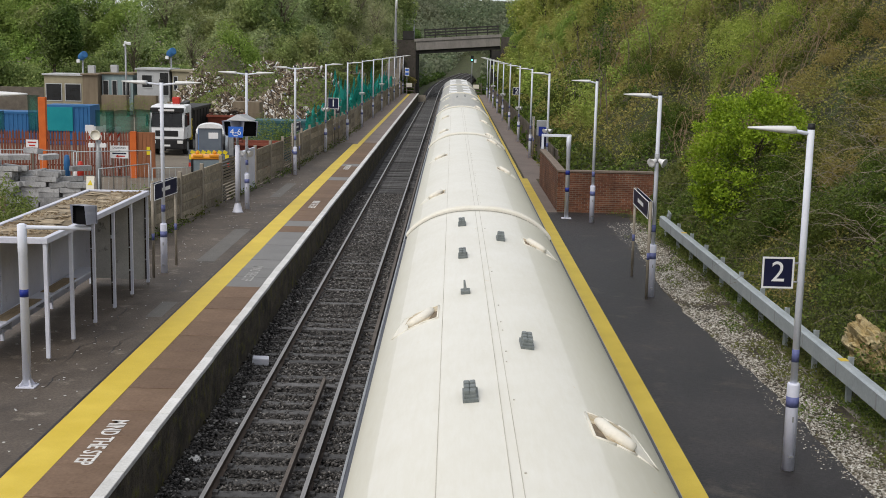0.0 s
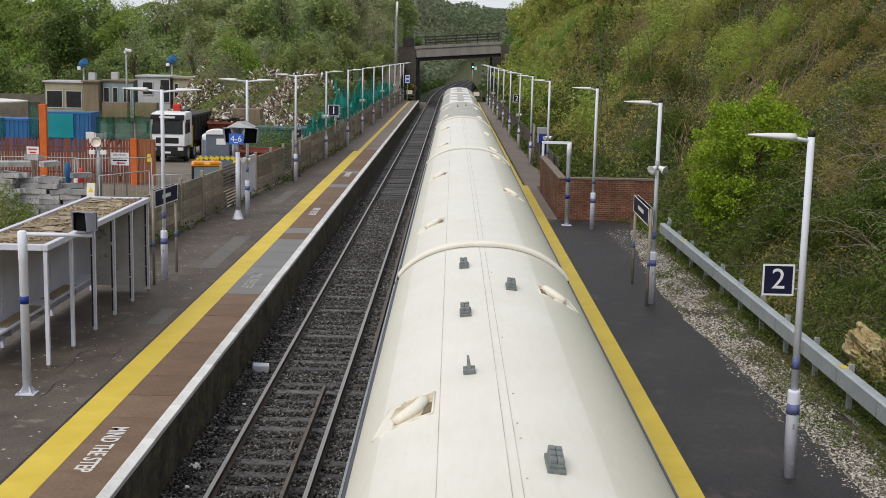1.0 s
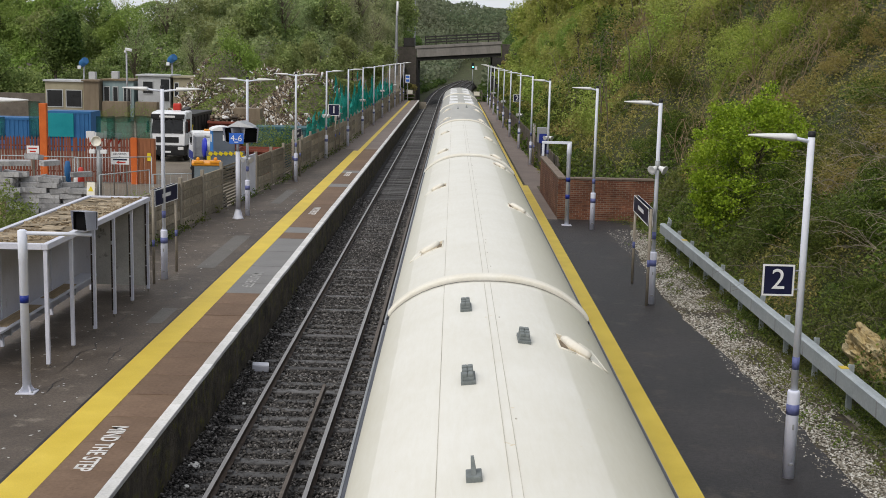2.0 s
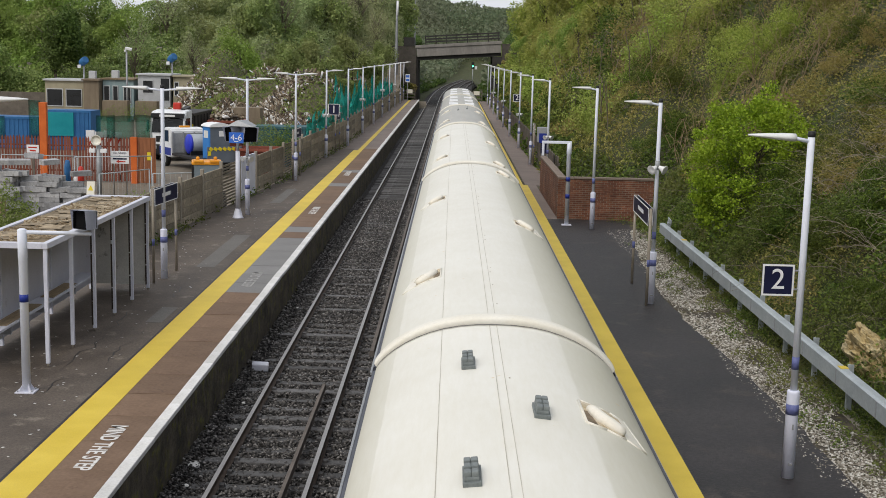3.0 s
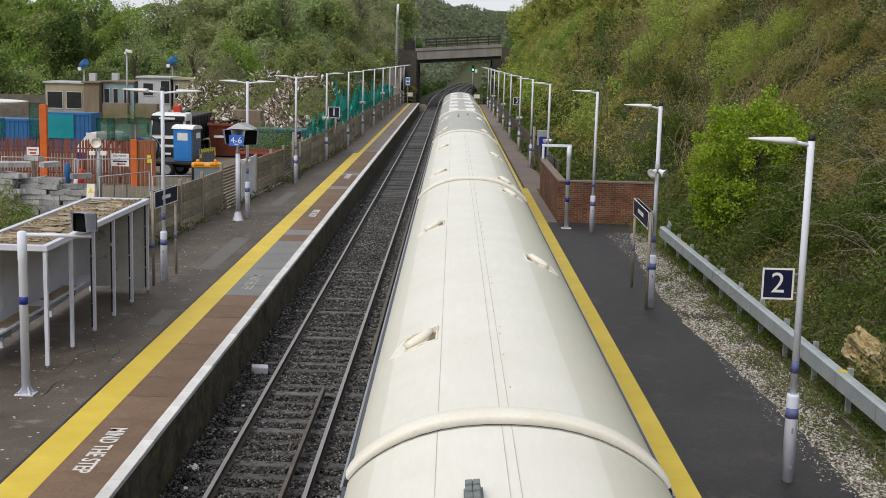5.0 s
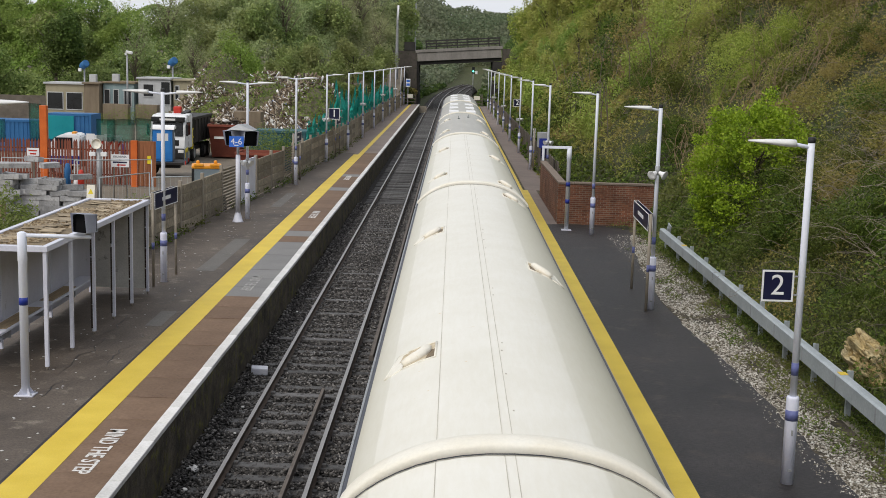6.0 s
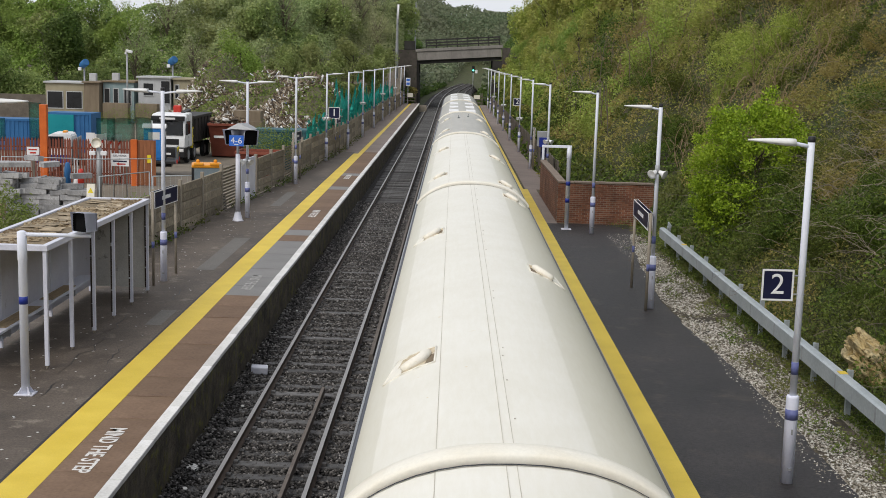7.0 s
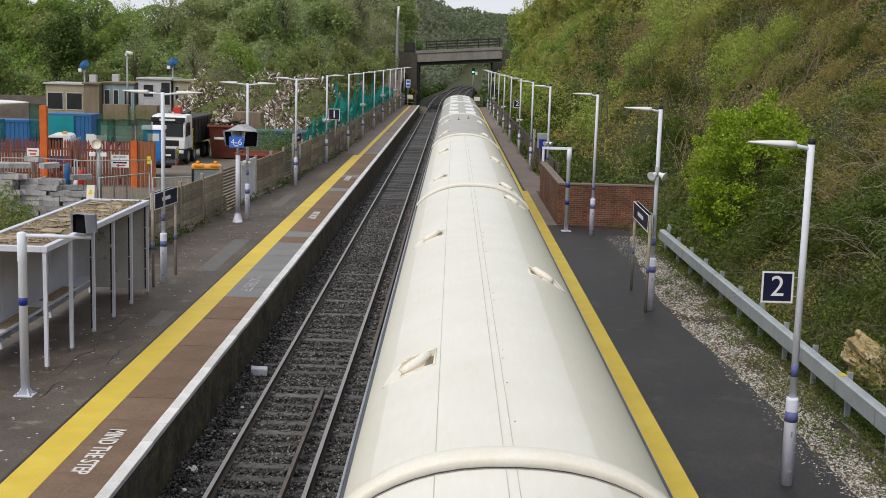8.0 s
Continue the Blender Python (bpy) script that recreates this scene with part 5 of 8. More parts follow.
# repairs, cracks and droppings on the old asphalt
M["patch_grey"] = surf("patch_grey", (0.12, 0.112, 0.10), (0.17, 0.16, 0.145), 1.5, 0.75, bump=0.4, fine=22, grain=0.4)
for x0, x1, y0, y1 in ((-3.95, -3.45, 32.5, 38.5), (-3.6, -3.25, 25.6, 27.2), (-4.1, -3.7, 47, 52)):
    b = bmesh.new()
    box(b, x0, x1, y0, y1, PZ - 0.05, PZ + 0.003)
    setting("asphalt_patch", b, M["patch_grey"], "paler repaired patch in the asphalt")
qc = random.Random(41)
for x, y, L in ((-3.95, 19.8, 1.3), (-4.15, 21.4, 3.0), (-4.2, 24.6, 2.6), (-3.5, 22.0, 1.8), (-3.7, 27.8, 2.5)):
    b = bmesh.new()
    prev = None
    for i in range(9):
        c = (x + 0.10 * L * lump(y + i, x, 0.7, 6) + 0.02 * i * L * 0.2, y + L * i / 8)
        w_ = 0.012 * (1 - abs(i - 4) / 5)
        ring = [b.verts.new((c[0] - w_, c[1], PZ + 0.004)), b.verts.new((c[0] + w_, c[1], PZ + 0.004))]
        if prev:
            b.faces.new((prev[0], prev[1], ring[1], ring[0]))
        prev = ring
    setting("asphalt_crack", b, M["black"], "dark crack in the asphalt")
ps = []
for i in range(230):
    y = 15 + 40 * rng.random() ** 1.3
    ps.append((rng.uniform(-4.9, -3.3) if rng.random() < 0.8 else rng.uniform(-5.6, -4.4), y, PZ + 0.002))
tagged(new("droppings", stones_mesh("droppings", np.array(ps), 0.028, M["white_paint"], 0.06)), "pale spots and droppings on the asphalt", "spots", kind="stuff")


# ---- works yard behind the fence ----
M["palisade"] = surf("palisade", (0.15, 0.045, 0.028), (0.25, 0.080, 0.048), 2, 0.8, bump=0.3, rnd=0.25, third=((0.12, 0.06, 0.04), 0.6))
M["orange"] = surf("orange", (0.52, 0.105, 0.018), (0.64, 0.15, 0.03), 2, 0.65, bump=0.2, grain=0.15, third=((0.35, 0.10, 0.04), 0.66))
M["sheet_brown"] = surf("sheet_brown", (0.22, 0.085, 0.04), (0.32, 0.13, 0.06), 1.5, 0.75, bump=0.2, stretch=(4, 4, 0.6), third=((0.16, 0.08, 0.05), 0.62))
M["green_net"] = netted(surf("green_net", (0.015, 0.14, 0.09), (0.03, 0.23, 0.16), 1.8, 0.8, bump=0.5, fine=14, grain=0.4), 0.3)
M["container_blue"] = surf("container_blue", (0.02, 0.105, 0.27), (0.035, 0.15, 0.34), 1, 0.6, bump=0.2, third=((0.06, 0.10, 0.16), 0.68))
M["tarp_teal"] = surf("tarp_teal", (0.0, 0.21, 0.25), (0.01, 0.28, 0.31), 1, 0.5, bump=0.3)
M["cab_white"] = surf("cab_white", (0.70, 0.71, 0.72), (0.80, 0.81, 0.82), 1.5, 0.3, bump=0.05, grain=0.06, third=((0.5, 0.48, 0.45), 0.70))
M["body_black"] = surf("body_black", (0.018, 0.017, 0.016), (0.045, 0.04, 0.037), 1.2, 0.6, bump=0.3, third=((0.10, 0.08, 0.06), 0.66))
M["tyre"] = surf("tyre", (0.012, 0.012, 0.012), (0.03, 0.029, 0.028), 4, 0.85, bump=0.3)
M["plastic_blue"] = surf("plastic_blue", (0.02, 0.17, 0.50), (0.04, 0.22, 0.58), 2, 0.5, bump=0.1, grain=0.1)
M["plastic_grey"] = surf("plastic_grey", (0.115, 0.135, 0.165), (0.15, 0.175, 0.205), 2, 0.55, bump=0.1, grain=0.1)
M["tank_grey"] = surf("tank_grey", (0.30, 0.33, 0.36), (0.42, 0.45, 0.48), 1.5, 0.4, metal=0.2, bump=0.1)
M["cap_blue"] = surf("cap_blue", (0.015, 0.03, 0.46), (0.03, 0.05, 0.55), 2, 0.4, bump=0.05)
M["hazard_yellow"] = surf("hazard_yellow", (0.72, 0.56, 0.02), (0.80, 0.65, 0.04), 3, 0.5, bump=0.05)
M["skip_red"] = surf("skip_red", (0.21, 0.055, 0.035), (0.31, 0.095, 0.06), 1, 0.75, bump=0.3, third=((0.14, 0.06, 0.045), 0.6))
M["block_grey"] = surf("block_grey", (0.24, 0.24, 0.245), (0.46, 0.46, 0.46), 2.5, 0.9, bump=0.6, rnd=0.4, third=((0.14, 0.13, 0.11), 0.56))
M["machine_orange"] = surf("machine_orange", (0.70, 0.26, 0.015), (0.82, 0.36, 0.03), 2, 0.45, bump=0.05)
M["machine_yellow"] = surf("machine_yellow", (0.62, 0.40, 0.03), (0.7, 0.48, 0.05), 2, 0.5, bump=0.05)
# Pale blue-grey base colour stands in for sky reflected in the pane.
M["glass_sky_tint"] = surf("glass_sky_tint", (0.16, 0.20, 0.22), (0.22, 0.26, 0.28), 2, 0.12, bump=0.0, grain=0.05, spec=0.6)
M["cabin_white"] = surf("cabin_white", (0.42, 0.43, 0.44), (0.54, 0.55, 0.55), 0.8, 0.7, bump=0.15, third=((0.28, 0.27, 0.24), 0.6))
M["cabin_cream"] = surf("cabin_cream", (0.28, 0.25, 0.17), (0.40, 0.36, 0.25), 0.8, 0.8, bump=0.2, third=((0.16, 0.13, 0.08), 0.6))
M["cabin_brown"] = surf("cabin_brown", (0.16, 0.125, 0.085), (0.25, 0.20, 0.14), 0.8, 0.8, bump=0.3, stretch=(3, 3, 0.5))
M["cabin_blue"] = surf("cabin_blue", (0.20, 0.28, 0.29), (0.30, 0.38, 0.38), 1, 0.7, bump=0.2, stretch=(3, 3, 0.5))
M["red_paint"] = surf("red_paint", (0.45, 0.03, 0.02), (0.55, 0.05, 0.03), 3, 0.5, bump=0.05)

# palisade fence with orange gate posts
pal = thing("palisade_fence", "rust-red steel palisade fence with tall orange posts", "fence", pose(0, 61.3, 0))
b = bmesh.new()
v = [b.verts.new(c) for c in ((-0.036, -0.012, 0.05), (0.036, -0.012, 0.05), (0.036, -0.012, 2.15), (0, -0.012, 2.28), (-0.036, -0.012, 2.15),
                              (-0.036, 0.012, 0.05), (0.036, 0.012, 0.05), (0.036, 0.012, 2.15), (0, 0.012, 2.28), (-0.036, 0.012, 2.15))]
b.faces.new(v[:5])
b.faces.new(v[5:][::-1])
for i in range(5):
    b.faces.new((v[i], v[i + 5], v[(i + 1) % 5 + 5], v[(i + 1) % 5]))
pale_steel = mesh_of("pale", b, M["palisade"])
for i in range(92):
    x = -26.6 + i * 0.15
    if abs(x + 17.6) < 0.2 or x > -13.15:
        continue
    ob = new("pale", pale_steel)
    ob.parent = pal
    ob.matrix_basis = pose(x, 0, rng.normal(0, 0.015), 0, rng.normal(0, 0.6)) @ Matrix.Diagonal((1.4, 1, 1, 1))
for z in (0.5, 1.75):
    b = bmesh.new()
    box(b, -26.7, -13.1, 0.02, 0.07, z, z + 0.07)
    part("fence_rail", b, M["palisade"], pal)
b = bmesh.new()
box(b, -17.78, -17.42, -0.12, 0.16, -0.1, 3.92, 0.02)
part("gate_post", b, M["orange"], pal, "tall orange steel post")
b = bmesh.new()
box(b, -13.22, -12.90, -0.14, 0.14, -0.1, 2.30, 0.02)
part("gate_post", b, M["orange"], pal, "short orange steel post")
b = bmesh.new()
box(b, -12.88, -11.98, -0.03, 0.03, 0.0, 2.28, 0.01)
pn = part("gate_sheet", b, M["sheet_brown"], pal, "rust-brown steel sheet")
for k in range(5):
    b = bmesh.new()
    box(b, -12.84 + k * 0.19, -12.80 + k * 0.19, -0.05, -0.03, 0.05, 2.25)
    part("sheet_rib", b, M["sheet_brown"], pn)
b = bmesh.new()
box(b, -12.40, -12.22, -0.06, -0.05, 1.15, 1.55)
part("yellow_tag", b, M["hazard_yellow"], pn, "small yellow tag")


def net_panel(x0, x1, y, z0, z1, seed, label="green shade netting tied above the steel fence"):
    b = bmesh.new()
    rows = []
    n_ = max(4, int((x1 - x0) / 0.25))
    for i in range(n_ + 1):
        x = x0 + (x1 - x0) * i / n_
        rows.append([b.verts.new((x, y + 0.09 * lump(x, j, 1.7, seed), z0 + (z1 - z0) * j / 5 + 0.10 * lump(x, j, 1.1, seed + 9) * (j in (0, 5)))) for j in range(6)])
    for r, s in zip(rows, rows[1:]):
        for j in range(5):
            b.faces.new((r[j], s[j], s[j + 1], r[j + 1])).smooth = True
    bmesh.ops.solidify(b, geom=b.faces[:], thickness=0.01)
    tagged(part("shade_netting", b, M["green_net"]), label, "netting", "netting on the yard fence")


net_panel(-15.0, -14.05, 61.45, 2.2, 3.35, 1)
net_panel(-14.5, -13.1, 61.55, 2.15, 3.30, 2)
net_panel(-13.0, -12.15, 61.35, 2.25, 3.42, 3)
net_panel(-18.4, -17.8, 61.5, 2.1, 4.0, 4)
net_panel(-20.6, -19.6, 61.5, 2.0, 3.2, 5)

hoard = thing("site_hoarding", "white site hoarding with faint red stripes behind the steel fence", "hoarding", pose(-15.75, 62.2, 0))
for k in range(4):
    b = bmesh.new()
    box(b, k * 0.46, k * 0.46 + 0.44, 0, 0.03, 0.3, 2.52 - 0.06 * (k % 2), 0.006)
    bd = part("board", b, M["sign_white"], hoard)
    b = bmesh.new()
    turn_box(b, pose(k * 0.46 + 0.22, -0.006, 1.9, 0, 35), 0.10, 0.008, 0.62)
    part("red_stripe", b, M["red_paint"], bd, "red diagonal stripe")
for x in (0.1, 1.7):
    b = bmesh.new()
    box(b, x - 0.04, x + 0.04, 0.031, 0.10, 0, 2.3)
    part("post", b, M["wood_grey"], hoard)

# paving and building blocks in rough stacks, each block a thing of one group
b = bmesh.new()
box(b, -0.42, 0.42, -0.15, 0.15, 0, 0.212, 0.018)
block_me = mesh_of("concrete_block", b, M["block_grey"])
rb = random.Random(3)
for x0, y0, nx, ny, nz in ((-16.0, 49.0, 2, 3, 9), (-14.2, 49.3, 2, 3, 8), (-12.5, 49.3, 1, 3, 6), (-17.9, 49.2, 2, 3, 8)):
    for k in range(nz):
        for i in range(nx):
            for j in range(ny):
                if k >= nz - 2 and rb.random() < 0.25 + 0.4 * (k == nz - 1):
                    continue
                ob = new("concrete_block", block_me)
                ob.matrix_basis = pose(x0 + i * 0.88 + rb.uniform(-0.14, 0.14) + (0.3 if k % 3 == 1 else 0), y0 + j * 0.32 + rb.uniform(-0.06, 0.06), k * 0.210 + 0.004, rb.gauss(0, 0.7 * k), rb.gauss(0, 0.7 * k), rb.uniform(-7, 7) * (0.4 + 0.2 * k))
                tagged(ob, "grey concrete building block in a rough stack", "block", "blocks stacked in the yard")
for x, y, z, r1, r2 in ((-14.6, 49.3, 1.94, 8, 20), (-14.2, 49.8, 2.15, -6, -30), (-13.5, 49.6, 1.94, 5, 60), (-15.4, 49.1, 1.94, 10, 15), (-12.2, 49.6, 1.50, 0, 40), (-15.9, 49.2, 2.15, 5, 80)):
    ob = new("concrete_block", block_me)
    ob.matrix_basis = pose(x, y, z, r1, 0, r2)
    tagged(ob, "grey concrete building block in a rough stack", "block", "blocks stacked in the yard")


def mesh_barrier(x, y, turn, w=3.3, h=2.0):
    t = thing("site_barrier", "galvanised tubular site fence panel", "barrier", pose(x, y, 0, 0, 0, turn), "site fence panels")
    for a, c in (((0, 0, 0.05), (0, 0, h)), ((w, 0, 0.05), (w, 0, h)), ((0, 0, h), (w, 0, h)), ((0, 0, 0.2), (w, 0, 0.2))):
        b = bmesh.new()
        tube(b, a, c, 0.022, seg=8)
        part("frame_tube", b, M["galvanised"], t)
    for k in range(1, 11):
        b = bmesh.new()
        tube(b, (w * k / 11, 0, 0.2), (w * k / 11, 0, h), 0.004, seg=4)
        part("wire", b, M["galvanised"], t)
    for k in (0, w):
        b = bmesh.new()
        box(b, k - 0.12, k + 0.12, -0.3, 0.3, 0, 0.1, 0.02)
        part("foot_block", b, M["black"], t)


mesh_barrier(-16.7, 53.0, 0)
mesh_barrier(-13.4, 52.6, 25)
mesh_barrier(-10.6, 46.6, 62, 2.8, 1.9)
mesh_barrier(-9.2, 49.3, 28, 2.6, 1.7)

t = thing("speaker_post", "grey yard pole with white horn loudspeaker and floodlights", "post", pose(-13.14, 55.4, 0))
b = bmesh.new()
lathe(b, [(0.12, 0), (0.12, 2.3), (0.05, 2.32)], seg=10)
part("pole", b, M["grey_metal"], t)
b = bmesh.new()
lathe(b, [(0.06, -0.12), (0.09, 0), (0.22, 0.16), (0.24, 0.17), (0.10, 0.06)], pose(-0.08, -0.05, 2.52, 82, 0, 8), 14)
part("horn_speaker", b, M["roof_rim"], t, "cream horn loudspeaker")
for s in (-1, 1):
    b = bmesh.new()
    box(b, s * 0.26 - 0.14, s * 0.26 + 0.14, -0.2, -0.05, 1.98, 2.16, 0.02)
    part("floodlight", b, M["sign_white"], t)

t = thing("delivery_sign", "white yard sign for deliveries with a red arrow", "sign", pose(-12.35, 56.0, 1.73))
s = flat_text_sign("sign_board", "", 0.84, 0.58, None, 0.1, pose(0, 0, 0), M["sign_white"], M["black"], None, t)
words("sign_lettering", "DELIVERIES", 0.125, pose(0, -0.016, 0.19, 90), M["navy"], s)
words("sign_lettering", "&", 0.11, pose(0, -0.016, 0.05, 90), M["navy"], s)
b = bmesh.new()
box(b, -0.32, 0.32, -0.018, -0.012, -0.10, -0.03)
part("sign_bar", b, M["navy"], s, "dark bar of unreadable words")
b = bmesh.new()
v = [b.verts.new((x, -0.017, z)) for x, z in ((-0.18, -0.19), (-0.04, -0.11), (-0.04, -0.16), (0.26, -0.16), (0.26, -0.22), (-0.04, -0.22), (-0.04, -0.27))]
b.faces.new(v)
part("arrow", b, M["red_paint"], s, "red arrow")
for x in (-0.3, 0.3):
    b = bmesh.new()
    box(b, x - 0.03, x + 0.03, 0.015, 0.06, -1.73, 0.2)
    part("leg", b, M["wood_grey"], t)
t = thing("warning_sign", "small white yard sign with red marks", "sign", pose(-16.35, 56.0, 2.03))
s = flat_text_sign("sign_board", "", 0.56, 0.36, None, 0.1, pose(0, 0, 0), M["sign_white"], M["black"], None, t)
b = bmesh.new()
box(b, -0.20, 0.20, -0.018, -0.012, 0.03, 0.09)
part("sign_bar", b, M["red_paint"], s, "red bar of unreadable words")
b = bmesh.new()
box(b, -0.14, 0.14, -0.018, -0.012, -0.12, -0.05)
part("sign_bar", b, M["red_paint"], s, "red arrow bar")
b = bmesh.new()
box(b, -0.05, 0.05, 0.02, 0.08, -2.03, 0.1)
part("leg", b, M["wood_grey"], t)
for x, y, c, h in ((-14.0, 51.5, "hazard_yellow", 0.9), (-13.45, 51.8, "container_blue", 1.35), (-13.1, 51.9, "sign_white", 0.9), (-12.85, 51.7, "red_paint", 1.1), (-15.2, 48.2, "hazard_yellow", 1.6)):
    b = bmesh.new()
    lathe(b, [(0.14, 0), (0.14, h * 0.8), (0.10, h), (0.05, h + 0.04)], seg=10)
    tagged(part("site_bollard", b, M[c], at=pose(x, y, 0.55 if h > 1 else 0.4)), "coloured plastic site bollard among the stacks", "bollard", "bollards in the yard")
    bb = bmesh.new()
    box(bb, -0.3, 0.3, -0.3, 0.3, 0, 0.55 if h > 1 else 0.4, 0.02)
    tagged(part("pallet_stack", bb, M["wood_pale"], at=pose(x, y, 0)), "short stack of pale wooden pallets", "pallets", "pallet stacks")
t = thing("warning_board", "pale yellow warning board leaning on the blocks", "sign", pose(-11.55, 48.6, 0.75, -12))
b = bmesh.new()
box(b, -0.16, 0.16, -0.01, 0.01, 0, 0.65, 0.004)
part("sign_board", b, M["roof_rim"], t)
b = bmesh.new()
v = [b.verts.new((x, -0.013, z)) for x, z in ((-0.11, 0.28), (0.11, 0.28), (0, 0.5))]
b.faces.new(v)
part("triangle", b, M["hazard_yellow"], t, "yellow warning triangle")


# ---- containers and site cabins ----
def container(x0, x1, y0, y1, h, mat_, label, m=None):
    t = thing("shipping_container", label, "container", pose(x0, y0, 0))
    b = bmesh.new()
    w, d = x1 - x0, y1 - y0
    n_ = int(w / 0.28)
    prof = []
    for i in range(n_):
        xa = w * i / n_
        prof += [(xa, 0.0), (xa + w / n_ * 0.45, 0.0), (xa + w / n_ * 0.55, 0.035), (xa + w / n_ * 0.95, 0.035)]
    prof += [(w, 0)]
    lo = [b.verts.new((x, y, 0.12)) for x, y in prof]
    hi = [b.verts.new((x, y, h - 0.1)) for x, y in prof]
    for i in range(len(prof) - 1):
        b.faces.new((lo[i], lo[i + 1], hi[i + 1], hi[i]))
    box(b, 0.04, w - 0.04, 0.05, d, 0.1, h - 0.03)
    part("corrugated_wall", b, mat_, t)
    for z in (0.0, h - 0.14):
        b = bmesh.new()
        box(b, -0.02, w + 0.02, -0.03, 0.08, z, z + 0.14)
        part("frame_beam", b, mat_, t)
    for x in (-0.02, w - 0.10):
        b = bmesh.new()
        box(b, x, x + 0.12, -0.04, 0.08, 0.14, h - 0.14)
        part("corner_post", b, mat_, t)
    return t


c = container(-23.9, -20.75, 80, 82.4, 2.58, M["container_blue"], "bright blue shipping container partly under teal sheeting")
b = bmesh.new()
box(b, 0.05, 2.05, -0.10, -0.045, 0.9, 2.44, 0.01)
part("tarpaulin", b, M["tarp_teal"], c, "teal sheeting")
container(-30.2, -24.4, 80.6, 83, 2.05, M["container_blue"], "low blue shipping container")
M["container_old"] = surf("container_old", (0.03, 0.095, 0.115), (0.06, 0.15, 0.17), 1, 0.7, bump=0.3, third=((0.17, 0.10, 0.06), 0.58))
container(-9.0, -5.6, 72, 74.5, 2.35, M["container_old"], "faded teal container behind the fence")


def cabin(x0, x1, y0, d, h, mat_, label, openings, roof):
    """A site cabin with framed openings set into its front."""
    t = thing("site_cabin", label, "cabin", pose(x0, y0, 0), "site cabins")
    w = x1 - x0
    b = bmesh.new()
    box(b, 0, w, 0, d, 0, h, 0.02)
    part("wall_box", b, mat_, t)
    b = bmesh.new()
    box(b, -0.15, w + 0.15, -0.2, d + 0.1, h, h + 0.16, 0.02)
    part("roof", b, roof, t)
    for kind, xa, xb, za, zb in openings:
        b = bmesh.new()
        for q in ((xa - 0.07, xb + 0.07, zb, zb + 0.08), (xa - 0.07, xb + 0.07, za - 0.08, za), (xa - 0.07, xa, za, zb), (xb, xb + 0.07, za, zb)):
            box(b, q[0], q[1], -0.06, 0.02, q[2], q[3])
        f = part("window_frame" if kind == "window" else "door_frame", b, M["cabin_white"], t)
        b = bmesh.new()
        box(b, xa, xb, -0.03, 0.0, za, zb)
        part("pane" if kind == "window" else "door_leaf", b, M["glass_dark"], f, "dark opening")
    return t


cabin(-35.3, -31.3, 115, 4, 3.5, M["cabin_cream"], "derelict cream site cabin with dark openings", [("window", 0.2, 1.6, 1.2, 2.7), ("window", 2.0, 3.4, 1.2, 2.7)], M["cabin_white"])
cabin(-31.4, -30.0, 114, 4, 3.6, M["cabin_brown"], "narrow brown timber shed", [], M["cabin_brown"])
cabin(-29.9, -27.0, 115, 5, 3.7, M["cabin_blue"], "pale blue cabin with tall white windows", [("window", 0.15, 0.6, 1.3, 3.1), ("window", 1.0, 1.4, 1.3, 3.1), ("window", 2.0, 2.6, 1.6, 3.1)], M["roof_litter"])
cabin(-26.5, -23.5, 114.6, 4, 4.2, M["cabin_white"], "white site cabin with a dark doorway", [("window", 0.5, 1.4, 2.6, 3.7), ("door", 2.15, 2.95, 1.9, 3.95)], M["cabin_white"])
cabin(-23.3, -21.3, 114.9, 5, 4.1, M["cabin_cream"], "yellowed cream cabin end", [("window", 0.2, 0.5, 2.4, 3.6), ("window", 1.4, 1.6, 2.4, 3.6)], M["cabin_cream"])
for x, y, s_ in ((-28.0, 112.6, 2.3), (-25.2, 112.8, 2.0)):
    b = bmesh.new()
    box(b, -s_ / 2, s_ / 2, -0.5, 0.5, 0, 1.9, 0.03)
    tagged(part("timber_crate", b, M["cabin_brown"], at=pose(x, y, 0)), "weathered brown timber crate beside the cabins", "crate", "crates by the cabins")
for x, z in ((-31.15, 3.74), (-29.0, 3.84)):
    b = bmesh.new()
    box(b, -0.32, 0.32, -0.3, 0.3, 0, 0.72, 0.05)
    tagged(part("air_conditioner", b, M["cabin_white"], at=pose(x, 116.2, z)), "white air conditioning box on a cabin roof", "air conditioner", "boxes on the cabin roofs")
for x, z in ((-32.2, 5.3), (-23.8, 5.8)):
    t = thing("floodlight_pole", "blue drum floodlight on a thin pole", "floodlight", pose(x, 116.9, 0), "drum floodlights")
    b = bmesh.new()
    lathe(b, [(0.09, 0), (0.08, z)], seg=8)
    part("pole", b, M["grey_metal"], t)
    b = bmesh.new()
    lathe(b, [(0.26, -0.42), (0.34, -0.2), (0.36, 0.3), (0.33, 0.45), (0.26, 0.43)], pose(0, -0.1, z, 65, 0, 50), 14)
    part("drum", b, M["container_blue"], t, "blue drum")
    b = bmesh.new()
    box(b, -0.45, -0.15, -0.5, -0.3, z - 0.6, z - 0.3, 0.03)
    part("lamp_box", b, M["sign_white"], t)
t = thing("camera_pole", "grey pole with a white security camera", "camera pole", pose(-27.3, 113.8, 0))
b = bmesh.new()
lathe(b, [(0.11, 0), (0.08, 6.4)], seg=8)
part("pole", b, M["grey_metal"], t)
b = bmesh.new()
turn_box(b, pose(0.22, -0.1, 6.6, 10, 12, 0), 0.62, 0.24, 0.24, 0.05)
turn_box(b, pose(-0.1, -0.05, 6.42), 0.2, 0.14, 0.2, 0.04)
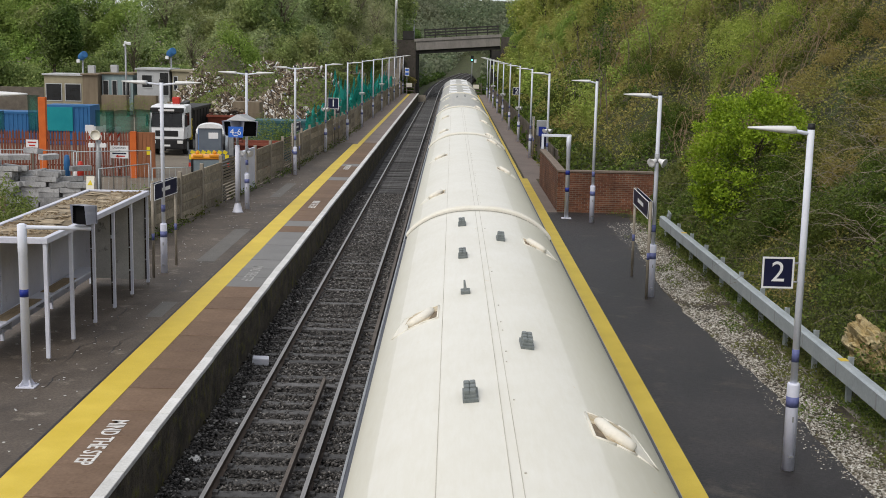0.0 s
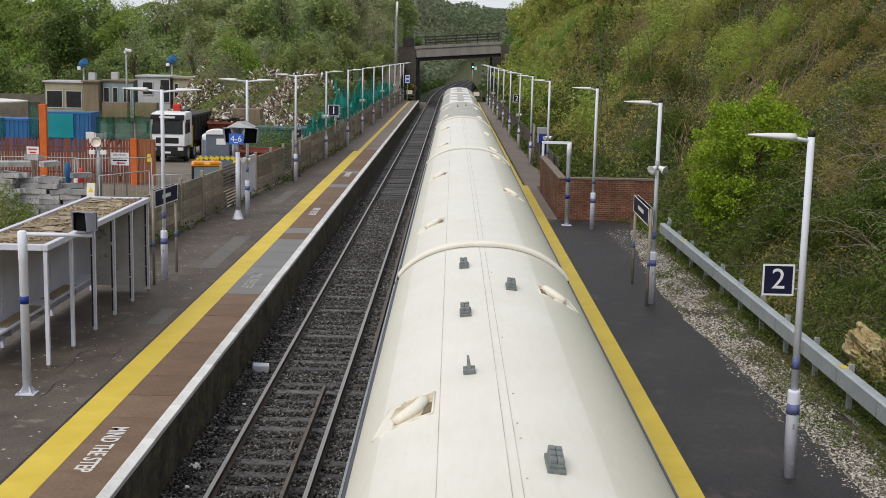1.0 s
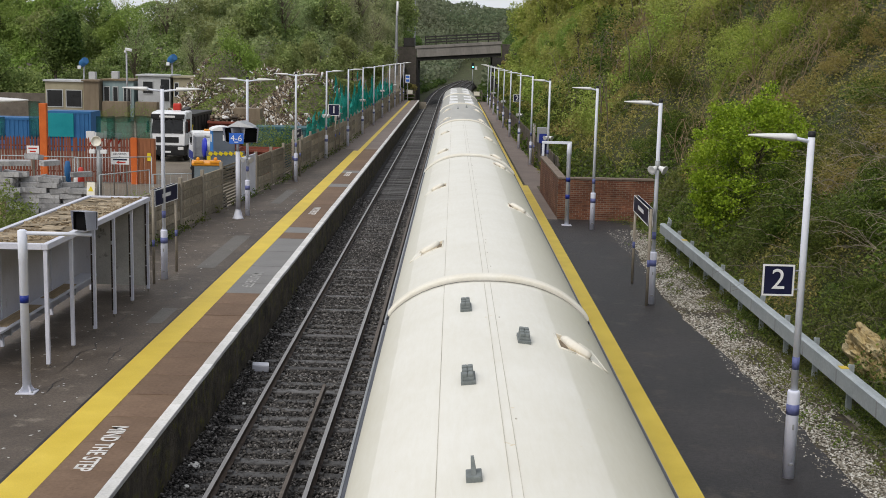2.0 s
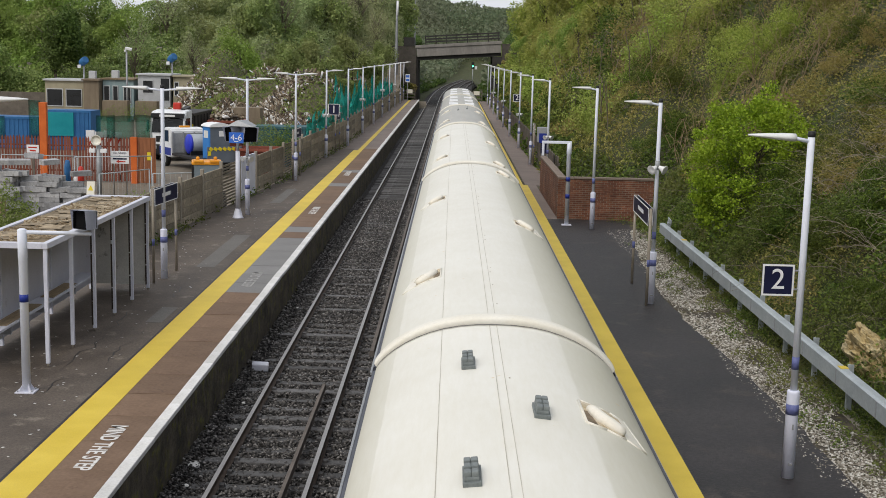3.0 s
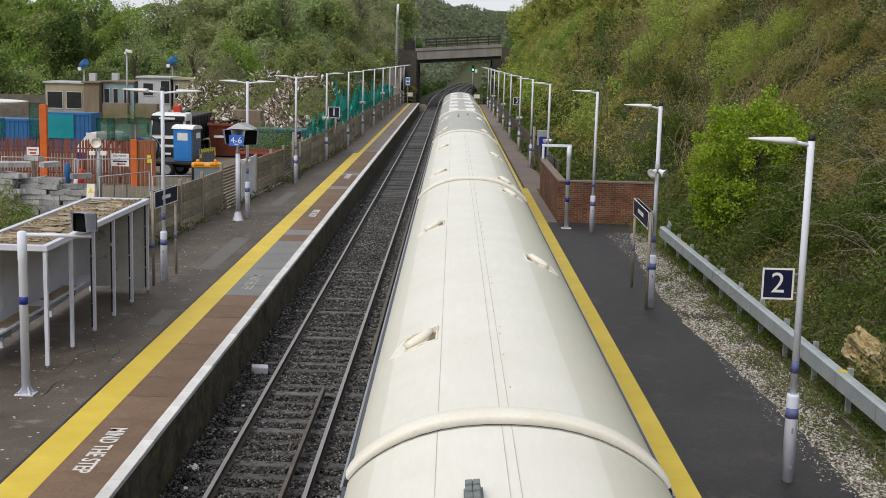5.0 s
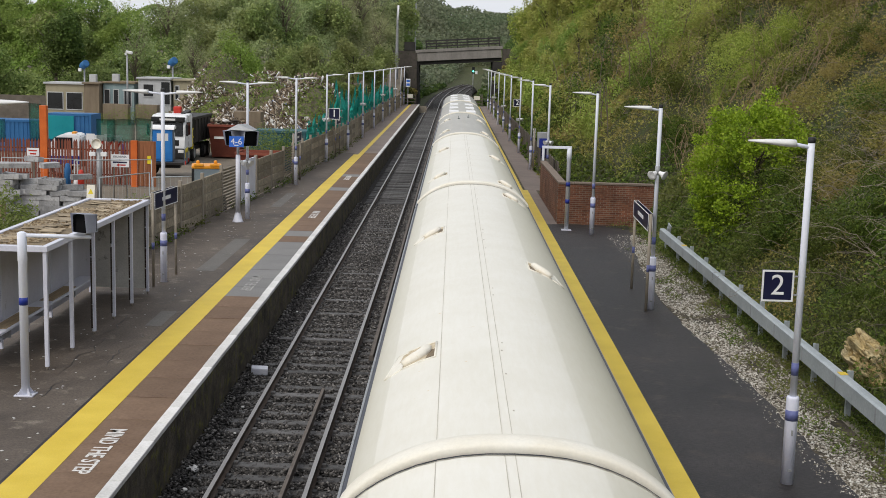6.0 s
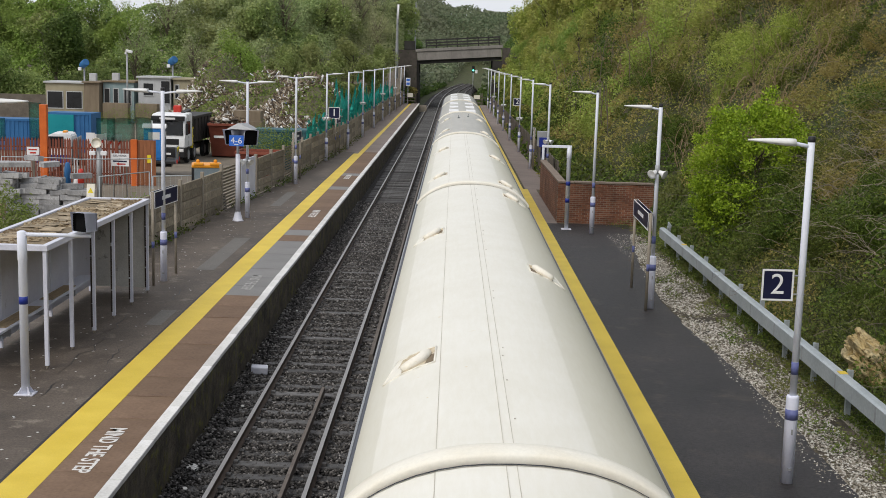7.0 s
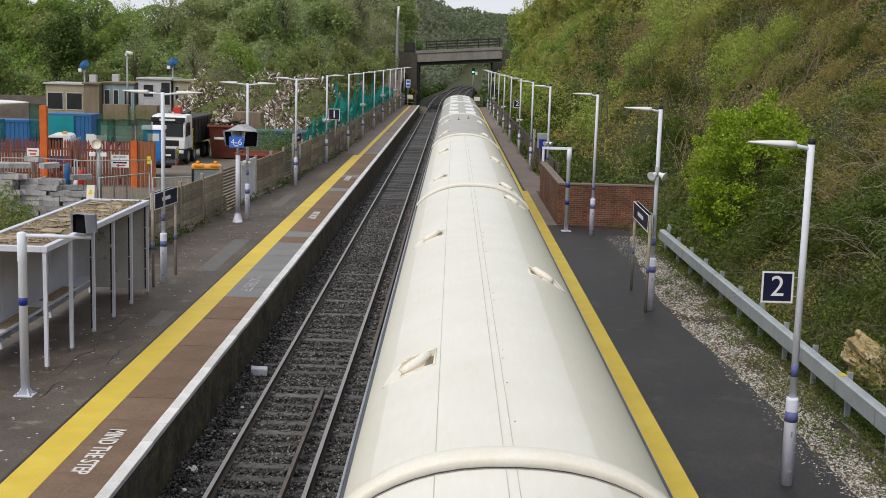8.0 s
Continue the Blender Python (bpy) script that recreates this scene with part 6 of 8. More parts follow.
part("security_camera", b, M["sign_white"], t, "white camera")
b = bmesh.new()
box(b, -44, -35.6, 117, 117.3, 0, 2.3)
tagged(part("yard_wall", b, M["wood_grey"]), "low grey block wall at the yard's edge", "wall")


# ---- vehicles ----
def wheel(parent, x, y, r, w=0.28, lift=0.0):
    b = bmesh.new()
    lathe(b, [(r * 0.62, -w / 2), (r * 0.96, -w / 2), (r, -w / 2 + 0.04), (r, w / 2 - 0.04), (r * 0.96, w / 2), (r * 0.62, w / 2)], pose(0, 0, 0, 0, 90), 20)
    wh = part("wheel", b, M["tyre"], parent, at=pose(x, y, r + lift))
    b = bmesh.new()
    lathe(b, [(r * 0.60, -w / 2 - 0.004), (r * 0.55, -w * 0.3), (r * 0.2, -w * 0.35), (r * 0.2, w * 0.35), (r * 0.55, w * 0.3), (r * 0.60, w / 2 + 0.004)], pose(0, 0, 0, 0, 90), 16)
    part("rim", b, M["grey_metal"], wh, "grey steel rim")
    return wh


def tipper():
    """Faces -y; origin under the front bumper's middle."""
    t = thing("tipper_lorry", "white-cabbed tipper lorry with a black body parked in the yard", "lorry", pose(-14.3, 73.8, 0) @ Matrix.Diagonal((0.86, 1, 1, 1)))
    b = bmesh.new()
    prof = [(-0.0, 0.95), (-0.0, 1.55), (0.10, 2.25), (0.28, 2.75), (0.5, 2.95), (2.0, 3.02), (2.15, 2.9), (2.15, 0.95)]
    lo = [b.verts.new((-1.22, y, z)) for y, z in prof]
    hi = [b.verts.new((1.22, y, z)) for y, z in prof]
    b.faces.new(lo)
    b.faces.new(hi[::-1])
    for i in range(len(prof)):
        b.faces.new((lo[i], lo[(i + 1) % 8], hi[(i + 1) % 8], hi[i]))
    bmesh.ops.bevel(b, geom=b.edges[:], offset=0.05, segments=2, affect="EDGES")
    cab_ = part("cab", b, M["cab_white"], t, "white cab")
    b = bmesh.new()
    v = [b.verts.new(c) for c in ((-1.10, 0.0, 1.72), (1.10, 0.0, 1.72), (1.06, 0.20, 2.55), (-1.06, 0.20, 2.55))]
    b.faces.new(v)
    bmesh.ops.solidify(b, geom=b.faces[:], thickness=0.04)
    part("windscreen", b, M["glass_dark"], cab_, "dark windscreen", at=pose(0, -0.03, 0))
    for s in (-1, 1):
        b = bmesh.new()
        box(b, s * 1.225 - 0.015, s * 1.225 + 0.015, 0.45, 1.5, 1.75, 2.55, 0.01)
        part("side_window", b, M["glass_dark"], cab_)
        b = bmesh.new()
        box(b, s * 1.36 - 0.08, s * 1.36 + 0.08, -0.05, 0.10, 1.75, 2.45, 0.03)
        part("mirror", b, M["black"], cab_, "black wing mirror")
        b = bmesh.new()
        box(b, s * 0.95 - 0.2, s * 0.95 + 0.2, -0.10, 0.02, 0.72, 0.92, 0.03)
        part("headlight", b, M["lantern_grey"], t, "headlight")
    b = bmesh.new()
    box(b, -0.80, 0.80, -0.03, 0.06, 1.15, 1.50, 0.03)
    part("grille", b, M["black"], cab_, "black grille")
    b = bmesh.new()
    box(b, -1.15, 1.15, -0.01, 0.35, 2.58, 2.86, 0.04)
    vis = part("sun_visor", b, M["black"], cab_, "black visor with pale lettering bar")
    b = bmesh.new()
    box(b, -0.55, 0.55, -0.02, -0.012, 2.66, 2.78)
    part("name_bar", b, M["lantern_grey"], vis)
    b = bmesh.new()
    box(b, -1.25, 1.25, -0.08, 0.5, 0.38, 0.98, 0.06)
    bum = part("bumper", b, M["black"], t, "black bumper")
    b = bmesh.new()
    box(b, -0.26, 0.26, -0.10, -0.085, 0.55, 0.66)
    part("number_plate", b, M["sign_white"], bum, "blank white plate bar")
    b = bmesh.new()
    box(b, -1.0, 1.0, 0.3, 8.0, 0.65, 0.95)
    part("chassis", b, M["black"], t)
    b = bmesh.new()
    box(b, -1.22, 1.22, 2.55, 8.2, 1.15, 2.65, 0.05)
    body = part("tipper_body", b, M["body_black"], t, "black tipper body")
    for k in range(6):
        b = bmesh.new()
        y = 2.8 + k * 1.0
        box(b, 1.22, 1.30, y, y + 0.10, 1.15, 2.6)
        part("body_rib", b, M["body_black"], body)
    b = bmesh.new()
    box(b, -1.28, 1.28, 2.5, 8.25, 2.60, 2.78, 0.03)
    part("top_rail", b, M["body_black"], body)
    for k in range(3):
        b = bmesh.new()
        box(b, -1.24, 1.24, 2.3 + 0.02 * k, 2.36 + 0.02 * k, 1.0 + 0.5 * k, 1.12 + 0.5 * k)
        part("crane_frame", b, M["hazard_yellow"], t)
    b = bmesh.new()
    turn_box(b, pose(1.1, 2.42, 1.4), 0.16, 0.2, 1.2, 0.02)
    part("crane_leg", b, M["hazard_yellow"], t, "yellow crane leg")
    b = bmesh.new()
    turn_box(b, pose(0.1, 2.4, 3.15, 0, 0, 0), 0.55, 0.4, 0.55, 0.08)
    part("crane_head", b, M["red_paint"], t, "red crane head")
    b = bmesh.new()
    turn_box(b, pose(0.4, 3.6, 2.95, 0, 12, 8), 0.3, 4.0, 0.28, 0.04)
    part("crane_boom", b, M["body_black"], t)
    for y, s in ((1.15, 1), (2.9, 1), (6.1, 1), (7.3, 1)):
        for x in (-1.05, 1.05):
            wheel(t, x, y, 0.5)
    return t


tipper()


def flatbed():
    """The lorry that drives through the yard; heads along +y, origin under the load at its tail."""
    t = thing("flatbed_lorry", "flatbed lorry carrying a blue toilet cabin and a steel tank", "lorry")
    b = bmesh.new()
    box(b, -1.0, 1.0, -1.15, 4.1, 0.58, 0.72, 0.02)
    part("load_bed", b, M["body_black"], t, "dark load bed")
    b = bmesh.new()
    box(b, -0.45, 0.45, -0.9, 5.8, 0.38, 0.58)
    part("chassis", b, M["black"], t)
    b = bmesh.new()
    box(b, -1.0, 1.0, 4.05, 4.12, 0.72, 1.85, 0.02)
    hb = part("headboard", b, M["grey_metal"], t, "grey headboard")
    for x in (-0.95, -0.33, 0.33, 0.95):
        b = bmesh.new()
        box(b, x - 0.04, x + 0.04, 4.0, 4.05, 0.72, 1.9)
        part("headboard_post", b, M["grey_metal"], hb)
    b = bmesh.new()
    prof = [(4.25, 0.45), (4.25, 2.0), (4.4, 2.12), (5.2, 2.12), (5.5, 2.0), (5.95, 1.40), (6.15, 1.30), (6.2, 0.45)]
    lo = [b.verts.new((-0.98, y, z)) for y, z in prof]
    hi = [b.verts.new((0.98, y, z)) for y, z in prof]
    b.faces.new(lo)
    b.faces.new(hi[::-1])
    for i in range(len(prof)):
        b.faces.new((lo[i], lo[(i + 1) % 8], hi[(i + 1) % 8], hi[i]))
    bmesh.ops.bevel(b, geom=b.edges[:], offset=0.05, segments=2, affect="EDGES")
    cab_ = part("cab", b, M["cab_white"], t, "white cab")
    for s in (-1, 1):
        b = bmesh.new()
        box(b, s * 0.985 - 0.012, s * 0.985 + 0.012, 4.65, 5.55, 1.32, 1.96, 0.01)
        part("side_window", b, M["glass_dark"], cab_)
        b = bmesh.new()
        box(b, s * 0.985 - 0.014, s * 0.985 + 0.014, 4.3, 6.1, 0.55, 0.98, 0.01)
        part("door_stripe", b, M["deep_blue"], cab_, "dark blue lower door panel")
        wheel(t, s * 0.86, 5.35, 0.42, 0.24, -0.14)
        wheel(t, s * 0.80, 0.75, 0.42, 0.36, -0.14)
    b = bmesh.new()
    v = [b.verts.new(c) for c in ((-0.86, 5.93, 1.47), (0.86, 5.93, 1.47), (0.80, 5.58, 1.96), (-0.80, 5.58, 1.96))]
    b.faces.new(v)
    bmesh.ops.solidify(b, geom=b.faces[:], thickness=0.04)
    part("windscreen", b, M["glass_dark"], cab_, at=pose(0, 0.04, 0.0))
    b = bmesh.new()
    box(b, -0.3, 0.3, 4.6, 4.8, 2.12, 2.22, 0.02)
    part("beacon_bar", b, M["machine_orange"], cab_, "amber beacon bar")
    # steel tank lying across the bed
    b = bmesh.new()
    lathe(b, [(0.50, -0.70), (0.55, -0.64), (0.55, 0.62), (0.50, 0.68)], pose(0.1, 2.55, 1.33, 0, -90), 22)
    tank = part("tank", b, M["tank_grey"], t, "grey steel tank")
    b = bmesh.new()
    lathe(b, [(0.555, 0.60), (0.555, 0.70), (0.45, 0.76), (0.1, 0.80)], pose(0.1, 2.55, 1.33, 0, -90), 22)
    part("tank_end", b, M["cap_blue"], tank, "deep blue tank end")
    b = bmesh.new()
    lathe(b, [(0.565, -0.55), (0.565, -0.38)], pose(0.1, 2.55, 1.33, 0, -90), 22)
    part("tank_strap", b, M["black"], tank)
    b = bmesh.new()
    box(b, -0.6, 0.8, 2.15, 2.3, 0.72, 0.95)
    box(b, -0.6, 0.8, 2.8, 2.95, 0.72, 0.95)
    part("tank_cradle", b, M["black"], tank)
    # toilet cabin
    b = bmesh.new()
    box(b, -0.55, 0.55, -0.52, 0.55, 0.73, 2.48, 0.03)
    cabn = part("toilet_cabin", b, M["plastic_blue"], t, "blue plastic toilet cabin")
    b = bmesh.new()
    box(b, -0.54, 0.56, -0.56, -0.53, 0.75, 2.46, 0.01)
    box(b, 0.555, 0.58, -0.54, 0.54, 0.75, 2.46, 0.005)
    part("cabin_wall", b, M["plastic_grey"], cabn, "slate grey wall panels")
    b = bmesh.new()
    rows = []
    for y in (-0.62, 0.62):
        rows.append([b.verts.new((0.62 * math.cos(a), y, 2.46 + 0.22 * math.sin(a))) for a in [math.pi * i / 8 for i in range(9)]])
    for i in range(8):
        b.faces.new((rows[0][i], rows[0][i + 1], rows[1][i + 1], rows[1][i]))
    b.faces.new(rows[0])
    b.faces.new(rows[1][::-1])
    b.faces.new((rows[0][0], rows[1][0], rows[1][8], rows[0][8]))
    part("cabin_roof", b, M["sign_white"], cabn, "white domed roof")
    b = bmesh.new()
    box(b, -0.05, 0.42, -0.575, -0.56, 1.95, 2.25)
    part("notice", b, M["sign_white"], cabn, "white notice")
    b = bmesh.new()
    box(b, -0.575, -0.555, -0.30, 0.30, 1.85, 2.25)
    part("notice", b, M["lantern_grey"], cabn, "pale notice")
    b = bmesh.new()
    box(b, -0.57, -0.552, -0.42, 0.42, 0.85, 2.40)
    part("cabin_door", b, M["plastic_blue"], cabn, "blue door")
    # tail board with yellow chevrons
    b = bmesh.new()
    box(b, -0.98, 0.98, -1.22, -1.16, 0.60, 1.45, 0.01)
    tb = part("tail_board", b, M["plastic_grey"], t, "grey tail board with yellow chevrons")
    for k in range(7):
        b = bmesh.new()
        turn_box(b, pose(-0.78 + k * 0.26, -1.235, 1.33, 0, 30), 0.20, 0.012, 0.17)
        part("chevron", b, M["hazard_yellow"], tb)
    for s in (-1, 1):
        b = bmesh.new()
        turn_box(b, pose(s * 0.87, -1.235, 1.10, 0, 0), 0.18, 0.012, 0.24)
        part("chevron", b, M["hazard_yellow"], tb)
        b = bmesh.new()
        box(b, s * 0.93 - 0.05, s * 0.93 + 0.05, -1.27, -1.2, 0.62, 0.82)
        part("tail_light", b, M["red_paint"], tb, "red tail light")
    return t


lorry = flatbed()


def loader():
    t = thing("compact_loader", "small yellow-orange loader with glazed cab behind the fence", "loader", pose(-6.95, 49.0, 0, 0, 0, 12))
    b = bmesh.new()
    box(b, -0.6, 0.6, 0, 1.3, 2.13, 2.25, 0.05)
    box(b, -0.52, -0.12, -0.04, 0.5, 2.22, 2.33, 0.04)
    box(b, 0.12, 0.52, -0.04, 0.5, 2.22, 2.33, 0.04)
    r = part("cab_roof", b, M["machine_orange"], t, "orange cab roof with lamps")
    for x in (-0.35, 0.35):
        b = bmesh.new()
        lathe(b, [(0.07, 2.3), (0.07, 2.42), (0.03, 2.45)], pose(x, 0.3, 0), 10)
        part("beacon", b, M["machine_orange"], r, "amber beacon")
    b = bmesh.new()
    box(b, -0.52, 0.52, 0.05, 1.2, 1.0, 2.12, 0.03)
    part("cab_glass", b, M["glass_sky_tint"], t, "cab glass with reflected sky put into its colour")
    for x in (-0.56, 0.56):
        b = bmesh.new()
        box(b, x - 0.04, x + 0.04, 0.02, 0.10, 0.9, 2.13)
        part("cab_pillar", b, M["black"], t)
    b = bmesh.new()
    box(b, -0.65, 0.65, 0.0, 2.4, 0.4, 1.0, 0.06)
    part("hull", b, M["machine_yellow"], t)
    for x in (-0.66, 0.66):
        for y in (0.35, 1.85):
            wheel(t, x, y, 0.42, 0.26)


loader()


def skip(x, y, turn, w, d, h, label):
    t = thing("waste_skip", label, "skip", pose(x, y, 0, 0, 0, turn), "waste skips")
    b = bmesh.new()
    a = [b.verts.new(c) for c in ((-w / 2 * 0.82, -d / 2 * 0.85, 0.1), (w / 2 * 0.82, -d / 2 * 0.85, 0.1), (w / 2 * 0.82, d / 2 * 0.85, 0.1), (-w / 2 * 0.82, d / 2 * 0.85, 0.1))]
    c = [b.verts.new(q) for q in ((-w / 2, -d / 2, h), (w / 2, -d / 2, h), (w / 2, d / 2, h), (-w / 2, d / 2, h))]
    b.faces.new(a[::-1])
    for i in range(4):
        b.faces.new((a[i], a[(i + 1) % 4], c[(i + 1) % 4], c[i]))
    bmesh.ops.solidify(b, geom=b.faces[:], thickness=0.05)
    s = part("hull", b, M["skip_red"], t)
    for q in ((-w / 2 - 0.05, w / 2 + 0.05, -d / 2 - 0.06, -d / 2 + 0.05), (-w / 2 - 0.05, w / 2 + 0.05, d / 2 - 0.05, d / 2 + 0.06), (-w / 2 - 0.06, -w / 2 + 0.05, -d / 2, d / 2), (w / 2 - 0.05, w / 2 + 0.06, -d / 2, d / 2)):
        b = bmesh.new()
        box(b, *q, h - 0.12, h + 0.02)
        part("rim", b, M["skip_red"], t)
    b = bmesh.new()
    turn_box(b, pose(-w * 0.15, -d / 2 * 0.93 - 0.03, h * 0.62, -6), 0.8, 0.012, 0.16)
    part("name_bar", b, M["lantern_grey"], t, "pale bar of unreadable words")
    return t


skip(-11.9, 80.6, 5, 2.15, 3.6, 2.2, "tall rusty red waste skip heaped with rubble")
skip(-7.6, 66.5, 0, 2.2, 2.0, 1.5, "rusty red waste skip behind the fence")
b = bmesh.new()
box(b, -0.9, 0.9, -0.7, 0.7, 2.2, 2.9, 0.02)
t = part("timber_box", b, M["cabin_brown"], at=pose(-11.0, 83.5, 0))
b = bmesh.new()
box(b, -1.0, 1.0, -0.8, 0.8, 0, 2.2, 0.02)
part("lower_box", b, M["cabin_brown"], t)
tagged(t, "stack of brown timber boxes by the rubble", "box")

# ---- the rubble heap ----
def heap(x, y):
    """Height of the long heap of demolition rubble."""
    h = 0.0
    for cx, cy, rx, ry, hh in ((-17.0, 106, 3.4, 9, 6.5), (-13.0, 104, 5, 9, 5.1), (-9.0, 100, 4.2, 10, 5.2), (-14.8, 97, 4.2, 6, 3.2), (-10.5, 91, 4.5, 6, 2.0)):
        d = ((x - cx) / rx) ** 2 + ((y - cy) / ry) ** 2
        h = max(h, hh * math.exp(-d * 1.1) + 0.35 * lump(x, y, 0.5, 8) * min(1, hh * math.exp(-d)))
    return h - 0.25


M["rubble_soil"] = surf("rubble_soil", (0.10, 0.095, 0.05), (0.20, 0.165, 0.115), 0.4, 0.95, bump=0.9, fine=4, grain=0.5, third=((0.09, 0.12, 0.035), 0.52), dist=0.1)
hp_ = new("rubble_mound", grid_mesh("rubble_mound", np.linspace(-27, -5.5, 60), np.linspace(80, 122, 60), heap, M["rubble_soil"]))
tagged(hp_, "overgrown heap of demolition rubble and soil", "rubble heap")
n = 30000
p = []
rr = np.random.default_rng(11)
while len(p) < n:
    x, y = rr.uniform(-21, -5.8), rr.uniform(82, 114)
    z = heap(x, y)
    if z > 0.2 and noise.noise(Vector((x * 0.22, y * 0.22, 5))) + rr.uniform(-0.3, 0.25) > 0.02:
        p.append((x, y, z + rr.uniform(0, 0.12)))
p = np.array(p)
deb, dn, dl, dp = nodes_of("debris")
dg = dn.new("ShaderNodeNewGeometry")
dr_ = ramp_node(dn, [(0.0, (0.05, 0.04, 0.03)), (0.3, (0.10, 0.070, 0.042)), (0.5, (0.185, 0.135, 0.085)), (0.7, (0.29, 0.235, 0.165)), (0.84, (0.42, 0.38, 0.31)), (0.93, (0.70, 0.69, 0.67)), (0.985, (0.74, 0.73, 0.72)), (1.0, (0.10, 0.2, 0.4))])
dl.new(dg.outputs["Random Per Island"], dr_.inputs[0])
dl.new(dr_.outputs[0], dp.inputs["Base Color"])
dp.inputs["Roughness"].default_value = 0.85
# planks and slabs: stretched boxes at all angles
cube = np.array([(a, b_, c) for a in (-1, 1) for b_ in (-1, 1) for c in (-1, 1)], float) * 0.5
quad = np.array([(0, 1, 3, 2), (4, 6, 7, 5), (0, 4, 5, 1), (2, 3, 7, 6), (0, 2, 6, 4), (1, 5, 7, 3)])
k = len(p)
dim = np.stack([rr.uniform(0.10, 0.36, k) * (1 + 2.4 * (rr.uniform(0, 1, k) > 0.82)), rr.uniform(0.05, 0.18, k), rr.uniform(0.02, 0.09, k)], 1)
vv = cube[None] * dim[:, None]
rot = rr.normal(size=(k, 3, 3))
qm, _ = np.linalg.qr(rot)
vv = np.einsum("kij,knj->kni", qm, vv) + p[:, None]
ob = new("rubble_pieces", raw_mesh("rubble_pieces", vv.reshape(-1, 3), (quad[None] + 8 * np.arange(k)[:, None, None]).reshape(-1, 4), deb))
tagged(ob, "broken planks, slabs and rubbish strewn over the heap", "rubble", kind="stuff")
k = 260
p2 = np.stack([rr.uniform(-12.75, -11.05, k), rr.uniform(79.2, 82.0, k), rr.uniform(1.95, 2.5, k)], 1)
ob = new("skip_rubble", stones_mesh("skip_rubble", p2, 0.17, deb))
tagged(ob, "pale rubble heaped in the skip", "rubble", kind="stuff")


# ---- vegetation ----
L_BANK = leafy("bank_leaves", [(0.0, (0.075, 0.096, 0.018)), (0.35, (0.175, 0.205, 0.038)), (0.75, (0.305, 0.318, 0.068)), (1.0, (0.450, 0.400, 0.135))], (0.345, 0.250, 0.095), 0.16)
L_IVY = leafy("ivy_leaves", [(0.0, (0.030, 0.056, 0.009)), (0.5, (0.078, 0.132, 0.018)), (1.0, (0.190, 0.262, 0.042))], (0.120, 0.115, 0.028), 0.3)
L_FRESH = leafy("fresh_leaves", [(0.0, (0.116, 0.190, 0.012)), (0.4, (0.210, 0.325, 0.018)), (0.8, (0.325, 0.455, 0.030)), (1.0, (0.450, 0.560, 0.060))], (0.250, 0.325, 0.020), 0.8)
L_TREE = leafy("tree_leaves", [(0.0, (0.122, 0.192, 0.055)), (0.4, (0.205, 0.298, 0.084)), (0.8, (0.305, 0.400, 0.120)), (1.0, (0.410, 0.475, 0.175))], (0.305, 0.300, 0.128), 0.07)
L_DARK = leafy("dark_leaves", [(0.0, (0.035, 0.073, 0.016)), (0.5, (0.070, 0.134, 0.025)), (1.0, (0.140, 0.218, 0.046))], (0.105, 0.134, 0.034), 0.1)
L_BUD = leafy("budding_leaves", [(0.0, (0.200, 0.255, 0.050)), (0.5, (0.310, 0.385, 0.068)), (1.0, (0.450, 0.500, 0.110))], (0.370, 0.310, 0.110), 0.12)
# Greyed leaf colour that carries distance haze for the woods past the bridge.
L_HAZE = leafy("hazed_distant_leaves", [(0.0, (0.110, 0.146, 0.082)), (0.5, (0.150, 0.195, 0.104)), (1.0, (0.205, 0.240, 0.135))], (0.185, 0.190, 0.125), 0.04)
# Budding green lightened so that the far bank's haze sits in the colour.
L_FAR = leafy("hazed_bank_leaves", [(0.0, (0.185, 0.260, 0.046)), (0.5, (0.290, 0.385, 0.070)), (1.0, (0.410, 0.500, 0.112))], (0.350, 0.300, 0.100), 0.10)
# Lighter, duller leaves: haze over the wood is mixed into their colour.
L_MIST = leafy("haze_tinted_leaves", [(0.0, (0.225, 0.305, 0.126)), (0.5, (0.310, 0.405, 0.162)), (1.0, (0.420, 0.490, 0.220))], (0.385, 0.375, 0.208), 0.06)
L_LIME = leafy("lime_leaves", [(0.0, (0.155, 0.245, 0.048)), (0.5, (0.240, 0.360, 0.066)), (1.0, (0.345, 0.470, 0.105))], (0.270, 0.330, 0.090), 0.12)
M["twig"] = surf("twig", (0.14, 0.115, 0.085), (0.26, 0.22, 0.165), 5, 0.85, bump=0.2)
M["bark"] = surf("bark", (0.055, 0.045, 0.033), (0.11, 0.092, 0.070), 4, 0.9, bump=0.6, fine=12, stretch=(3, 3, 0.6))


def clump_height(x, y):
    """How far the growth stands out from the bank."""
    return 0.25 + 0.9 * max(0, lump(x, y, 0.28, 21)) + 0.45 * max(0, lump(x, y, 0.8, 33)) + (1.2 * max(0, lump(x, y, 0.12, 44)) if y > 45 else 0)


rv = np.random.default_rng(23)
n = 400000
yy_ = 9 + 165 * rv.uniform(0, 1, n) ** 2.1
xx_ = 9.6 + 15.5 * rv.uniform(0, 1, n) ** 1.1
xx_ = np.where(yy_ > 48, xx_ - np.minimum(2.2, (yy_ - 48) * 0.2), xx_)
pts, big = [], []
for x, y, u in zip(xx_, yy_, rv.uniform(0, 1, n)):
    b0 = right_bank(x, y)
    if b0 < 0.9 + 0.05 and u > 0.25:
        continue
    h = clump_height(x, y)
    k = 1 - (1 - u) ** 2
    pts.append((x - 0.55 * h * k, y, b0 + h * k * 0.75))
pts = np.array(pts)
dist = np.hypot(pts[:, 1], pts[:, 0] - 2.9)
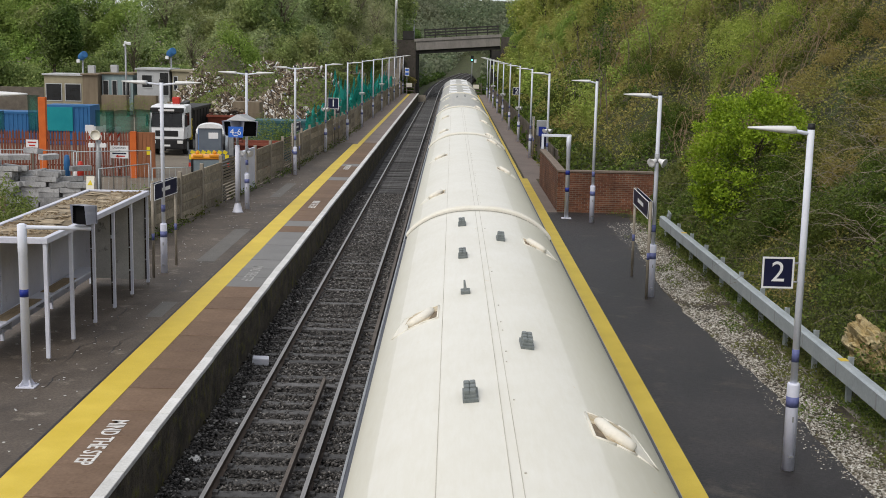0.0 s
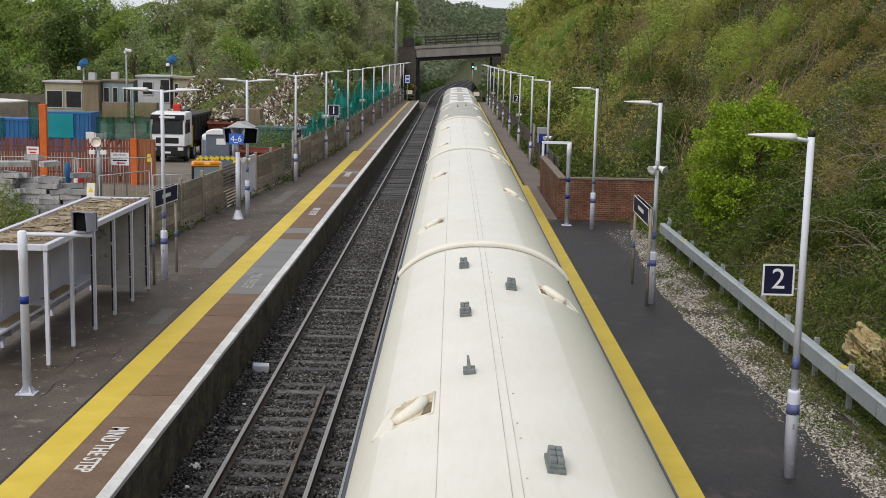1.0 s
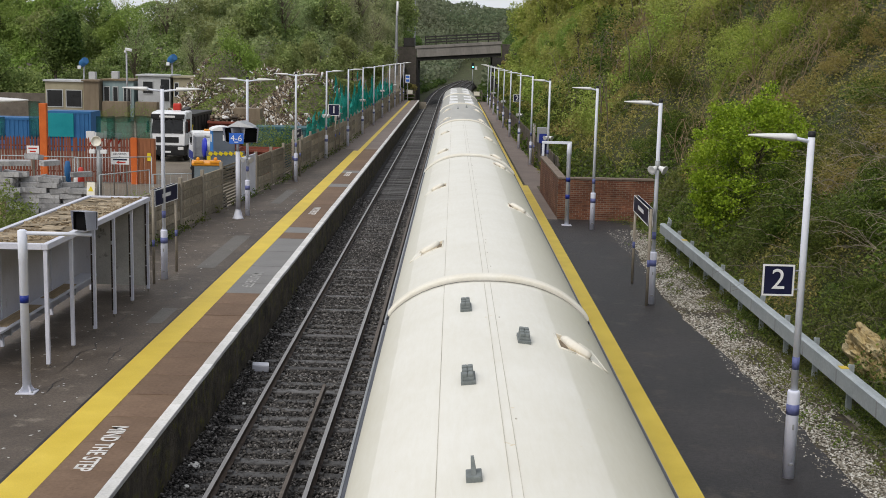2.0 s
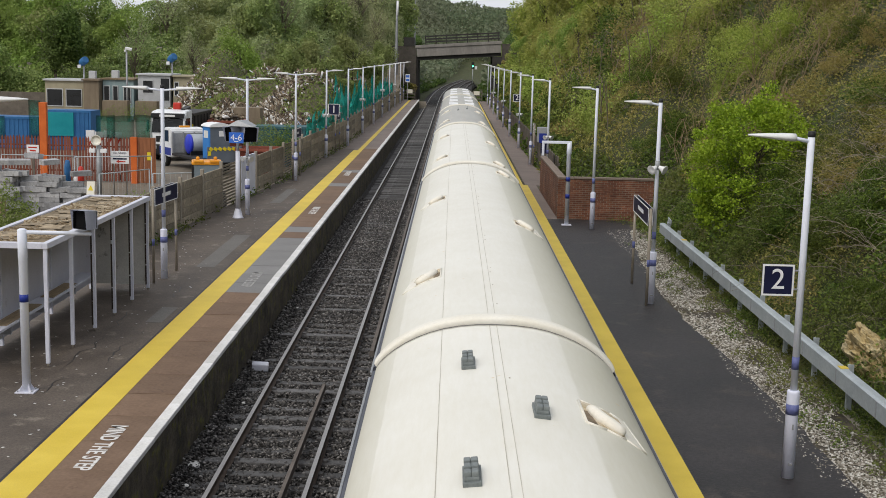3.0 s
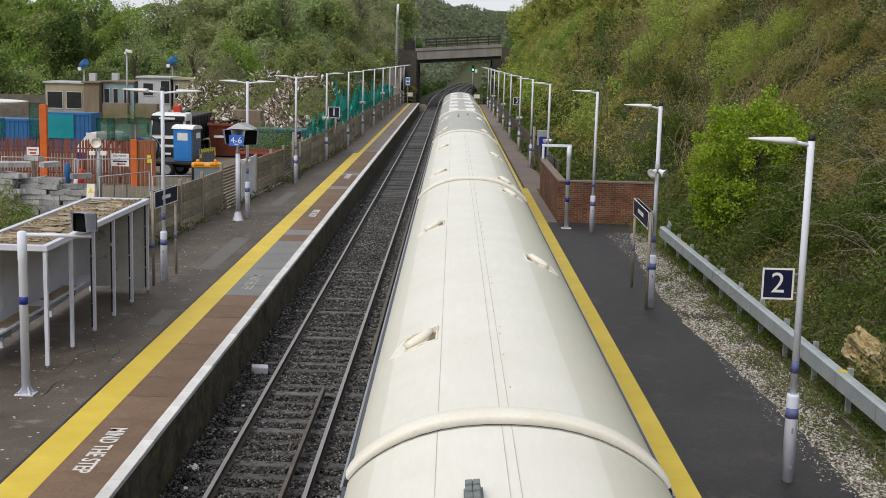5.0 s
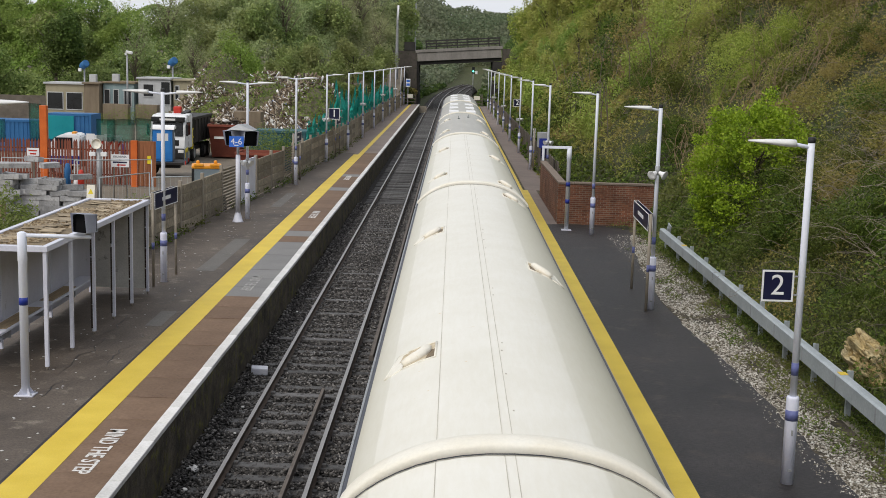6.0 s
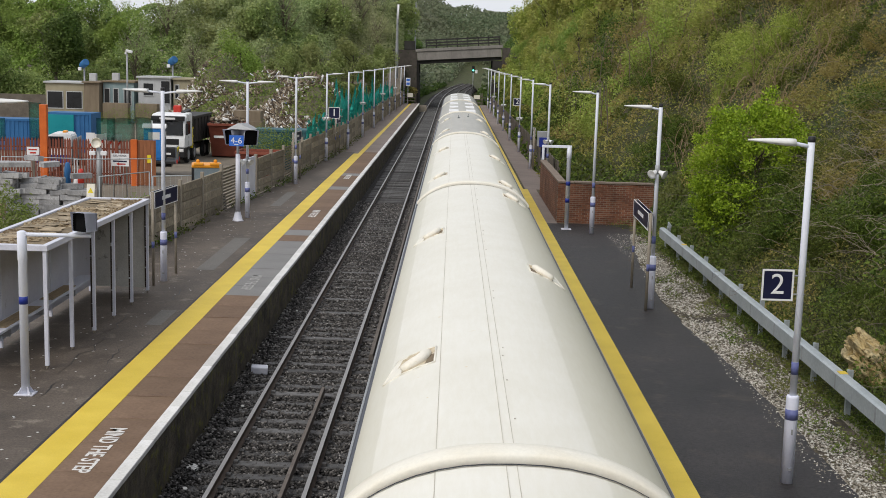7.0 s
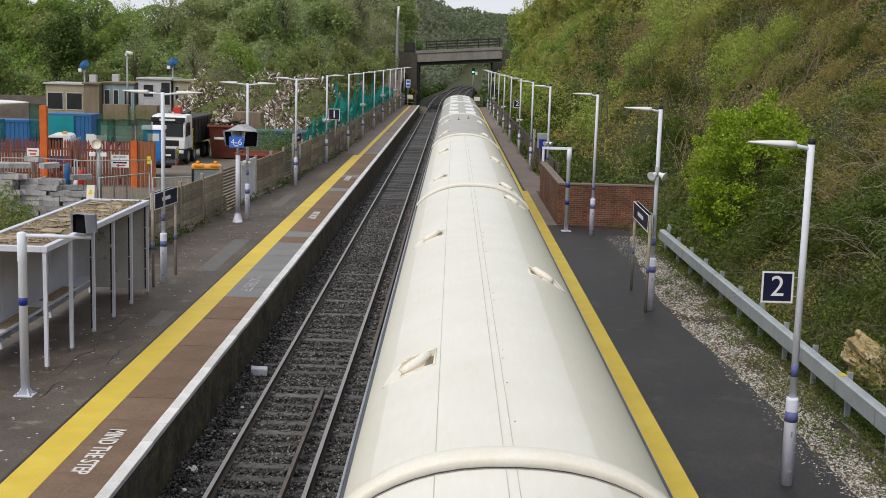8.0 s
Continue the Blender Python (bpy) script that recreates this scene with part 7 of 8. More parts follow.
ivy = np.array([noise.noise(Vector((q[0] * 0.35, q[1] * 0.2, q[2] * 0.35))) for q in pts]) + 0.35 * (pts[:, 2] < 2.6) + 0.10 * (pts[:, 2] < 3.2) - 0.12
sel = ivy > 0.05
size = 0.022 + 0.0019 * dist
tagged(new("bank_scrub", leaf_mesh("bank_scrub", pts[~sel], size[~sel], L_BANK, 0.5)), "olive and brown scrub covering the steep bank", "scrub", kind="stuff")
tagged(new("bank_ivy", leaf_mesh("bank_ivy", pts[sel], size[sel] * 1.1, L_IVY, 0.75)), "dark green ivy and nettles on the bank", "ivy", kind="stuff")


def twig_mesh(name, starts, rise, reach, r, material, seed):
    """Arching bare stems, three-sided, in one mesh."""
    q = random.Random(seed)
    verts, faces = [], []
    for s in starts:
        a = q.uniform(0, 6.28)
        dx, dy = math.cos(a) * reach * q.uniform(0.4, 1), math.sin(a) * reach * q.uniform(0.4, 1)
        up, drop = rise * q.uniform(0.5, 1.2), rise * q.uniform(0.2, 1.0)
        rr_ = r * q.uniform(0.6, 1.3)
        prev = None
        for i in range(8):
            t_ = i / 7
            c = Vector((s[0] + dx * t_, s[1] + dy * t_, s[2] + up * t_ * 1.6 - (drop + up * 0.6) * t_ * t_))
            c += Vector((q.uniform(-1, 1), q.uniform(-1, 1), q.uniform(-1, 1))) * 0.035 * reach
            ring = []
            for j in range(3):
                b_ = 2.09 * j
                ring.append(len(verts))
                w_ = rr_ * (1 - 0.75 * t_)
                verts.append((c.x + w_ * math.cos(b_), c.y + w_ * math.sin(b_) * 0.7, c.z + w_ * math.sin(b_)))
            if prev:
                for j in range(3):
                    faces.append((prev[j], prev[(j + 1) % 3], ring[(j + 1) % 3], ring[j]))
            prev = ring
    return raw_mesh(name, np.array(verts), np.array(faces), material)


st = []
qs = random.Random(77)
for i in range(1500):
    y = 14 + 44 * qs.random() ** 1.5
    x = 10.3 + 8 * qs.random()
    st.append((x - 0.2, y, right_bank(x, y) + clump_height(x, y) * 0.5))
tagged(new("bramble_stems", twig_mesh("bramble_stems", st, 0.55, 1.5, 0.0085, M["twig"], 5)), "bare arching bramble stems on the bank", "brambles", kind="stuff")
st = []
for i in range(520):
    y = 55 + 110 * qs.random()
    x = 9.5 + 13 * qs.random()
    st.append((x, y, right_bank(x, y)))
tagged(new("sapling_stems", twig_mesh("sapling_stems", st, 4.5, 1.2, 0.035, M["twig"], 6)), "thin grey sapling stems on the far bank", "saplings", kind="stuff")


def cloud(q, n_, rx, rz, cz, lobes, hollow=0.55):
    """Leaf places in overlapping lobes: an uneven crown with gaps."""
    out = []
    cs = [(0, 0, cz, 0.75)]
    for i in range(lobes):
        a, e = q.uniform(0, 6.28), q.uniform(-0.75, 0.9)
        rad = q.uniform(0.45, 0.85)
        cs.append((rx * rad * math.cos(a) * math.cos(e), rx * rad * math.sin(a) * math.cos(e), cz + rz * rad * math.sin(e) * 1.1, q.uniform(0.25, 0.5)))
    for i in range(n_):
        cx, cy, c_z, s = q.choice(cs)
        d = Vector((q.gauss(0, 1), q.gauss(0, 1), q.gauss(0, 1))).normalized() * (hollow + (1 - hollow) * q.random()) * s
        out.append((cx + d.x * rx, cy + d.y * rx, c_z + d.z * rz))
    return np.array(out)


def limb_mesh(q, h, r, n_limbs, spread):
    b = bmesh.new()
    top = Vector((q.uniform(-0.2, 0.2), q.uniform(-0.2, 0.2), h * 0.72))
    mid = Vector((q.uniform(-0.15, 0.15), q.uniform(-0.15, 0.15), h * 0.36))
    tube(b, (0, 0, -0.3), mid, r, r * 0.7, 8)
    tube(b, mid, top, r * 0.7, r * 0.25, 8)
    for i in range(n_limbs):
        a, k = q.uniform(0, 6.28), q.uniform(0.3, 0.9)
        s = mid.lerp(top, max(0, k * 1.3 - 0.35)) if k > 0.35 else mid * (k / 0.36)
        e = s + Vector((math.cos(a) * spread * q.uniform(0.4, 0.9), math.sin(a) * spread * q.uniform(0.4, 0.9), h * q.uniform(0.12, 0.3)))
        tube(b, s, e, r * 0.32, r * 0.06, 6)
    return b


def tree_kind(name, label, seed, h, rx, rz, leaves, leaf, mat_, lobes=9, hollow=0.55, limbs=9):
    q = random.Random(seed)
    t = thing(name, label, "tree" if name == "tree" else "bush")
    part("trunk", limb_mesh(q, h, 0.022 * h if limbs < 20 else 0.012 * h, limbs, rx * 0.9), M["bark"] if limbs < 20 else M["twig"], t)
    c = new("crown", leaf_mesh("crown", cloud(q, leaves, rx, rz, h - rz * 0.95, lobes, hollow), leaf, mat_, 0.6))
    c.parent = t
    return t


kinds = [
    tree_kind("tree", "leafy spring tree at the wood's edge", 1, 10, 3.2, 4.4, 5200, 0.31, L_TREE, 11),
    tree_kind("tree", "leafy spring tree at the wood's edge", 2, 9, 3.6, 3.8, 5200, 0.31, L_BUD, 11),
    tree_kind("tree", "dark ivy-clad tree at the wood's edge", 3, 11, 2.7, 5.2, 8000, 0.30, L_DARK, 9),
    tree_kind("tree", "leafy spring tree at the wood's edge", 4, 8, 3.4, 3.4, 4600, 0.31, L_TREE, 12),
    tree_kind("tree", "thin budding tree with open crown", 5, 11, 3.0, 4.6, 1900, 0.30, L_BUD, 14, 0.2),
    tree_kind("tree", "bright fresh green tree", 6, 10, 3.8, 4.6, 6400, 0.30, L_LIME, 12),
    tree_kind("tree", "slender grey-brown tree barely in leaf", 7, 12, 2.8, 5.0, 1700, 0.24, L_MIST, 14, 0.15, 46),
]
KIND_PLACE = [(-23, 158), (-27, 164), (-37.5, 125), (-30, 155), (-18, 168), (-50.0, 121), (-12.0, 164)]
for t, (x, y) in zip(kinds, KIND_PLACE):
    tagged(t, group="trees behind the yard")
    t.matrix_basis = pose(x, y, left_land(x, y))


def plant(k, x, y, z, s, turn, group):
    ob = copy_thing(kinds[k], pose(x, y, z, 0, 0, turn) @ Matrix.Diagonal((s, s, s * 1.05, 1)))
    return tagged(ob, group=group)


qt = random.Random(91)
# wooded edge behind the yard, three rows deep
for row, (y0, s0) in enumerate(((131, 0.72), (143, 0.92), (158, 1.08))):
    x = -66.0 + row * 2
    while x < -17 + row * 4:
        k = qt.choice((0, 0, 3, 3, 6, 6, 5) if x > -44 else (5, 0, 3, 5, 0))
        y = y0 + 0.25 * (x + 30) + qt.uniform(-3, 3)
        if not (abs(x + 36.5) < 3 and row == 0):
            z_, s_ = left_land(x, y), s0 * qt.uniform(0.85, 1.2)
            if x < -30 * y / 140:
                s_ = min(s_, (8.6 + 5.7 * y / 140 - z_) / ((10, 9, 11, 8, 11, 10, 12)[k] + 1) * qt.uniform(0.82, 1.0))
            plant(k, x, y, z_, s_, qt.uniform(0, 360), "trees behind the yard")
        x += qt.uniform(3.4, 5.2)
# beside the line up to the bridge and on its approach
for x, y, k, s in ((-9.5, 150, 3, 0.8), (-12.5, 142, 3, 0.85), (-15.5, 133, 0, 0.75), (-7.2, 163, 6, 0.75), (-10.5, 168, 6, 1.2), (-14.5, 160, 0, 1.1), (-18, 150, 6, 1.15), (-8.5, 176, 6, 1.25), (-13, 180, 6, 1.3),
                   (-19, 176, 0, 1.35), (-5.5, 182, 3, 1.1), (-22, 186, 6, 1.4), (-11, 190, 6, 1.5), (-16, 196, 0, 1.5), (-6.5, 152, 3, 0.45), (-6.2, 158, 0, 0.5), (-27, 180, 6, 1.4), (-33, 184, 0, 1.4)):
    plant(k, x, y, left_land(x, y), s, qt.uniform(0, 360), "trees beside the line")
# along the crest and face of the right bank
for i in range(44):
    y = 84 + 108 * (i / 43) + qt.uniform(-3, 3)
    x = 16.5 + qt.uniform(-3.5, 7)
    plant(qt.choice((1, 4, 4, 1, 1)), x, y, right_bank(x, y) - 0.4, qt.uniform(0.5, 0.95), qt.uniform(0, 360), "trees on the bank")
for i in range(20):
    y = 88 + 90 * i / 19 + qt.uniform(-2, 2)
    x = 10.8 + qt.uniform(0, 3.0)
    plant(qt.choice((4, 1, 4, 5)), x, y, right_bank(x, y) - 0.3, qt.uniform(0.32, 0.55), qt.uniform(0, 360), "trees on the bank")

# shrubs on the bank: rounded clumps of several kinds, smaller leaves where the camera is near
def shrub_mesh(seed, leaves, leaf, mat_, lobes):
    q = random.Random(seed)
    return leaf_mesh("shrub", cloud(q, leaves, 1.0, 0.85, 0.45, lobes, 0.3), leaf, mat_, 0.6)


near_shrubs = [shrub_mesh(50 + i, 5200, 0.056, m_, 26) for i, m_ in enumerate((L_BANK, L_IVY, L_BUD, L_BANK, L_IVY))]
qs2 = random.Random(8)


def put_shrub(me, x, y, s, label, group):
    ob = new("shrub", me)
    ob.matrix_basis = pose(x, y, right_bank(x, y) - 0.1 * s, 0, -25, qs2.uniform(0, 360)) @ Matrix.Diagonal((s * qs2.uniform(0.8, 1.2), s * qs2.uniform(0.9, 1.4), s * qs2.uniform(0.7, 1.15), 1))
    tagged(ob, label, "shrub", group)


for i in range(225):
    y = 13 + 50 * qs2.random() ** 1.15
    x = 10.9 + 9.5 * qs2.random()
    w_ = noise.noise(Vector((x * 0.25, y * 0.12, 6)))
    k = (1 if qs2.random() < 0.6 else 4) if x < 12.6 else (2 if w_ > 0.18 and y > 46 else 0 if w_ > -0.1 else qs2.choice((0, 1, 3)))
    put_shrub(near_shrubs[k], x, y, qs2.uniform(0.55, 1.25) * (0.7 if x < 11.6 else 1), "tangled scrub clump of olive and green leaves on the bank", "scrub clumps on the bank")
groups = {0: [], 1: [], 2: []}
for i in range(230):
    y = 56 + 116 * qs2.random()
    x = 9.6 + 13 * qs2.random() ** 1.1
    w_ = noise.noise(Vector((x * 0.12, y * 0.05, 16)))
    s_ = qs2.uniform(1.1, 2.5)
    c_ = cloud(qs2, 1500, s_, s_ * 0.9, right_bank(x, y) + 0.3 * s_, 12, 0.3)
    groups[0 if w_ > -0.05 or y > 105 else qs2.choice((1, 2, 0))].append(c_ + np.array([(x, y, 0)]))
for x, y, z, s_, k in ((-3.6, 167.5, 0.9, 1.3, 2), (-4.9, 168, 1.6, 1.8, 2), (-6.4, 168, 2.4, 2.3, 1), (-3.0, 169.5, 2.2, 0.9, 1), (9.4, 167, 1.6, 1.3, 0), (10.4, 168.5, 3.4, 1.8, 0), (11.4, 168, 5.6, 2.2, 0), (12.6, 168, 7.6, 2.2, 0), (10.2, 169, 5.4, 1.2, 1)):
    groups[k].append(cloud(qs2, 1100, s_, s_, z, 14, 0.2) + np.array([(x, y, 0)]))
for k, m_ in ((0, L_FAR), (1, L_BANK), (2, L_IVY)):
    c_ = np.concatenate(groups[k])
    tagged(new("far_bank_shrubs", leaf_mesh("far_bank_shrubs", c_, 0.035 + 0.0016 * c_[:, 1], m_, 0.6)), ("haze-paled budding", "olive brown", "dark green")[k] + " shrubs covering the far bank", "shrubs", kind="stuff")
st = []
for i in range(820):
    y, x = 15 + 16 * qs2.random(), 11.6 + 4.6 * qs2.random()
    st.append((x - 0.3, y, right_bank(x, y) + 0.9 * qs2.random()))
M["pale_twig"] = surf("pale_twig", (0.24, 0.20, 0.145), (0.40, 0.345, 0.26), 5, 0.85, bump=0.2)
tagged(new("bare_stems", twig_mesh("bare_stems", st, 0.8, 1.9, 0.007, M["pale_twig"], 15)), "pale bare climbing stems hanging over the bank", "stems", kind="stuff")

M["dry_stem"] = surf("dry_stem", (0.21, 0.150, 0.085), (0.37, 0.275, 0.160), 3, 0.9, bump=0.2)
st = []
for i in range(2600):
    y, x = 38 + 62 * qs2.random(), 11.5 + 10 * qs2.random()
    st.append((x - 0.3, y, right_bank(x, y) + 0.8 * qs2.random()))
tagged(new("dry_stems", twig_mesh("dry_stems", st, 1.5, 1.0, 0.014, M["dry_stem"], 16)), "thicket of thin brown stems not yet in leaf", "stems", kind="stuff")

# the bright bush behind the barrier
def bush_leaves(q, clumps, each, rx, rz, cz):
    """Sprays of leaves set over an uneven egg form: dense outside, dark and open between the sprays."""
    out = []
    for i in range(clumps):
        d = Vector((q.gauss(0, 1), q.gauss(0, 1), q.gauss(0, 1))).normalized()
        k = 0.86 + 0.22 * noise.noise(d * 2.2 + Vector((4, 4, 4))) + q.uniform(-0.14, 0.14)
        c = Vector((d.x * rx * k, d.y * rx * k, cz + d.z * rz * k))
        r = q.uniform(0.20, 0.44)
        for j in range(each):
            e = Vector((q.gauss(0, 1), q.gauss(0, 1), q.gauss(0, 0.75))).normalized() * r * q.random() ** 0.45
            out.append(c + e + d * 0.12)
    return np.array([tuple(v) for v in out])


q = random.Random(13)
t = thing("hawthorn_bush", "bright fresh green hawthorn bush on the bank", "bush", pose(11.70, 35.2, right_bank(11.70, 35.2) - 1.75))
part("trunk", limb_mesh(q, 4.6, 0.07, 14, 1.5), M["bark"], t)
c = new("crown", leaf_mesh("crown", bush_leaves(q, 230, 190, 1.75, 2.35, 2.2), 0.076, L_FRESH, 0.72))
c.parent = t

# undergrowth at the wood's edge, in one curtain
n = 76000
x = rv.uniform(-72, -6, n)
hgt = 3.6 + 2.6 * np.array([lump(a, 0, 0.16, 3) for a in x])
z = hgt * rv.uniform(0, 1, n) ** 0.8
yb = np.where(x > -20, 126 + (x + 20) * 1.9, 127 + 0.25 * (x + 30))
y = yb + z * 0.9 + rv.normal(0, 0.9, n) + 2.0 * np.array([lump(a, b_, 0.3, 12) for a, b_ in zip(x, z)])
base = np.array([left_land(a, b_) for a, b_ in zip(x, y)])
curtain = np.stack([x, y, base + z], 1)
tagged(new("undergrowth", leaf_mesh("undergrowth", curtain, 0.29, L_TREE, 0.6)), "dense shrubs along the wood's edge", "shrubs", kind="stuff")

# the wood's canopy above it: a lumpy wall of leaves
n = 140000
x = rv.uniform(-72, -4.5, n)
topz = 12.2 + 1.6 * np.array([lump(a, 1, 0.11, 27) for a in x]) + 1.5 * np.array([lump(a, 1, 0.35, 29) for a in x]) + 2.0 * np.clip((x + 36) / 10, 0, 1)
z = 1.5 + (topz - 1.5) * rv.uniform(0, 1, n) ** 0.85
yb = np.where(x > -20, 131 + (x + 20) * 2.2, 131 + 0.25 * (x + 30))
bulge = np.array([lump(a, c, 0.22, 51) + 0.5 * lump(a, c, 0.6, 53) for a, c in zip(x, z)])
y = yb + z * 1.25 - 4.5 * bulge + np.abs(rv.normal(0, 0.8, n))
L_GREEN = leafy("green_canopy", [(0.0, (0.150, 0.240, 0.046)), (0.5, (0.230, 0.350, 0.066)), (1.0, (0.320, 0.450, 0.100))], (0.25, 0.30, 0.09), 0.12)
west = x + 3 * rv.normal(0, 1, n) < -39
east = x + 4 * rv.normal(0, 1, n) > -27
pts = np.stack([x, y, z], 1)
tagged(new("wood_canopy", leaf_mesh("wood_canopy", pts[~west & ~east], 0.33, L_TREE, 0.6)), "continuous spring canopy of the wood behind the yard", "woodland", kind="stuff")
tagged(new("wood_canopy", leaf_mesh("wood_canopy", pts[east & ~west], 0.31, L_MIST, 0.6)), "canopy of the wood beside the line, greyed by painted haze", "woodland", kind="stuff")
tagged(new("wood_canopy", leaf_mesh("wood_canopy", pts[west], 0.33, L_GREEN, 0.6)), "bright fresh canopy at the wood's near corner", "woodland", kind="stuff")

# far wooded hill past the bridge
def hill(x, y):
    return (24 + 8 * min(1.0, max(0.0, (2 - x) / 14))) * math.exp(-((y - 505) / 82) ** 2) * (0.75 + 0.25 * math.cos((x - 10) / 60)) + 2.0 * lump(x, y, 0.03, 7) * min(1.0, max(0.0, (y - 380) / 60)) - 1.0


tagged(new("far_hill", grid_mesh("far_hill", np.linspace(-180, 200, 40), np.linspace(300, 600, 26), hill, M["soil"])), "wooded hill beyond the bridge", kind="structure")
n = 150000
x, y = rv.uniform(-90, 110, n), rv.uniform(215, 530, n)
z = np.array([max(0.0, hill(a, b_)) if b_ > 300 else 0.0 for a, b_ in zip(x, y)])
side = x - np.array([bend(b_) for b_ in y])
keep = ((side < -4.2) | (side > 7.8) | (y > 405)) & ~((y < 290) & (side > -9) & (side < 12) & (rv.uniform(0, 1, n) < 0.55))
top = 3.5 + 5.0 * np.array([abs(lump(a, b_, 0.07, 15)) for a, b_ in zip(x, y)]) * np.clip((np.abs(side - 1.8) - 4) / 8, 0.12, 1)
z = z + top * rv.uniform(0, 1, n) ** 0.7
far = np.stack([x, y, z], 1)[keep]
tagged(new("far_woods", leaf_mesh("far_woods", far, 1.05, L_HAZE, 0.7)), "spring woodland beyond the bridge with haze put into its leaf colour", "woodland", kind="stuff")
qf = random.Random(17)
for i in range(26):
    y = 205 + 90 * qf.random()
    s = qf.choice((-1, 1))
    x = bend(y) + (1.7 + s * (10 + 16 * qf.random()))
    plant(qf.choice((0, 1, 3, 4)), x, y, -0.3, qf.uniform(0.5, 1.1), qf.uniform(0, 360), "trees past the bridge")

n = 80000
y = rv.uniform(186, 330, n)
side = np.where(rv.uniform(0, 1, n) < 0.5, -1, 1) * (5.2 + 11 * rv.uniform(0, 1, n) ** 1.3)
x = np.array([bend(b_) for b_ in y]) + 1.7 + side
z = (0.6 + 0.55 * (np.abs(side) - 5.5)) * rv.uniform(0, 1, n) + 0.8 * np.array([lump(a, b_, 0.2, 19) + (right_bank(a, b_) - 0.4 if a > 7.4 else max(0.0, left_land(a, b_)) if a < -3.9 and b_ < 260 else 0.0) * 1.25 for a, b_ in zip(x, y)]) - 0.3
tagged(new("cutting_shrubs", leaf_mesh("cutting_shrubs", np.stack([x, y, z], 1), 0.36, L_DARK, 0.7)), "low green shrubs along the line past the bridge", "shrubs", kind="stuff")

# nettles and grass filling the foot of the bank behind the barrier
n = 120000
y = 12 + 34 * rv.uniform(0, 1, n) ** 1.4
x = 9.75 + 3.6 * rv.uniform(0, 1, n) ** 1.2
u = rv.uniform(0, 1, n)
hh = np.array([0.12 + 0.55 * max(0.0, 0.35 + lump(a, b_, 0.9, 61)) + 0.3 * max(0.0, lump(a, b_, 2.2, 63)) for a, b_ in zip(x, y)])
z = np.array([right_bank(a, b_) for a, b_ in zip(x, y)]) + hh * u * np.clip((x - 9.5) / 0.8, 0.25, 1)
foot = np.stack([x - 0.15 * u, y, z], 1)
L_FOOT = leafy("nettle_leaves", [(0.0, (0.050, 0.080, 0.016)), (0.5, (0.110, 0.165, 0.028)), (0.9, (0.200, 0.270, 0.050)), (1.0, (0.300, 0.290, 0.110))], (0.19, 0.175, 0.06), 0.45)
tagged(new("bank_nettles", leaf_mesh("bank_nettles", foot, 0.030 + 0.0013 * y, L_FOOT, 0.42)), "low nettles and grass at the foot of the bank", "nettles", kind="stuff")

# weeds: on the gravel verge, along the fence foot, on the heap, behind the shelter
pw = []
for i in range(26000):
    y = 10 + 34 * rv.random() ** 1.2
    x = 8.45 + 1.65 * rv.random()
    d = 1.2 * noise.noise(Vector((x * 1.6, y * 0.9, 2))) + (x - 9.1) * 0.6
    if d > 0.15:
        pw.append((x, y, PZ - 0.02 + 0.28 * rv.random() * min(1, d * 2)))
tagged(new("verge_weeds", leaf_mesh("verge_weeds", np.array(pw), 0.062, L_FOOT, 0.4)), "green weeds growing through the gravel verge", "weeds", kind="stuff")
pw = []
for i in range(2600):
    y = 32 + 60 * rv.random() ** 1.4
    if noise.noise(Vector((y * 0.5, 0, 9))) > -0.1:
        pw.append((fence_at(y) + 0.08 + 0.3 * rv.random() ** 2, y, PZ + 0.28 * rv.random() ** 2))
tagged(new("fence_weeds", leaf_mesh("fence_weeds", np.array(pw), 0.11, L_IVY, 0.4)), "small weeds along the foot of the fence", "weeds", kind="stuff")
L_HEAP = leafy("heap_grass", [(0.0, (0.085, 0.140, 0.026)), (0.5, (0.160, 0.245, 0.044)), (1.0, (0.280, 0.360, 0.085))], (0.20, 0.22, 0.07), 0.2)
pw = []
while len(pw) < 16000:
    x, y = rv.uniform(-26, -6), rv.uniform(82, 118)
    z = heap(x, y)
    if z > 0.1 and noise.noise(Vector((x * 0.22, y * 0.22, 5))) < 0.02 + 0.16 * (z > 3.2) * (x > -16):
        pw.append((x, y, z + 0.5 * rv.random() ** 2))
tagged(new("heap_weeds", leaf_mesh("heap_weeds", np.array(pw), 0.22, L_HEAP, 0.5)), "grass and weeds grown over the rubble heap", "weeds", kind="stuff")
pw = []
for cx, cy, r_, h, m_ in ((-9.3, 33.3, 0.9, 2.95, 5200), (-8.4, 32.6, 0.6, 2.6, 2600), (-8.4, 46, 0.9, 1.5, 500), (-9.5, 47.5, 0.7, 1.3, 400), (-8.0, 70.5, 1.2, 2.9, 2600), (-6.6, 71.5, 0.9, 2.8, 1800), (-6.9, 36.2, 0.5, 2.2, 900), (-27.5, 111.5, 1.6, 1.7, 700), (-25.4, 111.4, 1.6, 2.1, 800), (-23.0, 111.8, 1.4, 1.6, 600), (-29.6, 111.6, 1.0, 1.4, 300)):
    for i in range(m_):
        a, k = rv.uniform(0, 6.28), rv.random() ** 0.5
        pw.append((cx + r_ * k * math.cos(a), cy + r_ * k * math.sin(a), h * (0.3 + 0.7 * rv.random()) * (1.1 - 0.5 * k)))
tagged(new("yard_weeds", leaf_mesh("yard_weeds", np.array(pw), 0.12, L_HEAP, 0.35)), "tall fresh weeds in the yard behind the fence", "weeds", kind="stuff")

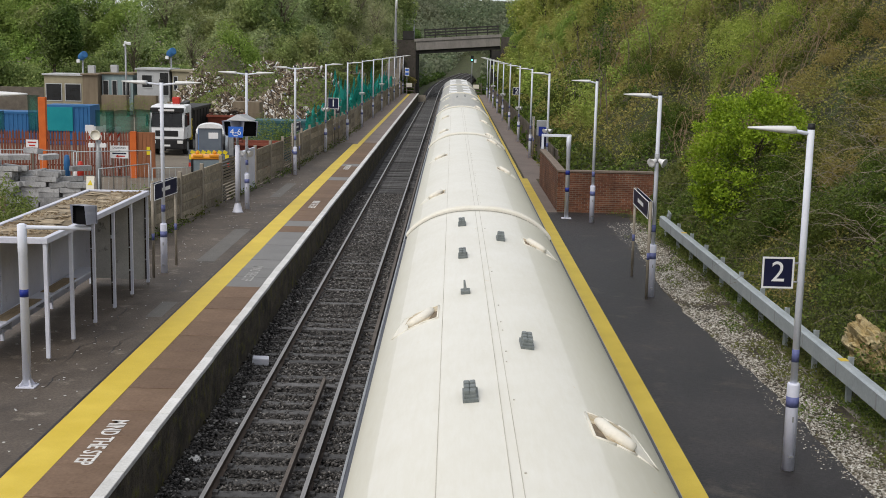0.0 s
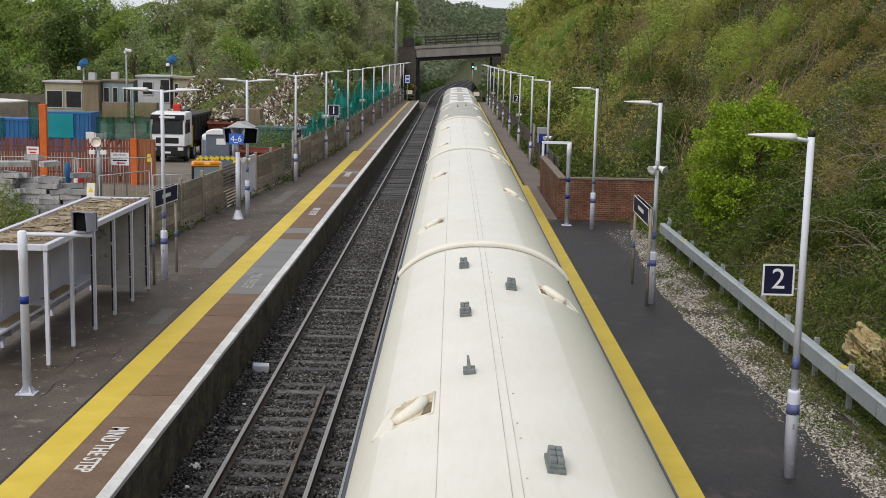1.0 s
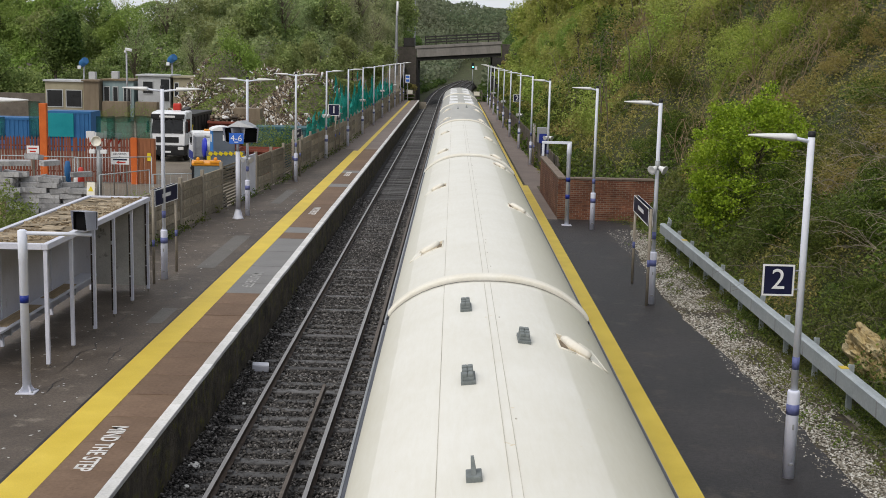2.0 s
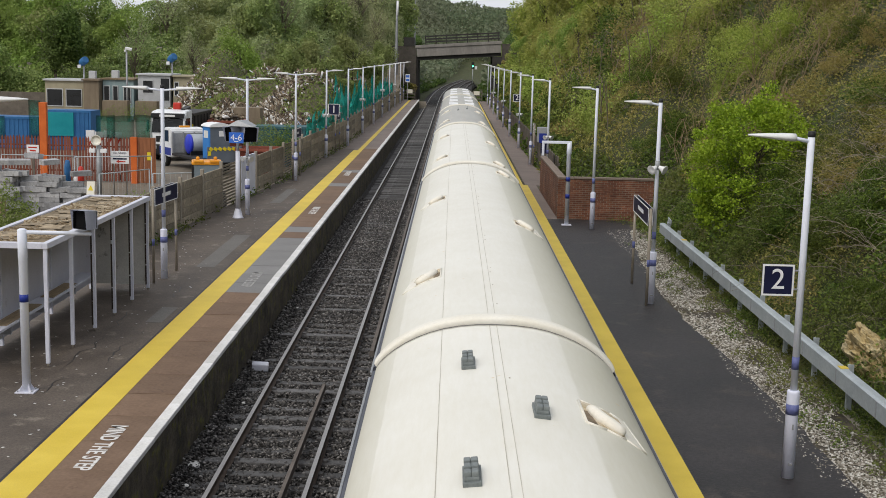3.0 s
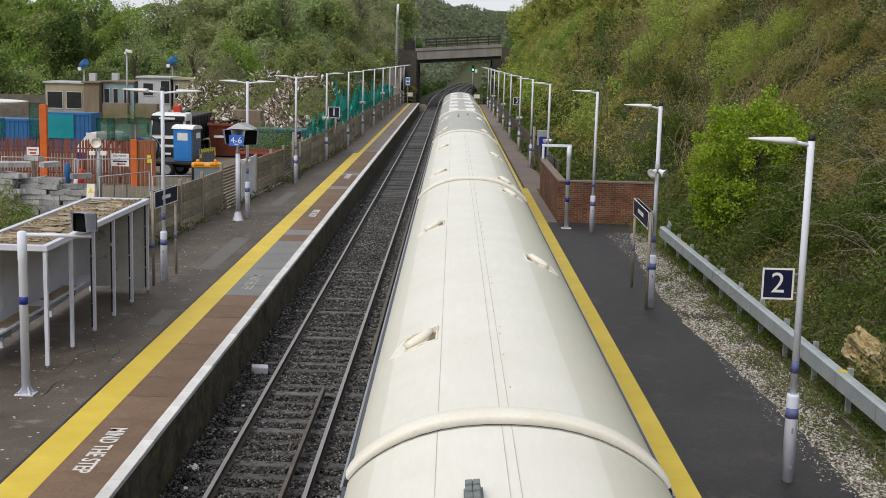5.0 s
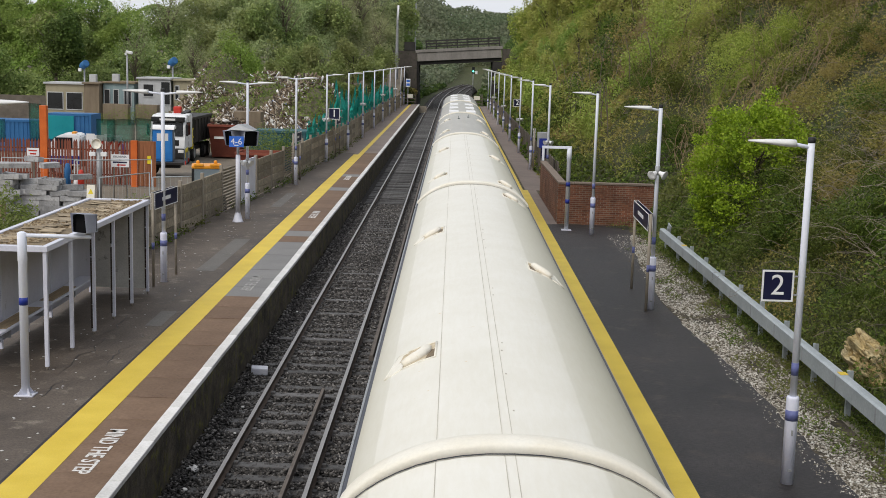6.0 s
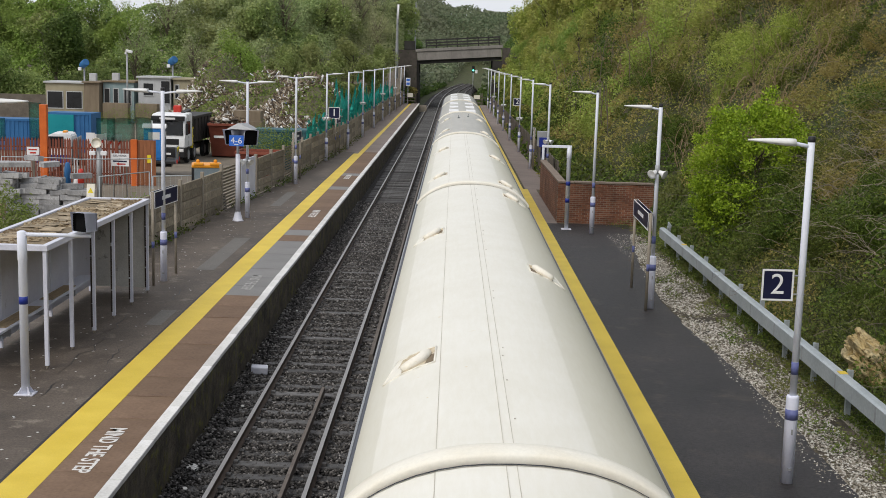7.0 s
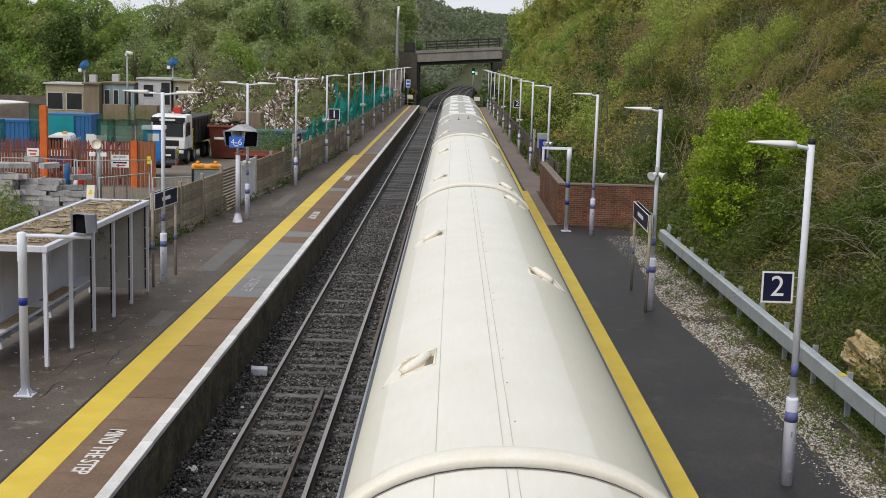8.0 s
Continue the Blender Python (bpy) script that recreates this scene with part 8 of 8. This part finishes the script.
# chalk chips on the verge, a chalk outcrop in the bank
pc = []
for i in range(34000):
    y = 12 + 30 * rv.random() ** 1.3
    x = 8.3 + 1.25 * rv.random()
    if noise.noise(Vector((x * 1.5, y * 0.8, 14))) + 0.42 - abs(x - 8.8) * 0.60 + rv.uniform(-0.38, 0.30) > 0.0:
        pc.append((x + 0.10 * lump(1, y, 1.3, 9), y, PZ - 0.012))
chip, cn, cl, cp = nodes_of("chalk_chip")
cg = cn.new("ShaderNodeNewGeometry")
cr = ramp_node(cn, [(0.0, (0.10, 0.085, 0.06)), (0.45, (0.32, 0.29, 0.235)), (1.0, (0.66, 0.64, 0.58))])
cl.new(cg.outputs["Random Per Island"], cr.inputs[0])
cl.new(cr.outputs[0], cp.inputs["Base Color"])
cp.inputs["Roughness"].default_value = 0.9
tagged(new("chalk_chips", stones_mesh("chalk_chips", np.array(pc), rv.uniform(0.009, 0.036, len(pc)), chip, 0.55)), "white chalk chips scattered on the verge", "gravel", kind="stuff")
b = bmesh.new()
bmesh.ops.create_icosphere(b, subdivisions=5, radius=0.80)
for v in b.verts:
    v.co *= 1 + 0.28 * noise.noise(v.co * 2.4) + 0.20 * noise.noise(v.co * 5) + 0.12 * noise.noise(v.co * 9) + 0.06 * noise.noise(v.co * 22)
    v.co.x *= 0.45
    v.co.y *= 1.15
ob = part("chalk_outcrop", b, M["chalk"], at=pose(10.62, 21.30, 1.42, 0, -40, 0))
tagged(ob, "yellowish chalk outcrop showing through the bank", "rock")


# ---- what moves ----
def motions():
    walk(train, [(t, pose(TRACK_R, s, 0)) for t, s in ((0.0, 11.25), (0.5, 9.42), (1.0, 7.75), (1.5, 6.20), (2.2, 4.22), (3.0, 2.08), (3.5, 1.01),
                 (4.0, 0.0), (4.5, -0.88), (5.2, -1.78), (6.0, -2.28), (6.5, -2.45), (7.0, -2.54), (7.5, -2.56), (8.0, -2.57))])
    path = ((0.0, -9.15, 61.0, 8), (0.7, -8.95, 61.4, 8), (1.5, -8.95, 62.8, 13), (2.2, -9.35, 64.8, 22), (2.8, -9.85, 66.4, 31), (3.3, -10.1, 66.6, 36),
            (4.0, -10.45, 66.6, 47), (4.6, -11.0, 66.4, 62), (5.2, -11.75, 66.4, 83), (5.8, -12.5, 66.5, 96), (6.1, -12.95, 66.5, 98), (6.5, -13.2, 66.5, 99), (7.2, -13.3, 66.5, 99), (8.0, -13.32, 66.5, 99))
    walk(lorry, [(t, pose(x, y, 0.14, 0, 0, a)) for t, x, y, a in path])


motions()
